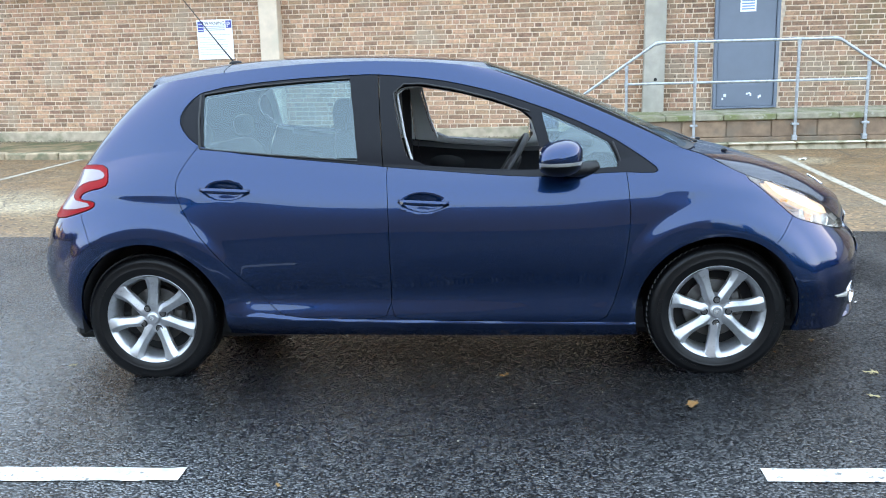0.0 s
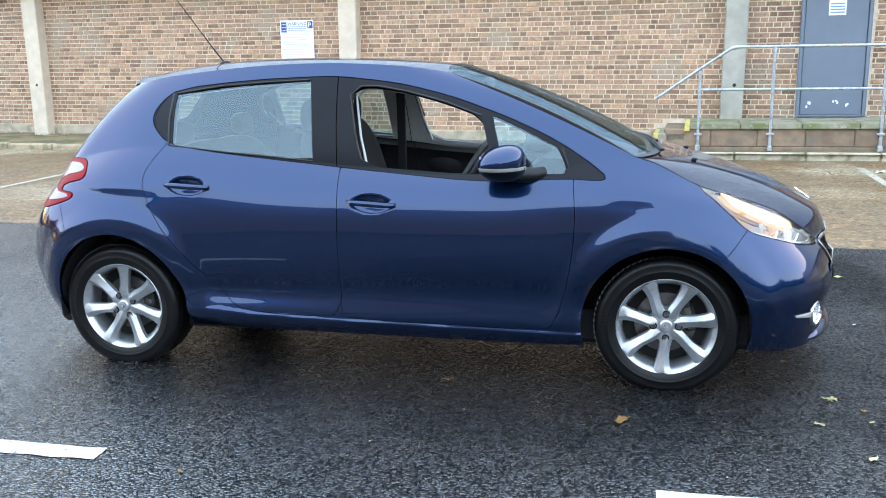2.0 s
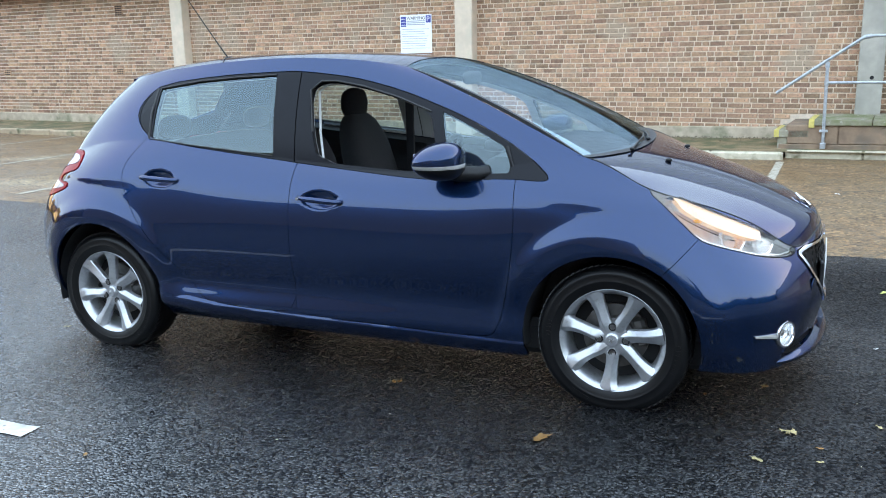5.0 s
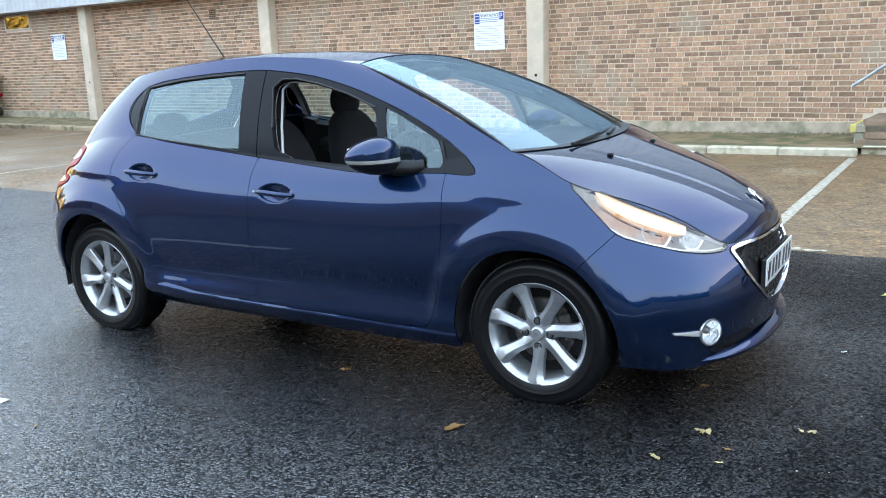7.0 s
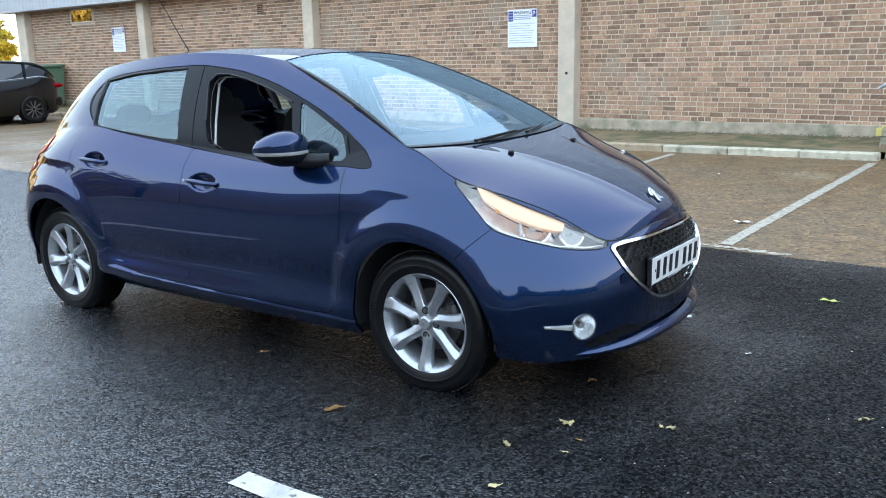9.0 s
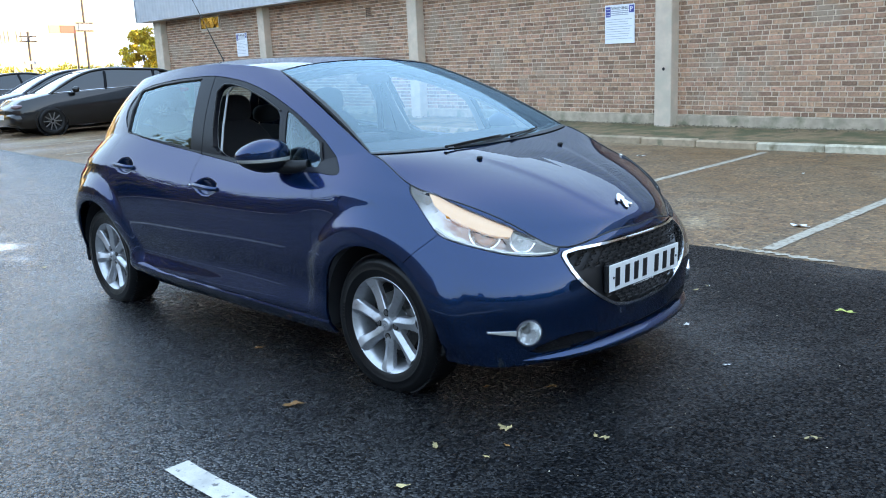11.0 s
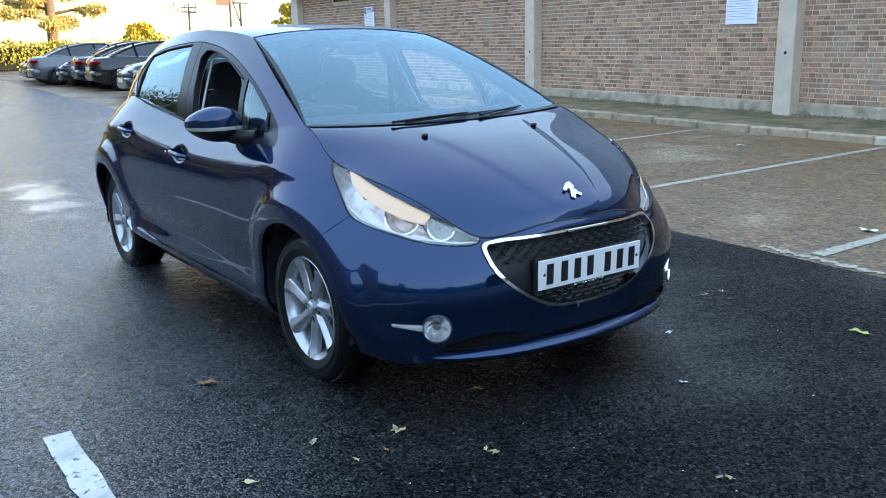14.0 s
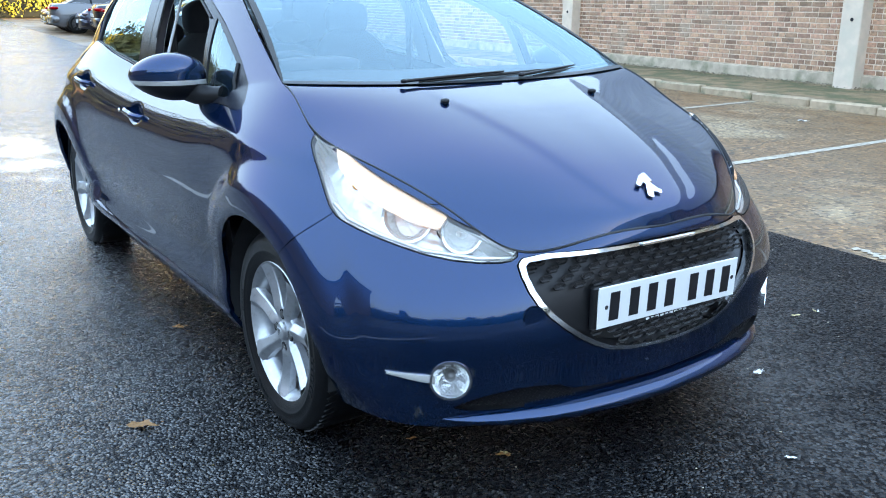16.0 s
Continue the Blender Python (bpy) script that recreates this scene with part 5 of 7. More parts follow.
        bmesh.ops.recalc_face_normals(bm, faces=bm.faces[:])
        if sum(f.normal.y for f in bm.faces) > 0:
            bmesh.ops.reverse_faces(bm, faces=bm.faces[:])
        part("spoke", bm, SILVER, w, smooth=24)
    part("hub", lathe(bmesh.new(), [(.0, -.083), (.024, -.083), (.028, -.080), (.029, -.072), (.066, -.071), (.073, -.055), (.073, .0)], 40), SILVER, w, smooth=35)
    cap = part("centre_cap", lathe(bmesh.new(), [(0, -.0865), (.022, -.086), (.026, -.083), (.026, -.078)], 32), SILVER, w, "silver cap with a plain raised emblem", smooth=35)
    bm = bmesh.new()
    for k in range(3):
        box(bm, -.010 + .007 * k, -.006 + .007 * k, -.0885, -.0855, -.010 + .003 * k, .011 - .002 * k)
    part("emblem", bm, CHROME, cap)
    for k in range(4):
        a = math.pi / 2 * k + radians(spin + turn)
        bm = lathe(bmesh.new(), [(0, -.079), (.009, -.079), (.0105, -.074), (.0105, -.06)], 12)
        bmesh.ops.translate(bm, verts=bm.verts[:], vec=(.052 * math.cos(a), 0, .052 * math.sin(a)))
        bolt = part("wheel_bolt", bm, STEEL, w, smooth=35)
        bm = lathe(bmesh.new(), [(.0105, -.0765), (.0155, -.0765), (.0165, -.074)], 16)
        bmesh.ops.translate(bm, verts=bm.verts[:], vec=(.052 * math.cos(a), 0, .052 * math.sin(a)))
        part("bolt_pocket", bm, DARK, bolt, smooth=35)
    part("brake_disc", lathe(bmesh.new(), [(.02, -.02), (.075, -.02), (.08, -.012), (.13, -.012), (.13, .01), (.02, .01)], 48), STEEL, w, smooth=30)
    part("wheel_back", lathe(bmesh.new(), [(.0, .02), (.185, .02), (.19, .05)], 48), DARK, w)
    part("brake_caliper", boxed(.075, .125, -.03, .03, -.06, .06, bev=.012), STEEL, w)
    return w


wheel(1.258, -.700, .271, -13.9, -1)
wheel(-1.268, -.700, .269, 12.6, -1, 26)
wheel(1.258, .700, .271, 14, 1)
wheel(-1.268, .700, .269, 50, 1)

for cx, cz, rx, rz in ARCH:
    for sgn in (-1, 1):
        bm = bmesh.new()
        ring0, ring1, ring2 = [], [], []
        for k in range(41):
            a = math.radians(-10 + 200 * k / 40)
            c, s = math.cos(a), math.sin(a)
            ring0.append(bm.verts.new((cx + (rx + .004) * c, sgn * .80, cz + (rz + .004) * s)))
            ring1.append(bm.verts.new((cx + (rx + .012) * c, sgn * .50, cz + (rz + .012) * s)))
            ring2.append(bm.verts.new((cx, sgn * .50, cz)))
        for k in range(40):
            bm.faces.new((ring0[k], ring0[k + 1], ring1[k + 1], ring1[k]))
            bm.faces.new((ring1[k], ring1[k + 1], ring2[k + 1], ring2[k]))
        part("wheel_arch_liner", bm, DARK, car, "black plastic wheel arch liner")
part("floor_pan", boxed(-1.70, 1.78, -.69, .69, .145, .30, bev=.03), DARK, car, "dark underbody")
part("engine_block", boxed(1.0, 1.84, -.48, .48, .26, .56, bev=.04), DARK, car, "dark engine bay filling")


# Bumper fittings.
def plan_x(grid, y, z):
    k = np.argmin(np.where(grid[:, 0] > 1.3, (grid[:, 1] - y) ** 2 + (grid[:, 2] - z) ** 2, 9))
    return grid[k, 0]


mouth_b = moved(mouth, -.029)
grille = panel("grille", mouth_b, BLACK_PLASTIC, car, "black plastic honeycomb grille", depth=0)
bm = bmesh.new()
for rows_n, z0, step, pitch, hw, hh in ((4, .575, .0190, .052, .0205, .0064), (3, .388, .0180, .048, .0185, .0058)):
    for row in range(rows_n):
        z = z0 - row * step
        for k in range(-9, 10):
            y = (k + .5 * (row % 2)) * pitch
            if inside(np.array([[abs(y) + hw, z]]), GRILLE_IN)[0] > -.004:
                continue
            x = plan_x(mouth_b[0], y, z) + .014
            for f in (1.0, .62):
                ring_bars(bm, [(x, y - hw * f, z), (x, y - hw * .66 * f, z + hh * f), (x, y + hw * .66 * f, z + hh * f), (x, y + hw * f, z), (x, y + hw * .66 * f, z - hh * f), (x, y - hw * .66 * f, z - hh * f)], .0024 if f == 1 else .0013)
tagged(part("honeycomb_cell", bm, BLACK_PLASTIC, grille, "gloss black elongated honeycomb cells"), kind="stuff")
box_bm = boxed(1.99, 2.007, -.263, .263, .398, .511, bev=.004)
part("plate_holder", box_bm, BLACK_PLASTIC, grille)
PLT = pose(2.012, .010, .4545, 0, 3, -1.0)
plate = part("number_plate", boxed(-.003, .003, -.26, .26, -.0555, .0555, bev=.0015), PLATE, car, "white number plate with plain black bars")
plate.matrix_local = PLT
for k, y in enumerate((-.205, -.135, -.07, -.005, .085, .15, .213)):
    part("plate_bar", boxed(.003, .0045, y - .0165, y + .0165, -.0385, .0385, bev=.001), INK, plate)
for y in (-.232, .242):
    bm = lathe(bmesh.new(), [(0, .0048), (.005, .0045), (.006, .003)], 12, "x")
    bmesh.ops.translate(bm, verts=bm.verts[:], vec=(0, y, 0))
    part("plate_screw", bm, INK, plate)
part("dealer_strip", boxed(1.999, 2.006, -.20, .20, .386, .3985, bev=.001), INK, plate.parent, "black strip with small white bars")
bm = bmesh.new()
for k in range(9):
    box(bm, 2.006, 2.0072, -.07 + k * .018, -.058 + k * .018, .389, .3945)
part("strip_bar", bm, PLATE, car, "small white bars on the black strip")

intake_b = moved(intake, -.02)
net = panel("lower_grille", intake_b, BLACK_PLASTIC, car, "black mesh lower intake", depth=-.02)
bm = bmesh.new()
for k in range(-33, 34):
    for row in range(4):
        y, z = (k + .5 * (row % 2)) * .0185, .214 + row * .0135
        if abs(y) < .27 or inside(np.array([[y, z]]), INTAKE)[0] > -.004:
            continue
        x = plan_x(intake_b[0], y, z) + .006
        ring_bars(bm, [(x, y - .008, z), (x, y, z + .0055), (x, y + .008, z), (x, y, z - .0055)], .0016, 4)
tagged(part("mesh_cell", bm, BLACK_PLASTIC, net, "black diamond mesh"), kind="stuff")

# The splitter blade under the bumper.
bm = bmesh.new()
rows = []
for k in range(49):
    y = -.615 + 1.23 * k / 48
    e = max(1 - (abs(y) / .616) ** 5, 0) ** .6
    x = plan_x(lower[0], -abs(y), .19) - .004
    out = .042 * e
    rows.append([bm.verts.new((x + dx, y, .190 + (z - .190) * max(e, .15))) for dx, z in ((-.03, .216), (out * .55, .208), (out, .192), (out * 1.02, .180), (out * .7, .166), (-.05, .158))])
for a, b in zip(rows, rows[1:]):
    for i in range(5):
        bm.faces.new((a[i], b[i], b[i + 1], a[i + 1]))
part("front_splitter", bm, PAINT, car, "dark blue splitter lip", smooth=50)

LAMP_BEZEL = shaded("lamp_bezel", (0.62, 0.60, 0.56), 0.25, 0.6, grain=0.05, scale=30)
FOG_SILVER = shaded("fog_reflector", (0.88, 0.88, 0.87), 0.14, 0.85, bump=0.9, bump_scale=55, bump_dist=0.008)
for sgn in (1, -1):
    fl = empty("fog_lamp", "round clear fog lamp with a chrome ring and blade")
    fl.parent = car
    fl.matrix_local = pose(FOG[0] - .015, FOG[1] * sgn, FOG[2], 0, 0, -33 * sgn) @ Matrix.Scale(1.12, 4)
    part("fog_ring", lathe(bmesh.new(), [(.037, -.03), (.038, .004), (.041, .010), (.046, .010), (.0485, .004), (.048, -.02)], 40, "x"), CHROME, fl, smooth=40)
    part("fog_bowl", lathe(bmesh.new(), [(.003, -.035), (.02, -.032), (.034, -.015), (.038, .0)], 32, "x"), FOG_SILVER, fl, smooth=60)
    part("fog_bulb", lathe(bmesh.new(), [(0, -.006), (.010, -.008), (.013, -.016), (.012, -.03)], 20, "x"), STEEL, fl, smooth=60)
    part("fog_lens", lathe(bmesh.new(), [(0, .008), (.02, .007), (.037, .003)], 32, "x"), CLEAR, fl, smooth=60).visible_shadow = False
    bm = bmesh.new()
    pts = []
    for k in range(9):
        y = -.642 - .088 * k / 8
        x = plan_x(lower[0], y, .312) + .003
        hh = .0135 - .009 * k / 8
        zc = .306 + .012 * k / 8
        pts.append([bm.verts.new((x + dx, y * sgn, zc + dz)) for dx, dz in ((-.006, hh), (.005, hh * .8), (.007, 0), (.005, -hh * .8), (-.006, -hh))])
    for a, b in zip(pts, pts[1:]):
        for i in range(4):
            bm.faces.new((a[i], a[i + 1], b[i + 1], b[i]))
    bmesh.ops.recalc_face_normals(bm, faces=bm.faces[:])
    part("fog_blade", bm, LAMP_BEZEL, car, "chrome blade beside the fog lamp", smooth=50)

# Headlamps.
LAMP_SILVER = shaded("lamp_reflector", (0.74, 0.72, 0.69), 0.20, 0.55, grain=0.1, scale=50, bump=0.5, bump_scale=26, bump_dist=0.012)
LAMP_LIT = shaded("lamp_side_light", (0.52, 0.40, 0.27), 0.16, 0.35, grain=0.06, scale=40, bump=0.25, bump_scale=90, bump_dist=0.004)
lit = LAMP_LIT.node_tree.nodes["Principled BSDF"]
lit.inputs["Emission Color"].default_value, lit.inputs["Emission Strength"].default_value = (1.0, 0.60, 0.28, 1), 0.055
LAMP_CHROME = shaded("lamp_chrome", (0.88, 0.87, 0.85), 0.22, 0.8, bump=0.4, bump_scale=40, bump_dist=0.006)
EYEBROW = rounded([(.52, .92), (.66, .86), (.80, .80), (.88, .74), (.885, .650), (.80, .660), (.68, .706), (.60, .748), (.535, .80)], 1)
rim_f = -(corner_f(lamp[0], HEADLAMP) + .0022)
brow_k = np.clip(-corner_f(lamp[0], EYEBROW) / .022, 0, 1)
lamp = relit((lamp[0] + (lamp[1] * .5 + np.array([0, 0, .8])) * (.007 * brow_k ** .8)[:, None], lamp[1], lamp[2]))
EYEBROW_IN = rounded([(.535, .93), (.66, .88), (.80, .82), (.865, .76), (.872, .660), (.80, .668), (.68, .712), (.605, .753), (.55, .80)], 1)
brow_skin, _ = take(lamp, corner_f, EYEBROW_IN, 0.0)
for flip in (False, True):
    fx = mirrored if flip else (lambda m: m)
    sg = -1 if flip else 1
    hl = empty("headlamp", "clear swept-back headlamp with a silver reflector and amber bulb")
    hl.parent = car
    panel("lamp_lens", fx(moved(lamp, .001)), CLEAR, hl, "clear polycarbonate lens", depth=0).visible_shadow = False
    panel("lamp_rim", fx(moved(cut(lamp, rim_f)[0], .002)), SEAL, hl, "thin dark lamp edge", depth=.02)
    panel("reflector", fx(moved(lamp, -.085)), LAMP_SILVER, hl, "silver reflector housing", depth=-.083)
    panel("brow", fx(moved(brow_skin, -.008)), LAMP_LIT, hl, "warm side light glowing in the upper bezel", depth=.03)
    for px_, py_, pz_, rad, mat_, nm in ((1.675, -.600, .672, .060, LAMP_CHROME, "dip_beam_bowl"), (1.780, -.505, .638, .046, LAMP_CHROME, "main_beam_bowl")):
        bm = lathe(bmesh.new(), [(.012, -.055), (rad * .55, -.042), (rad * .9, -.014), (rad, .004), (rad + .006, .006), (rad + .007, -.01)], 18, "x")
        ob = part(nm, bm, mat_, hl, smooth=12)
        seat_m = pose(px_, py_ * sg, pz_, 0, -8, -36 * sg)
        ob.matrix_local = seat_m
        bb = lathe(bmesh.new(), [(0, -.008), (.012, -.010), (.016, -.02), (.014, -.05)], 20, "x")
        bo = part("bulb", bb, LAMP_BEZEL, hl, "unlit bulb with a pale cap", smooth=60)
        bo.matrix_local = seat_m
    low_pts = [(s, z) for s, z in HEADLAMP if z < .70 and s > .56]
    rail = []
    for s, z in low_pts[::2]:
        k = np.argmin(((lamp[0][:, 0] + lamp[0][:, 1]) * .7071 - s) ** 2 + (lamp[0][:, 2] - z - .012) ** 2)
        p = lamp[0][k] - lamp[1][k] * .022
        rail.append((p[0], p[1] * sg, p[2]))
    if len(rail) > 3:
        part("inner_rail", tube(bmesh.new(), rail, .006, 8), LAMP_BEZEL, hl, "pale inner rail along the lens edge", smooth=60)
    bm = lathe(bmesh.new(), [(0, .004), (.009, .001), (.013, -.01), (.013, -.03)], 20, "x")
    ob = part("indicator_bulb", bm, AMBER, hl, "amber indicator bulb", smooth=60)
    ob.matrix_local = pose(1.565, -.685 * sg, .742, 0, 0, -42 * sg)

# Tow-eye cover and the small strip above the grille.
for ty, tz in ((-.42, .455),):
    tx = plan_x(lower[0], ty, tz)
    ob = part("tow_cover", lathe(bmesh.new(), [(0, .0015), (.028, .001), (.0295, -.002), (.0305, -.002), (.031, .0008)], 32, "x"), PAINT, car, smooth=50)
    ob.matrix_local = pose(tx + .0005, ty, tz, 0, 2, -17)
ob = part("grille_strip", boxed(-.004, .004, -.10, .10, -.0045, .0045, bev=.002), CHROME, car, "short bright strip above the grille")
ob.matrix_local = pose(2.002, 0, .598, 0, -10, 0)

# Badge: a plain chrome shape.
bm = bmesh.new()
for x, y, z, hx, hy, tw in ((0, 0, .018, .026, .010, -30), (.0, .012, .0, .030, .008, 25), (.0, -.008, -.018, .024, .008, -50), (0, .022, .022, .016, .007, 60), (0, .020, -.024, .018, .007, 10)):
    box(bm, -hx, hx, -hy, hy, -.004, .004, bev=.003, m=Matrix.Translation((x + z, y, 0)) @ Matrix.Rotation(radians(tw), 4, "Z"))
badge = part("badge", bm, CHROME, car, "plain chrome bonnet emblem")
badge.matrix_local = pose(1.912, .0, .727, 0, 36, 0)
for y in (-.29, .29):
    zz = hood_g.reshape(-1, 3)[np.argmin((hood_g.reshape(-1, 3)[:, 0] - 1.385) ** 2 + (hood_g.reshape(-1, 3)[:, 1] + .29) ** 2), 2]
    bm = blob(bmesh.new(), (1.385, y, zz + .005), (.014, .012, .008), 2.4, 14, 8)
    part("washer_jet", bm, BLACK_PLASTIC, car, smooth=60)

# Wipers, scuttle and aerial.
scut = []
bm = bmesh.new()
for k in range(41):
    r = abs(-1 + 2 * k / 40)
    i = min(27, int(round(r * 27)))
    p = ws_base[i]
    sy = -1 if k < 20 else 1
    scut.append([bm.verts.new((p[0] + dx, p[1] * (1 if k < 20 else -1), p[2] + dz)) for dx, dz in ((.012, .002), (-.02, .008), (-.045, .010), (-.06, .0))])
for a, b in zip(scut, scut[1:]):
    for i in range(3):
        bm.faces.new((a[i], b[i], b[i + 1], a[i + 1]))
part("scuttle", bm, BLACK_PLASTIC, car, "black plastic scuttle panel", smooth=40)
for pts in (((1.225, -.34, .966), (1.212, -.16, .972), (1.195, .06, .978), (1.16, .31, .984)), ((1.215, .12, .966), (1.18, .28, .976), (1.13, .43, .982), (1.06, .585, .988))):
    w = empty("wiper", "black windscreen wiper")
    w.parent = car
    part("wiper_arm", tube(bmesh.new(), [(x + .014, y, z + .004) for x, y, z in pts[:3]], [.0055, .005, .0035], 8), BLACK_PLASTIC, w, smooth=50)
    part("wiper_blade", tube(bmesh.new(), [(x + .004, y + .06, z - .002) for x, y, z in pts], [.003, .0045, .0045, .002], 6), SEAL, w, smooth=50)
    part("wiper_pivot", blob(bmesh.new(), (pts[0][0] + .014, pts[0][1], pts[0][2] + .004), (.010, .010, .007), 2.4, 14, 8), BLACK_PLASTIC, w, smooth=60)
aer = empty("aerial", "thin black whip aerial on the roof")
aer.parent = car
part("aerial_base", blob(bmesh.new(), (-1.03, .02, 1.398), (.036, .014, .014), 2.2, 16, 8), BLACK_PLASTIC, aer, smooth=60)
part("aerial_rod", tube(bmesh.new(), [(-1.04, .02, 1.405), (-1.11, .02, 1.495), (-1.26, .02, 1.70), (-1.37, .02, 1.845)], [.0042, .0034, .0024, .0016], 8), BLACK_PLASTIC, aer, smooth=60)

# Door mirrors and handles.
for sgn in (1, -1):
    mir = empty("door_mirror", "blue door mirror with a black base and a clear indicator strip")
    mir.parent = car
    bm = bmesh.new()
    blob(bm, (.578, -.846, .966), (.098, .122, .074), 2.25, 44, 26)
    for v in bm.verts:
        k = (v.co.y + .842) / .116
        v.co.z += -.010 * (k + 1) * (v.co.z < .966) * 0.6
        v.co.z = .966 + (v.co.z - .966) * (1 - .22 * max(0, -k) ** 1.5)
        v.co.x -= .018 * max(0, -k) ** 2
        v.co.z += .012 * (v.co.x - .575) / .088 * (v.co.z > .966) - .004 * k
        v.co.x = max(v.co.x, .497 + .01 * k)
    if sgn < 0:
        for v in bm.verts:
            v.co.y = -v.co.y
        bmesh.ops.reverse_faces(bm, faces=bm.faces[:])
    low_b, strip = bm.copy(), bm.copy()
    bmesh.ops.bisect_plane(bm, geom=bm.verts[:] + bm.edges[:] + bm.faces[:], plane_co=(0, 0, .956), plane_no=(0, 0, -1), clear_outer=True)
    part("mirror_cap", bm, PAINT, mir, smooth=60)
    bmesh.ops.bisect_plane(low_b, geom=low_b.verts[:] + low_b.edges[:] + low_b.faces[:], plane_co=(0, 0, .941), plane_no=(0, 0, 1), clear_outer=True)
    part("mirror_base", low_b, BLACK_PLASTIC, mir, smooth=60)
    bmesh.ops.bisect_plane(strip, geom=strip.verts[:] + strip.edges[:] + strip.faces[:], plane_co=(0, 0, .956), plane_no=(0, 0, 1), clear_outer=True)
    bmesh.ops.bisect_plane(strip, geom=strip.verts[:] + strip.edges[:] + strip.faces[:], plane_co=(0, 0, .941), plane_no=(0, 0, -1), clear_outer=True)
    part("indicator_strip", strip, LAMP_BEZEL, mir, "clear and chrome indicator strip", smooth=60)
    bm = tube(bmesh.new(), [(.60, -.80 * sgn, .915), (.64, -.775 * sgn, .908), (.70, -.745 * sgn, .905), (.74, -.72 * sgn, .91)], [.030, .034, .032, .03], 12)
    part("mirror_foot", bm, BLACK_PLASTIC, mir, smooth=60)
    part("mirror_glass", boxed(.496, .501, -.92 if sgn > 0 else .77, -.77 if sgn > 0 else .92, .93, 1.0, bev=.002), CHROME, mir)

doors = [o for o in car.children if o.name.startswith(("front_door", "rear_door"))]
for d in doors:
    right = d.data.vertices[0].co.y < 0
    cx, cz, tilt = HANDLES[0] if d.name.startswith("front") else HANDLES[1]
    sgn = 1 if right else -1
    bm, rows = bmesh.new(), []
    for k in range(17):
        s = -1 + 2 * k / 16
        x, z = cx + s * .110, cz + tilt * s * .110
        y0, n0 = on_skin(x, z)
        bow = .030 * (1 - abs(s) ** 4) + .004
        hh = .0125 * (1 - .35 * abs(s) ** 3)
        rows.append([bm.verts.new((x, (y0 - bow + dy) * sgn, z + dz)) for dy, dz in ((.006, hh), (-.004, hh * .7), (-.007, 0), (-.004, -hh * .8), (.006, -hh), (.010, 0))])
    for a, b in zip(rows, rows[1:]):
        for i in range(6):
            bm.faces.new((a[i], a[(i + 1) % 6], b[(i + 1) % 6], b[i]))
    bm.faces.new(rows[0])
    bm.faces.new(rows[-1][::-1])
    bmesh.ops.recalc_face_normals(bm, faces=bm.faces[:])
    part("door_handle", bm, PAINT, d, smooth=60)
    if right and d.name.startswith("front"):
        y0, _ = on_skin(cx - .09, cz)
        bm = lathe(bmesh.new(), [(0, 0), (.007, 0), (.008, .004)], 14)
        bmesh.ops.translate(bm, verts=bm.verts[:], vec=(cx - .09, y0 - .040, cz - tilt * .09))
        part("door_lock", bm, CHROME, d, smooth=40)

# ---- the blue hatchback: cabin ----
panel("headlining", both(moved(roof_m, -.035)), TRIM_GREY, car, "pale grey headlining", depth=0)


def seat(name, x, y, lab):
    s = empty(name, lab)
    s.parent = car
    part("cushion", blob(bmesh.new(), (x + .22, y, .50), (.27, .25, .10), 3.4), CLOTH, s, smooth=70)
    bm = blob(bmesh.new(), (0, 0, .30), (.075, .235, .33), 3.2)
    for v in bm.verts:
        k = max(0, (v.co.z - .25) / .38)
        v.co.y *= 1 - .28 * k * k
        v.co.x -= .02 * math.cos(v.co.y * 7)
    ob = part("backrest", bm, CLOTH, s, smooth=70)
    ob.matrix_local = pose(x - .02, y, .48, 0, -14, 0)
    for dy in (-.05, .05):
        part("headrest_post", tube(bmesh.new(), [(x - .16, y + dy, 1.00), (x - .18, y + dy, 1.08)], .006, 8), STEEL, s)
    bm = blob(bmesh.new(), (x - .185, y, 1.135), (.05, .115, .085), 2.6)
    part("headrest", bm, CLOTH, s, smooth=70)
    return s


seat("front_seat", -.22, -.36, "black cloth driver's seat with headrest")
seat("front_seat", -.27, .36, "black cloth passenger seat with headrest")
rear = empty("rear_bench", "black cloth rear bench seat")
rear.parent = car
part("cushion", blob(bmesh.new(), (-.72, 0, .47), (.28, .62, .10), 4), CLOTH, rear, smooth=70)
bm = blob(bmesh.new(), (0, 0, .26), (.08, .60, .30), 4)
part("backrest", bm, CLOTH, rear, smooth=70).matrix_local = pose(-.98, 0, .46, 0, -18, 0)
for y in (-.36, .36):
    part("headrest", blob(bmesh.new(), (-1.12, y, 1.06), (.045, .11, .06), 2.6), CLOTH, rear, smooth=70)
bm = bmesh.new()
dash_rows = []
for y in np.linspace(-.66, .66, 25):
    k = abs(y) / .66
    dash_rows.append([bm.verts.new((x, y, z)) for x, z in ((1.14 - .16 * k ** 2, .93), (.92, .955 + .02 * (1 - k)), (.74, .965 + .015 * math.exp(-((y + .36) / .2) ** 2)), (.67, .93), (.64, .86), (.68, .72), (.74, .55))])
for a, b in zip(dash_rows, dash_rows[1:]):
    for i in range(6):
        bm.faces.new((a[i], b[i], b[i + 1], a[i + 1]))
part("dashboard", bm, DASH, car, "black plastic dashboard", smooth=50)
bm = blob(bmesh.new(), (.69, -.36, .99), (.07, .16, .03), 3)
part("instrument_hood", bm, DASH, car, smooth=60)
sw = empty("steering_wheel", "black leather steering wheel")
sw.parent = car
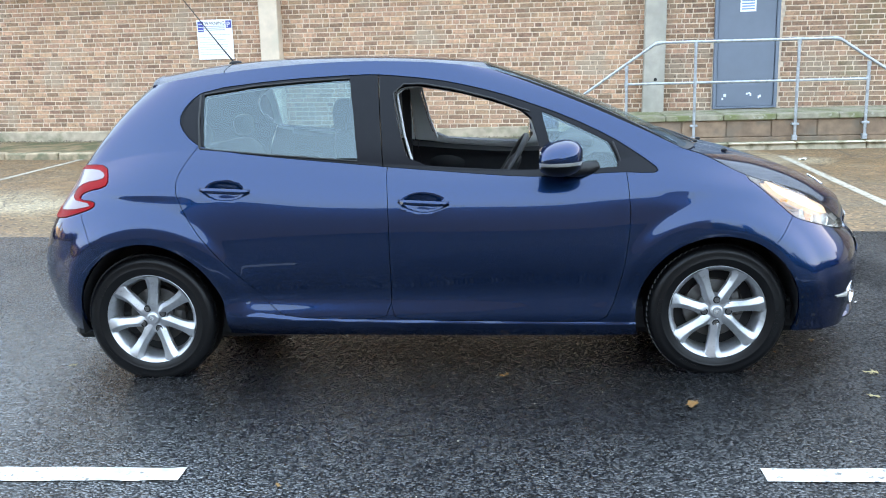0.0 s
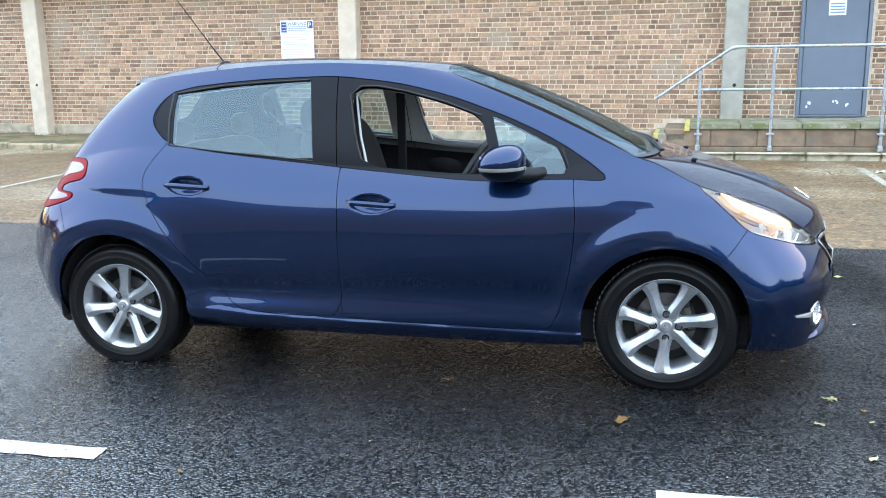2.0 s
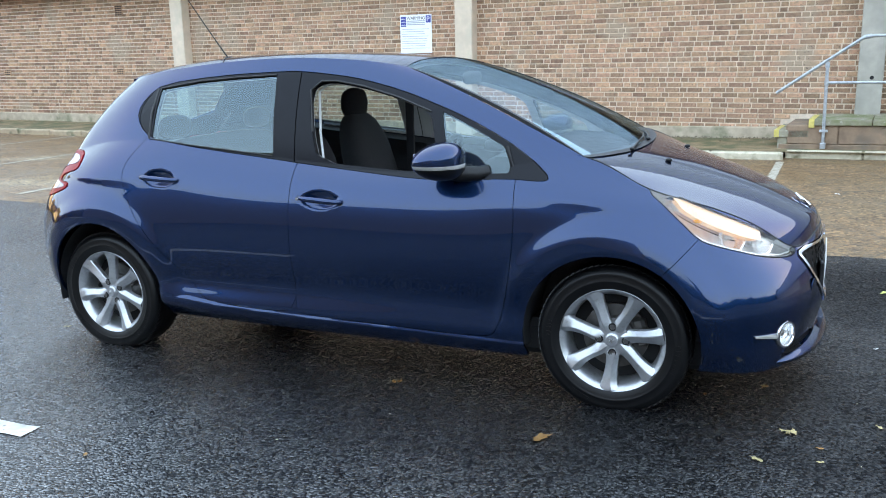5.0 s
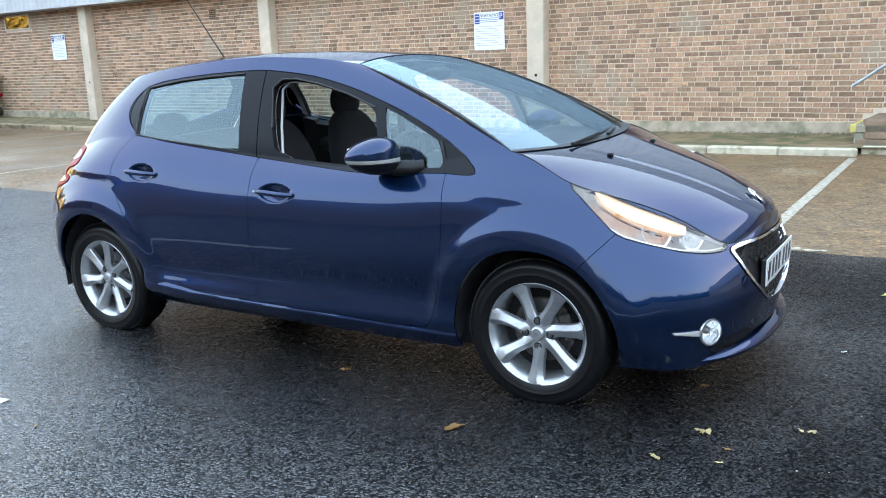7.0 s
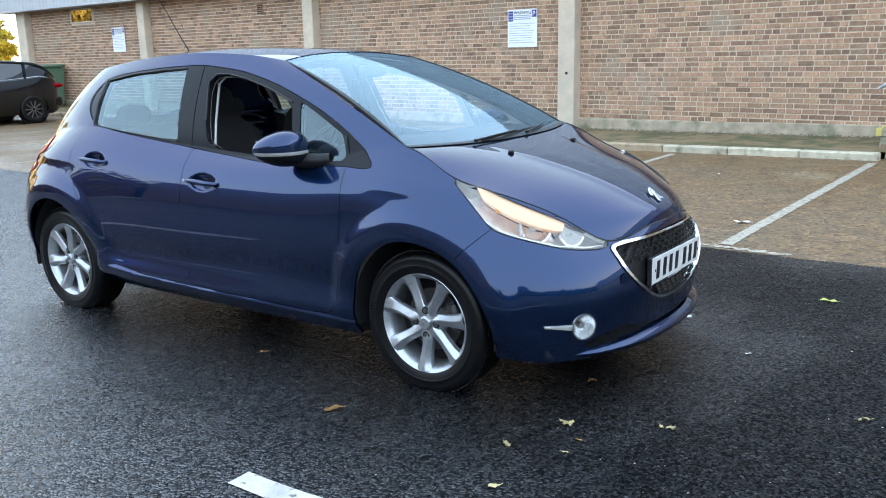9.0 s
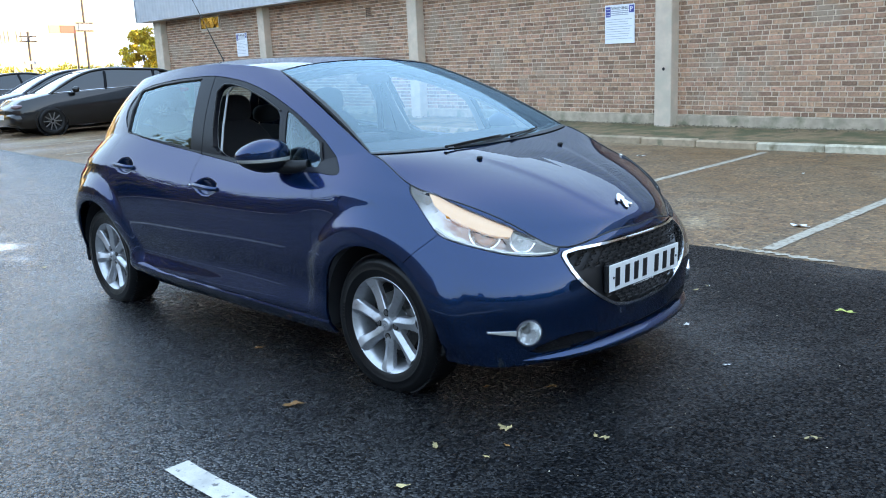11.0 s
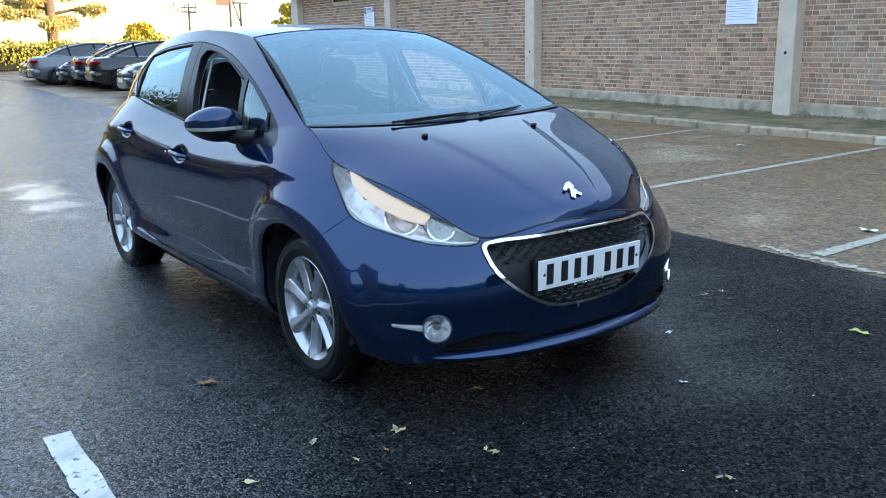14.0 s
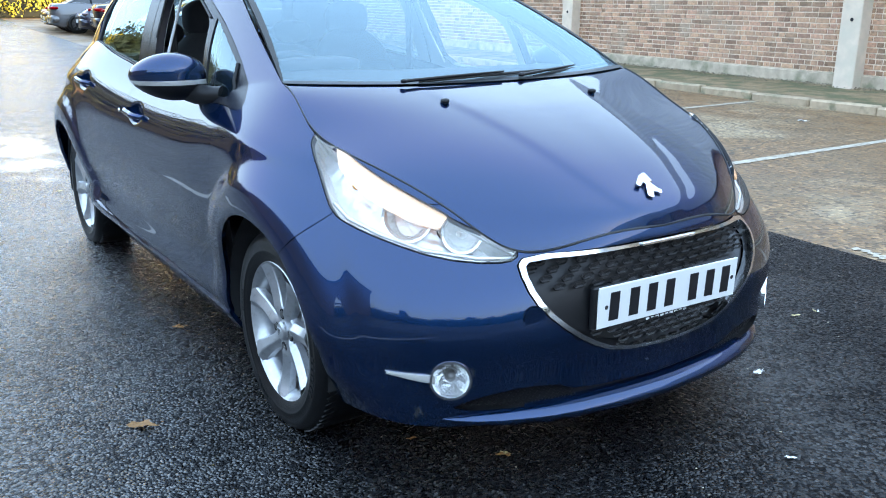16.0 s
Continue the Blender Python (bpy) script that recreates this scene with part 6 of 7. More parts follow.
sw.matrix_local = pose(.366, -.36, .878, 0, -58.4, 0)
bm = ring_bars(bmesh.new(), [(.165 * math.cos(a), .175 * math.sin(a), 0) for a in np.linspace(0, 2 * math.pi, 40, endpoint=False)], .014, 8)
part("steering_rim", bm, DASH, sw, smooth=60)
part("steering_boss", blob(bmesh.new(), (0, 0, -.015), (.075, .075, .03), 2.6, 20, 12), DASH, sw, smooth=60)
for a in (0, 140, 220):
    part("steering_spoke", boxed(.05, .16, -.02, .02, -.02, -.004, bev=.006, m=Matrix.Rotation(radians(a), 4, "Z")), DASH, sw)
part("rear_view_mirror", blob(bmesh.new(), (.40, 0, 1.27), (.02, .11, .032), 3), DASH, car, smooth=60)
part("rear_shelf", boxed(-1.52, -1.12, -.58, .58, .93, .95, bev=.008), DASH, car)
for sgn in (-1, 1):
    part("seat_belt", boxed(-.24, -.19, -.585 if sgn < 0 else .57, -.57 if sgn < 0 else .585, .55, 1.22, bev=.004), CLOTH, car)

# ---- parked cars ----
def parked_car(m, kind, paint, lab, seed=0):
    """A parked car facing +x in its own frame, standing on z = 0."""
    c = empty("parked_car", lab, "car", "parked cars", at=m)
    L = 4.6 if kind == "saloon" else 4.3
    H = 1.44 if kind == "saloon" else 1.46
    # Side lines: (x, hood/waist height, half width); roof as (x, z, half width).
    xs = L / 2 * np.sin(np.linspace(-math.pi / 2, math.pi / 2, 61))
    nose = np.clip((xs / (L / 2)), -1, 1)
    if kind == "saloon":
        waist = np.interp(xs, [-2.3, -2.2, -1.5, -.9, .8, 1.4, 2.0, 2.3], [.80, .97, 1.02, .98, .95, .92, .80, .62])
        roof = [(-1.75, 1.02), (-1.15, 1.28), (-.5, 1.42), (.1, H), (.55, 1.36), (1.35, .94)]
    else:
        waist = np.interp(xs, [-2.15, -2.05, -1.6, -.9, .8, 1.3, 1.85, 2.15], [.78, .98, 1.06, 1.0, .95, .93, .82, .62])
        roof = [(-2.0, 1.06), (-1.75, 1.30), (-1.1, 1.42), (-.2, H), (.35, 1.38), (1.25, .94)]
    half = .885 * (1 - np.abs(nose * .994) ** 14) ** .30 * (1 - .05 * np.abs(nose) ** 3)
    bot = np.interp(xs, [-L / 2, -L / 2 + .3, L / 2 - .3, L / 2], [.32, .20, .18, .24])
    bm = bmesh.new()
    rows = []
    for x, wz, hw, bz in zip(xs, waist, half, bot):
        sec = [(hw * .90, bz), (hw * .97, bz + .08), (hw, bz + (wz - bz) * .45), (hw * .985, bz + (wz - bz) * .78), (hw * .93, wz - .02), (hw * .86, wz), (hw * .4, wz + .025), (0, wz + .03)]
        rows.append([bm.verts.new((x, -y, z)) for y, z in sec] + [bm.verts.new((x, y, z)) for y, z in reversed(sec[:-1])])
    for a, b in zip(rows, rows[1:]):
        for i in range(len(a) - 1):
            bm.faces.new((a[i], b[i], b[i + 1], a[i + 1]))
    bm.faces.new(rows[0])
    bm.faces.new(rows[-1][::-1])
    ax = (-L / 2 + .82, L / 2 - .86)
    wr = .315
    part("car_body", bm, paint, c, smooth=42)
    bm = bmesh.new()
    rp = spline(np.array(roof, float), knots(np.array(roof, float)), 6)
    rows = []
    for x, z in rp:
        wz = np.interp(x, xs, waist)
        hb = np.interp(x, xs, half) * .86
        ht = hb - max(0, z - wz) * .42
        rows.append([bm.verts.new((x, s * y, zz)) for s, y, zz in ((-1, hb, wz - .02), (-1, (hb + ht) / 2 + .012, (wz + z) / 2), (-1, ht, z - .035), (-1, ht * .6, z - .005), (1, 0, z), (1, ht * .6, z - .005), (1, ht, z - .035), (1, (hb + ht) / 2 + .012, (wz + z) / 2), (1, hb, wz - .02))])
    for a, b in zip(rows, rows[1:]):
        for i in range(8):
            bm.faces.new((a[i], b[i], b[i + 1], a[i + 1]))
    part("cabin_glass", bm, CAR_GLASS, c, "dark window glass", smooth=50)
    bm = bmesh.new()
    top = [(x, z) for x, z in rp if z > H - .11]
    rows = []
    for x, z in top:
        wz, hb = np.interp(x, xs, waist), np.interp(x, xs, half) * .86
        ht = hb - max(0, z - wz) * .42
        rows.append([bm.verts.new((x, y, zz + .006)) for y, zz in ((-ht - .006, z - .05), (-ht * .6, z - .003), (0, z + .002), (ht * .6, z - .003), (ht + .006, z - .05))])
    for a, b in zip(rows, rows[1:]):
        for i in range(4):
            bm.faces.new((a[i], b[i], b[i + 1], a[i + 1]))
    part("car_roof", bm, paint, c, smooth=50)
    for s in (-1, 1):
        rim = []
        for x, z in rp:
            wz, hb = np.interp(x, xs, waist), np.interp(x, xs, half) * .86
            rim.append((x, s * (hb - max(0, z - wz) * .42 - .004), z - .028))
        part("roof_pillar", tube(bmesh.new(), rim, .034, 8), paint, c, smooth=60)
        line = [(x, s * (np.interp(x, xs, half) * .875), np.interp(x, xs, waist) + .004) for x in np.linspace(roof[0][0] + .2, roof[-1][0] - .1, 16)]
        part("window_trim", tube(bmesh.new(), line, .010, 6), CHROME, c, "chrome strip under the windows", smooth=60)
    for s in (-1, 1):
        for x0 in (-.95 if kind == "saloon" else -1.25, -.05):
            pts = []
            for k in range(6):
                z = .95 + k * .085
                hb = np.interp(x0, xs, half) * .86
                wz = np.interp(x0, xs, waist)
                pts.append((x0 - k * .015, s * (hb + .012 - max(0, z - wz) * .42 + .012 * math.sin(k / 5 * math.pi)), z))
            part("door_pillar", tube(bmesh.new(), pts, .03, 6), GLOSS_BLACK, c, smooth=60)
        for x0, mat_, nm in ((L / 2 - .20, WHITE_LENS, "headlight"), (-L / 2 + .14, RED, "tail_light")):
            zz = .68 if x0 > 0 else .84
            part(nm, blob(bmesh.new(), (x0, s * .66, zz), (.13 if x0 > 0 else .17, .15, .055), 2.6, 20, 10), mat_, c, smooth=60)
        part("side_mirror", blob(bmesh.new(), (.72, s * .98, 1.0), (.08, .11, .07), 2.5, 16, 10), paint, c, smooth=60)
        for x in ax:
            w = empty("wheel", "dark alloy wheel")
            w.parent = c
            w.matrix_local = pose(x, s * .80, wr, 0, 0, 0 if s < 0 else 180)
            part("tyre", lathe(bmesh.new(), [(.21, -.09), (.26, -.105), (.30, -.09), (wr, -.06), (wr, .06), (.30, .09), (.21, .09)], 36), RUBBER, w, smooth=40)
            part("rim", lathe(bmesh.new(), [(.215, -.088), (.20, -.07), (.19, .0), (.0, .0)], 36), DARK, w, smooth=40)
            for k in range(10):
                part("spoke", boxed(.03, .205, -.085, -.065, -.012, .012, bev=.004, m=Matrix.Rotation(2 * math.pi * k / 10, 4, "Y")), STEEL, w)
            part("arch_shadow_gap", lathe(bmesh.new(), [(.36, -.075), (.365, -.02), (.20, .02)], 36), DARK, w)
    part("number_plate", boxed(L / 2 - .045, L / 2 + .012, -.26, .26, .40, .51, bev=.004), PLATE, c, "white plate with plain bars")
    part("number_plate", boxed(-L / 2 - .012, -L / 2 + .05, -.26, .26, .62, .73, bev=.004), PLATE, c, "pale plate with plain bars")
    part("front_grille", boxed(L / 2 - .09, L / 2 + .004, -.42, .42, .52, .62, bev=.02), BLACK_PLASTIC, c)
    part("rear_bumper", blob(bmesh.new(), (-L / 2 + .22, 0, .47), (.25, .80, .15), 4.5, 36, 14), paint, c, smooth=60)
    part("front_bumper", blob(bmesh.new(), (L / 2 - .24, 0, .40), (.25, .80, .15), 4.5, 36, 14), paint, c, smooth=60)
    return c


CAR_GLASS = shaded("parked_glass", (.008, .011, .014), .04, coat=0.6)
P_BLACK = shaded("black_paint", (.004, .0045, .006), .3, .3, coat=1.0, spec=.2)
P_GREY = shaded("blue_grey_paint", (.022, .028, .040), .32, .6, coat=1.0, spec=.2)
P_NAVY = shaded("navy_paint", (.006, .010, .026), .3, .4, coat=1.0, spec=.2)
P_SILVER = shaded("silver_paint", (.10, .105, .115), .35, .5, coat=1.0)
for u, v, out, kind, paint, lab in (
        (-17.6, 4.98, 1, "hatch", P_BLACK, "black hatchback parked nose to the road, dark wheels"),
        (-19.75, 5.03, 1, "hatch", P_GREY, "blue-grey hatchback parked nose to the road"),
        (-24.0, 5.1, -1, "saloon", P_BLACK, "black saloon parked with its tail to the road"),
        (-26.05, 5.0, -1, "saloon", P_NAVY, "dark navy saloon parked tail to the road"),
        (-28.1, 4.65, 1, "hatch", P_NAVY, "navy hatchback parked nose to the road"),
        (-30.2, 4.15, -1, "saloon", P_SILVER, "silver-grey saloon parked with its tail to the road"),
        (-32.5, 4.2, 1, "saloon", P_BLACK, "black saloon parked nose to the road"),
        (-35.0, 4.2, 1, "hatch", P_GREY, "grey hatchback parked nose to the road")):
    parked_car(FLAT @ pose(u, v, gz(u) + .002, 0, 0, -90 * out), kind, paint, lab, int(abs(u)))
parked_car(pose(-37, 16.6, gz(-38) + .06, 0, 0, 75), "hatch", P_GREY, "grey estate car parked beyond the building's end", 3)


# ---- hedge, trees, posts ----
LEAF_YELLOW = shaded("autumn_leaf", (.50, .36, .03), .7, per="island", spread=.45)
LEAF_GREEN = shaded("hedge_leaf", (.32, .29, .03), .7, per="island", spread=.45)
LEAF_PINE = shaded("pine_needle", (.42, .33, .10), .8, per="island", spread=.4)
BARK = shaded("bark", (.16, .11, .07), .9, grain=.35, scale=12, bump=.6, bump_scale=20, bump_dist=.02)
LEAF_DARK = shaded("dark_leaf", (.03, .042, .018), .7, per="island", spread=.4)


def leaf_cloud(rg, centres, count, size, flat=1.0):
    """Many small leaf quads scattered in clumps round the centres (x, y, z, radius)."""
    vs, fs = [], []
    tot = sum(c[3] ** 2 for c in centres)
    for cx, cy, cz, r in centres:
        for _ in range(int(count * r * r / tot)):
            d = Vector((rg.gauss(0, 1), rg.gauss(0, 1), rg.gauss(0, 1) * flat)).normalized() * r * rg.uniform(.35, 1.05)
            p = Vector((cx, cy, cz)) + Vector((d.x, d.y, d.z * .75))
            q = Euler((rg.uniform(0, 6.3), rg.uniform(0, 6.3), rg.uniform(0, 6.3))).to_matrix()
            s = size * rg.uniform(.6, 1.3)
            o = len(vs)
            for a, b in ((-1, 0), (0, -.55), (1, 0), (0, .55)):
                vs.append(p + q @ Vector((a * s, b * s, .12 * s * (abs(a) - .5))))
            fs.append((o, o + 1, o + 2, o + 3))
    return vs, fs


def tree(m, height, spread, leaf, lab, seed, count=5000, size=.16, trunk_part=.35, pine=False):
    rg = random.Random(seed)
    t = empty("tree", lab, "tree", at=m)
    bm = bmesh.new()
    pts = [(0, 0, -.1), (.08, .03, height * .3), (.0, -.05, height * .6), (.05, 0, height * .93)]
    tube(bm, pts, [height * .028, height * .021, height * .013, height * .004], 10)
    centres = []
    boughs, clumps = (30, 6) if pine else (14, 3)
    for k in range(boughs):
        f = trunk_part + (1 - trunk_part) * (k + .5) / boughs
        a = k * 2.4 + rg.uniform(-.4, .4)
        reach = spread * (1 - .75 * ((f - trunk_part) / (1 - trunk_part)) ** 1.3) * rg.uniform(.6, 1.0)
        z0 = height * (f - .06)
        e = (reach * math.cos(a), reach * math.sin(a), z0 + reach * (.12 if pine else .45))
        tube(bm, [(0, 0, z0), (e[0] * .5, e[1] * .5, (z0 + e[2]) / 2 + .1), e], [height * .009, height * .006, height * .002], 6)
        for j in range(clumps):
            g = .55 + .25 * j if clumps == 3 else .32 + .14 * j
            centres.append((e[0] * g + rg.gauss(0, .2), e[1] * g + rg.gauss(0, .2), z0 + (e[2] - z0) * g + rg.gauss(0, .15), spread * (rg.uniform(.07, .16) if pine else rg.uniform(.16, .30))))
    centres.append((0, 0, height * .95, spread * .25))
    part("trunk", bm, BARK, t, smooth=60)
    vs, fs = leaf_cloud(rg, centres, count, size, .6 if pine else 1.0)
    tagged(solid("crown", vs, fs, leaf, t), kind="stuff")
    return t


tree(pose(-57, 10.9, .75), 13.5, 4.6, LEAF_PINE, "tall pine lit warm by the low sun", 3, 40000, .10, .22, True)
tree(pose(-66, 3, .8), 11, 5, LEAF_YELLOW, "broad autumn tree with yellow leaves", 5, 8000, .2)
tree(pose(-48.3, 23.8, .7), 3.5, 1.5, LEAF_YELLOW, "small yellow autumn tree beyond the hedge", 7, 4000, .12)
tree(pose(-45.5, 25.5, .7), 4.6, 1.7, LEAF_YELLOW, "small yellow autumn tree beside the building", 8, 4000, .12)
tree(pose(-57, 16.5, .75), 2.7, 1.6, LEAF_YELLOW, "low golden bush behind the hedge", 9, 2500, .12)
tree(pose(-58, -3, .75), 6, 3.4, LEAF_YELLOW, "golden tree behind the car park", 10, 6000, .18)
tree(pose(-60, -14, .75), 8, 4.2, LEAF_YELLOW, "golden tree behind the car park", 11, 6000, .18)


DEEP_LEAF = shaded("deep_foliage", (.010, .013, .007), .9, grain=.4, scale=2)


def hedge(m, ln, h, w, leaf, lab, seed, n, size=.10):
    rg = random.Random(seed)
    cs = []
    k = 0.0
    while k < ln:
        cs.append((k, rg.gauss(0, .1), h * rg.uniform(.36, .46), h * .55))
        cs.append((k + .2, rg.gauss(0, .2), h * rg.uniform(.66, .80), h * .34))
        k += h * .42
    vs, fs = leaf_cloud(rg, cs, n, size)
    t = empty("hedge" if h < 3 else "tree_belt", lab, "hedge" if h < 3 else "trees", at=m)
    tagged(solid("foliage", vs, fs, leaf, t), kind="stuff")
    part("stem_mass", boxed(0, ln, -w * .3, w * .3, 0, h * .72, bev=.1), DEEP_LEAF, t, "dark inner stems")


hedge(pose(-54.5, -16, .72, 0, 0, 84), 40, 1.85, 1.4, LEAF_GREEN, "clipped yellow-green hedge along the car park", 21, 26000)

POST = shaded("dark_post", (.03, .03, .035), .6)
for x, y, h, nm in ((-49, 20.48, 7.5, 0), (-52.06, 18.23, 3.9, 1)):
    p = empty("utility_pole", "dark pole with small boxes beyond the hedge", "pole", at=pose(x, y, .7, -1.2, 0, 0))
    part("pole", tube(bmesh.new(), [(0, 0, 0), (0, 0, h)], [.075, .05], 10), POST, p, smooth=60)
    for z in (h * .50, h * .56) if nm == 0 else (h * .86, h * .93):
        part("crossbar", boxed(-.06, .06, -.5, .5, z - .04, z + .04), POST, p)
    part("pole_box", boxed(-.10, .10, -.38, .30, h * .505, h * .555, bev=.02), shaded("box_grey", (.45, .45, .45), .6) if nm == 0 else bpy.data.materials["box_grey"], p)
sg = empty("road_sign", "red and cream board on a dark post", "sign", at=pose(-46.5, 18.76, .68, -1.2, 0, 0))
part("pole", tube(bmesh.new(), [(0, 0, 0), (0, 0, 3.92)], .06, 10), POST, sg, smooth=60)
part("red_board", boxed(-.04, .04, -.85, .06, 3.5, 3.92, bev=.01), shaded("board_red", (.34, .02, .012), .5), sg)
part("cream_board", boxed(-.035, .035, -1.45, -.85, 3.5, 3.92, bev=.01), shaded("board_cream", (.55, .36, .14), .5), sg)

# Large pale hall beyond the hedge, in full sun.
HALL = shaded("cream_sheeting", (.47, .41, .26), .7, grain=.05, scale=.5)
hall = empty("warehouse", "huge cream warehouse in full sun beyond the hedge", "building", at=pose(-103, 24, 0, 0, 0, 0))
part("warehouse_wall", boxed(-8, 8, -18, 20, -1, 11.5, bev=.05), HALL, hall)
part("warehouse_roof", boxed(-8.5, 8.4, -18.4, 20.4, 11.5, 11.9, bev=.05), METAL_SHEET, hall)
lg = empty("wall_sign", "grey logo and word as plain bars on the warehouse", "sign", at=pose(-94.95, 0, 0, 0, 0, 0))
for y0, y1, z0, z1 in ((31.6, 31.8, 6.1, 6.6), (31.9, 32.15, 6.1, 7.1), (32.3, 32.5, 6.1, 7.3), (32.7, 33.35, 6.15, 7.25), (33.55, 33.8, 6.15, 7.25), (34.0, 34.65, 6.15, 7.25), (34.85, 35.6, 6.15, 7.25)):
    part("sign_bar", boxed(-.04, .05, y0, y1, z0, z1), SIGN_GREY, lg)

# Opposite side of the road: mirrored in the paint and the glass.
SHED = shaded("shed_sheeting", (.05, .055, .065), .6, grain=.15, scale=2)
opp = empty("industrial_shed", "long grey steel shed across the road", "building", at=pose(-10, -24, 0, 0, 0, 3))
part("shed_wall", boxed(-15, 15, -5, 5, -.5, 7.4), SHED, opp)
bm = prism(bmesh.new(), [(-5.4, 7.3), (5.4, 7.3), (0, 9.2)], -15.4, 15.4)
bmesh.ops.transform(bm, matrix=Matrix.Rotation(radians(90), 4, "Z"), verts=bm.verts[:])
part("shed_roof", bm, shaded("roof_sheet", (.07, .07, .075), .7, grain=.2), opp)
for k in range(6):
    part("wall_rail", boxed(-15, 15, 5.0, 5.08, .9 + 1.1 * k, 1.05 + 1.1 * k), SHED, opp)
hedge(pose(-52, -13, .6, 0, 0, -40), 40, 9.5, 3, LEAF_DARK, "dark autumn tree belt beyond the road", 22, 9000, .30)
hedge(pose(-62, -18, .8, 0, 0, 90), 21, 8.5, 3, LEAF_DARK, "dark tree belt behind the car park", 25, 7000, .34)
hedge(pose(-24, -31, 0, 0, 0, 8), 30, 8.0, 3, LEAF_DARK, "dark tree belt beyond the road", 23, 8000, .34)
hedge(pose(4, -26, 0, 0, 0, 6), 26, 4.4, 3, LEAF_DARK, "dark tree belt beyond the road", 26, 6000, .26)
hedge(pose(30, -22, 0, 0, 0, 60), 40, 5.0, 3, LEAF_DARK, "dark tree belt beside the road", 24, 9000, .34)
for k, (x, y, h) in enumerate(((-33, -9, 5.5), (-29, -14, 6.5), (-50, -3, 6.5), (17, -25, 6.5), (36, -14, 6), (42, 8, 8))):
    tree(pose(x, y, 0), h, h * .36, LEAF_PINE if x < -40 else LEAF_DARK, "golden autumn tree across the road" if x < -40 else "dark broad-leaved tree across the road", 40 + k, 2500, .26)

# ---- fallen leaves and litter ----
LEAF_BROWN = shaded("fallen_leaf", (.30, .13, .035), .6, per="object", spread=.35, grain=.2, scale=60)
LEAF_PALE = shaded("pale_fallen_leaf", (.42, .32, .15), .6, per="object", spread=.3, grain=.2, scale=60)
LEAF_LIME = shaded("lime_fallen_leaf", (.40, .42, .10), .6)
PAPER = shaded("paper_scrap", (.72, .72, .70), .7, grain=.1)


def fallen_leaf(x, y, size, mat_, rz, lab, seed, z=.009):
    """A curled lobed leaf lying on the ground."""
    rg = random.Random(seed)
    bm = bmesh.new()
    n = 22
    mid = bm.verts.new((0, 0, .004))
    ring = []
    for k in range(n):
        a = 2 * math.pi * k / n
        r = size * (.62 + .38 * abs(math.cos(a)) ** .7) * (1 + .22 * math.cos(5 * a + seed)) * rg.uniform(.85, 1.1)
        ring.append(bm.verts.new((r * math.cos(a), .62 * r * math.sin(a), .002 + .010 * abs(math.sin(a * 1.5 + seed)) * size / .04)))
    for k in range(n):
        bm.faces.new((mid, ring[k], ring[(k + 1) % n]))
    tube(bm, [(size * .8, 0, .004), (size * 1.4, .004, .006)], .0012, 5)
    ob = part("fallen_leaf", bm, mat_, smooth=40)
    ob.matrix_world = pose(x, y, BASE + z, 0, 0, rz)
    return tagged(ob, lab, "leaf", "fallen leaves")


SPOTS = (
    (2.38, 1.29, 'L', 0.05), (1.94, -1.36, 'P', 0.028), (1.85, 0.67, 'W', 0.03), (1.59, 1.38, 'P', 0.015),
    (2.02, -1.03, 'P', 0.014), (1.81, -0.38, 'B', 0.022), (2.26, -0.66, 'P', 0.02), (1.19, -2.09, 'B', 0.03),
    (-2.68, -0.68, 'P', 0.02), (1.58, 1.27, 'P', 0.02), (1.6, 1.39, 'W', 0.012), (2.82, -0.23, 'P', 0.016),
    (1.81, -0.37, 'P', 0.018), (1.59, -0.54, 'B', 0.016), (0.32, -0.82, 'B', 0.02), (1.9, -0.81, 'P', 0.025),
    (-1.75, -0.65, 'P', 0.02), (0.34, -0.81, 'B', 0.022), (2.22, -0.67, 'P', 0.018), (2.02, -0.92, 'B', 0.014),
    (2.26, 0.26, 'W', 0.016), (2.8, -0.25, 'P', 0.016), (-0.43, -1.83, 'B', 0.018), (2.82, -0.23, 'P', 0.018),
    (1.08, -1.16, 'B', 0.05), (1.93, -0.81, 'P', 0.026), (1.82, -1.08, 'P', 0.026), (-2.66, -0.69, 'P', 0.02),
    (2.25, -0.66, 'P', 0.02), (1.91, -0.82, 'P', 0.02))
for k, (x, y, c, s) in enumerate(SPOTS):
    mat_, lab = {"B": (LEAF_BROWN, "curled brown autumn leaf on wet tarmac"), "P": (LEAF_PALE, "pale yellow fallen leaf on wet tarmac"), "L": (LEAF_LIME, "yellow-green fallen leaf on the tarmac"), "W": (PAPER, "small white paper scrap on the tarmac")}[c]
    fallen_leaf(x, y, s * .8, mat_, 47 * k, lab, k + 1)
for k, (x, y, s) in enumerate(((1.34, 3.30, .06), (-2.2, 6.9, .05), (4.05, 6.6, .09), (.3, 6.0, .03), (2.2, 5.0, .03))):
    fallen_leaf(x, y, s, PAPER, 31 * k, "crumpled white litter on the car park", 60 + k, z=.002)
rl = random.Random(77)
vs, fs = [], []
for k in range(900):
    x, y = rl.uniform(-7, 6), rl.uniform(-3.5, 2.2)
    s = rl.uniform(.0015, .005)
    o = len(vs)
    vs += [(x - s, y, BASE + .0085), (x, y - s * .7, BASE + .009), (x + s, y + s * .2, BASE + .0095), (x, y + s * .8, BASE + .009 + s * .6)]
    fs.append((o, o + 1, o + 2, o + 3))
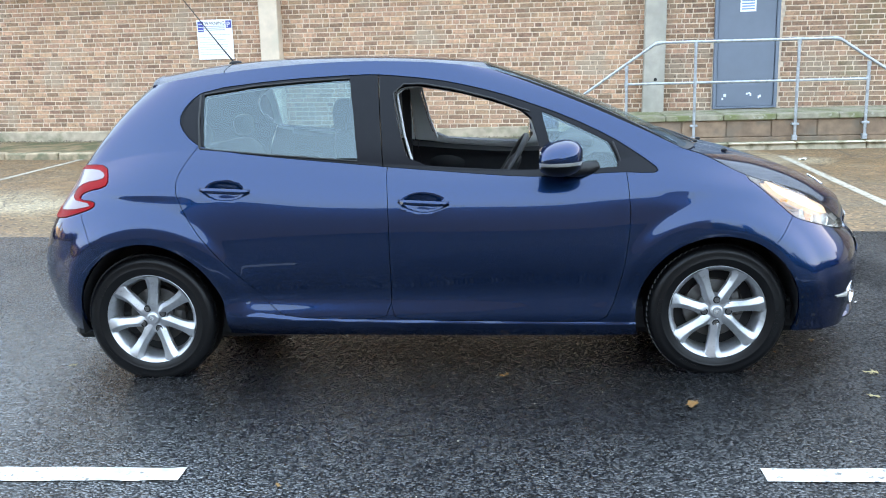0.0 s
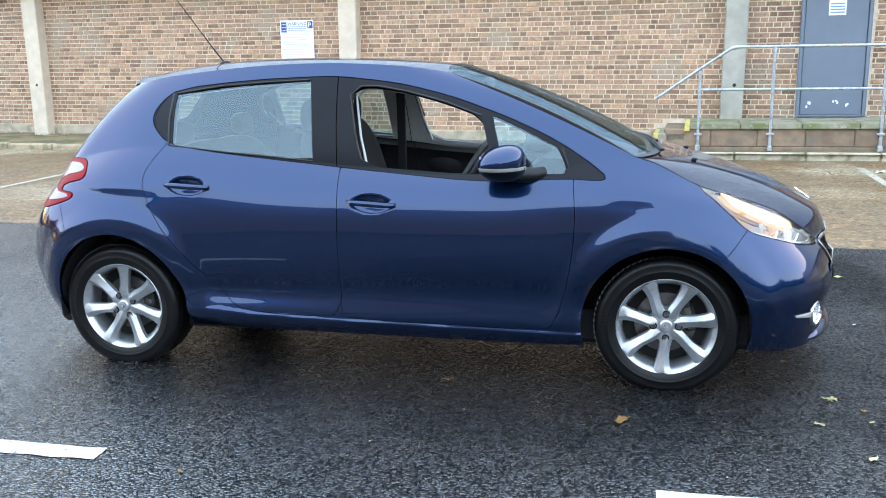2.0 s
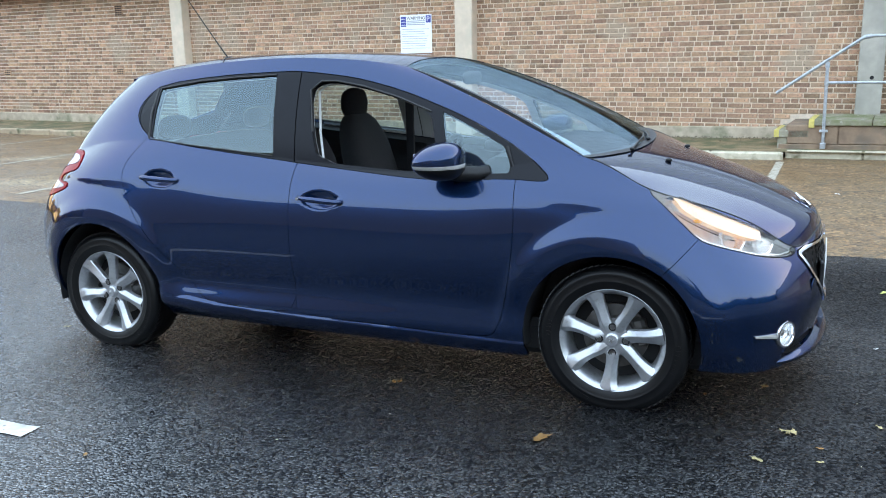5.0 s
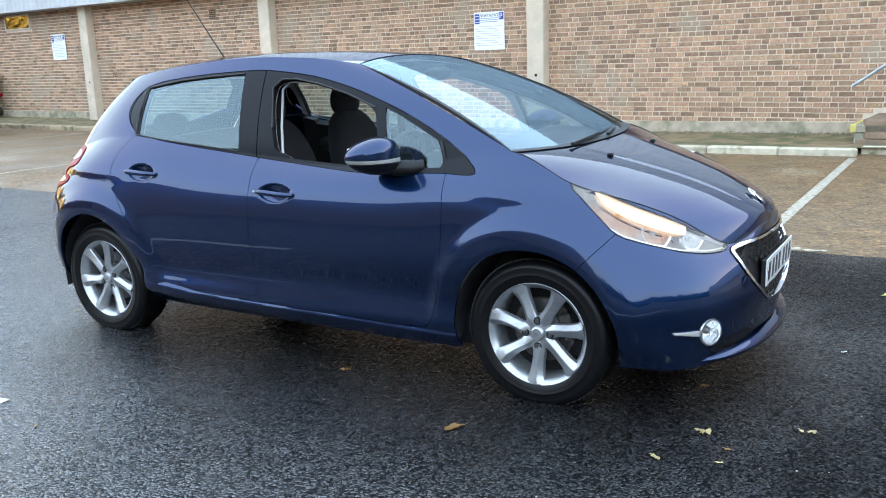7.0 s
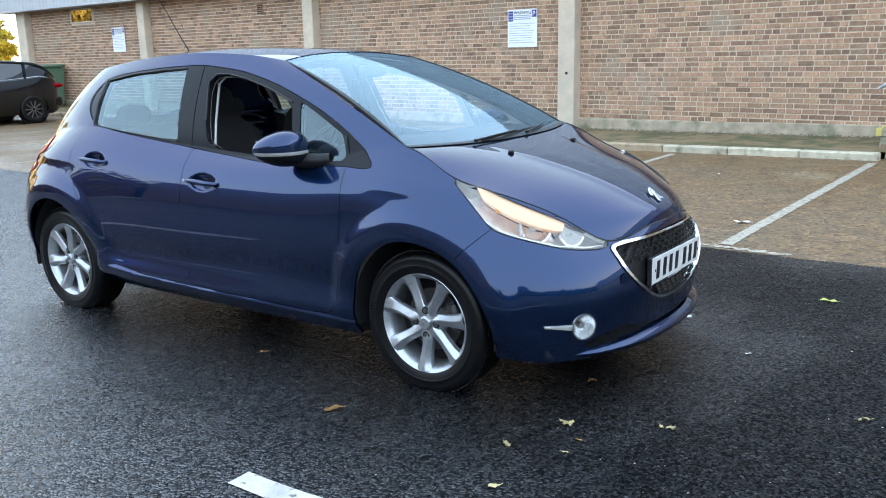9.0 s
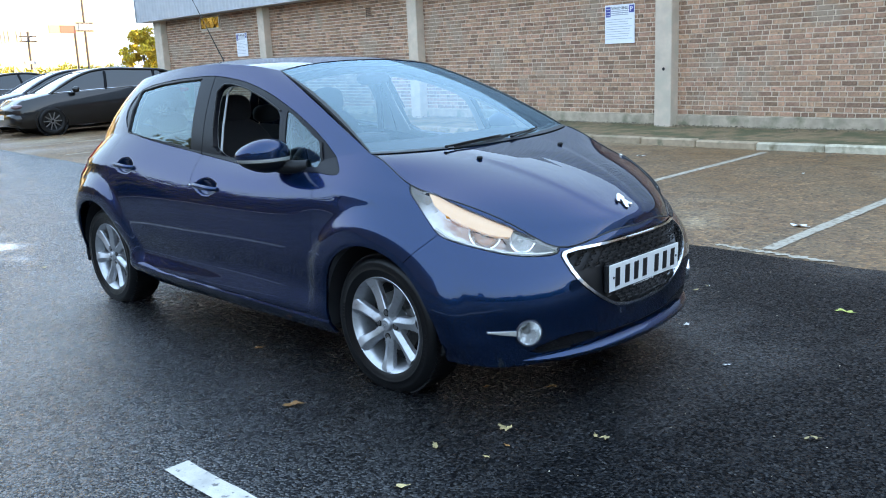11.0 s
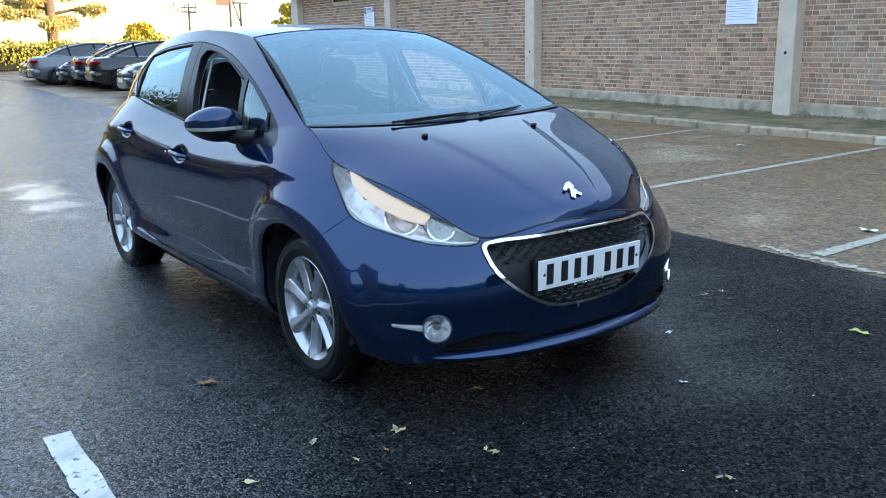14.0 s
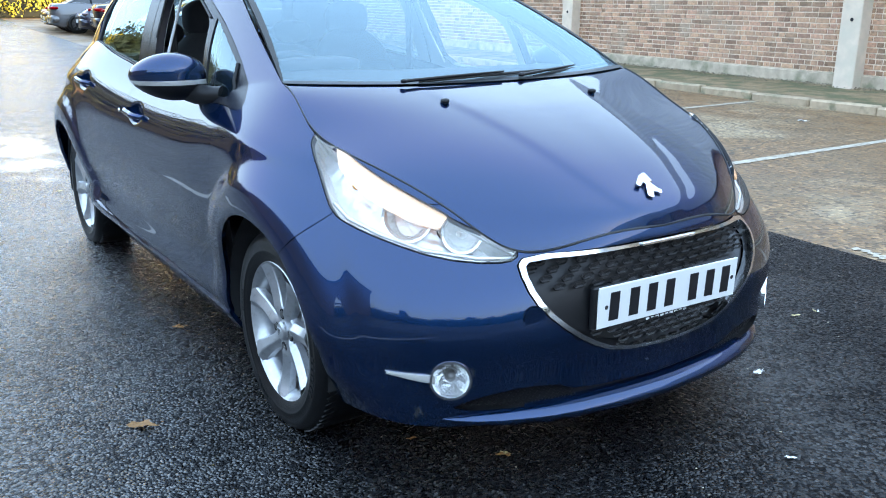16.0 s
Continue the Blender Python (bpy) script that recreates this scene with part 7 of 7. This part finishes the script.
tagged(solid("grit", vs, fs, shaded("grit_bits", (.35, .30, .22), .8, per="island", spread=.5)), "fine pale grit and leaf crumbs on tarmac", "grit", kind="stuff")
vs, fs = [], []
for k in range(2600):
    u = rl.uniform(1.0, 6.0)
    v = 8.06 - abs(rl.gauss(0, .16))
    h = rl.uniform(.015, .055) * math.exp(-(8.06 - v) * 3)
    a, s = rl.uniform(0, 6.3), rl.uniform(.006, .016)
    o = len(vs)
    vs += [(u - s * math.cos(a), v - s * math.sin(a), .003), (u + s * math.cos(a), v + s * math.sin(a), .003), (u + rl.gauss(0, .008), v + rl.gauss(0, .008), .003 + h)]
    fs.append((o, o + 1, o + 2))
tagged(placed(solid("moss", vs, fs, shaded("moss_green", (.22, .20, .05), .9, per="island", spread=.5))), "moss and weeds along the kerb's foot", "moss", kind="stuff")


# ---- bricks of the long wall ----
BH, BW, J, BD = .0585, .2085, .0165, .009
HW = .096


def brick_mesh(w):
    b = .003
    vs = []
    for x, z in ((-w / 2, -BH / 2), (w / 2, -BH / 2), (w / 2, BH / 2), (-w / 2, BH / 2)):
        vs.append((x, 0.004, z))
    for x, z in ((-w / 2, -BH / 2), (w / 2, -BH / 2), (w / 2, BH / 2), (-w / 2, BH / 2)):
        vs.append((x, -BD + b, z))
    for x, z in ((-w / 2 + b, -BH / 2 + b), (w / 2 - b, -BH / 2 + b), (w / 2 - b, BH / 2 - b), (-w / 2 + b, BH / 2 - b)):
        vs.append((x, -BD, z))
    fs = [(8, 9, 10, 11)]
    for o in (0, 4):
        for k in range(4):
            fs.append((o + k, o + (k + 1) % 4, o + 4 + (k + 1) % 4, o + 4 + k))
    return vs, fs


kinds = {}
for nm, w in (("s", BW), ("h", HW)):
    vs, fs = brick_mesh(w)
    me = bpy.data.meshes.new("brick")
    me.from_pydata(vs, [], fs)
    me.materials.append(BRICK)
    kinds[nm] = (me, vs, fs)
rb = random.Random(11)
holes = [(-20.82, -19.54, 2.42, 2.86), (2.80, 3.80, .3, 2.66)]
many_v, many_f, dim_v, dim_f, singles = [], [], [], [], 0
for row in range(40):
    z = .15 + BH / 2 + row * (BH + J)
    if z > 2.9:
        break
    kind_row = row % 4
    u, i = -23.98 + rb.uniform(0, .1) + (0.11 if row % 2 else 0), 0
    while u < 13.9:
        head = (i % 2 == 1) if kind_row in (1, 3) else rb.random() < .42
        if kind_row == 3 and rb.random() < .3:
            head = True
        w = HW if head else BW
        c = u + w / 2
        u += w + J
        i += 1
        if c > .84 and c < 6.2 and z < .5:
            continue
        cut_by = [(a, b) for a, b, p, q2 in holes if p - BH / 2 < z < q2 + BH / 2 and a - w / 2 < c < b + w / 2]
        if cut_by:
            a, b = cut_by[0]
            x0, x1 = (c - w / 2, a - .004) if c < (a + b) / 2 else (b + .004, c + w / 2)
            if x1 - x0 > .03:
                vs, fs = brick_mesh(x1 - x0)
                to_v, to_f = (dim_v, dim_f) if c > 1.905 else (many_v, many_f)
                o = len(to_v)
                to_v += [((x0 + x1) / 2 + x, 9.615 + yy, z + zz) for x, yy, zz in vs]
                to_f += [tuple(o + q2 for q2 in f) for f in fs]
            continue
        me, vs, fs = kinds["h" if head else "s"]
        y = 9.615 + rb.uniform(-.003, .003)
        if -1.75 < c < 1.2 and .2 < z < 1.12 and singles < 300:
            ob = new("brick", me)
            ob.parent = wall
            ob.location = (c, y, z)
            ob.rotation_euler = (rb.uniform(-.01, .01), rb.uniform(-.006, .006), rb.uniform(-.008, .008))
            singles += 1
        else:
            to_v, to_f = (dim_v, dim_f) if c > 1.905 else (many_v, many_f)
            o, tw = len(to_v), rb.uniform(-.008, .008)
            to_v += [(c + x, y + yy + x * tw, z + zz) for x, yy, zz in vs]
            to_f += [tuple(o + q2 for q2 in f) for f in fs]
rest = solid("brickwork", many_v, many_f, BRICK_MANY, wall, "brown bricks in mixed bond")
tagged(rest, kind="stuff")
tagged(solid("brickwork", dim_v, dim_f, BRICK_DIM, wall, "brown bricks round the door, shade put into their colour"), kind="stuff")
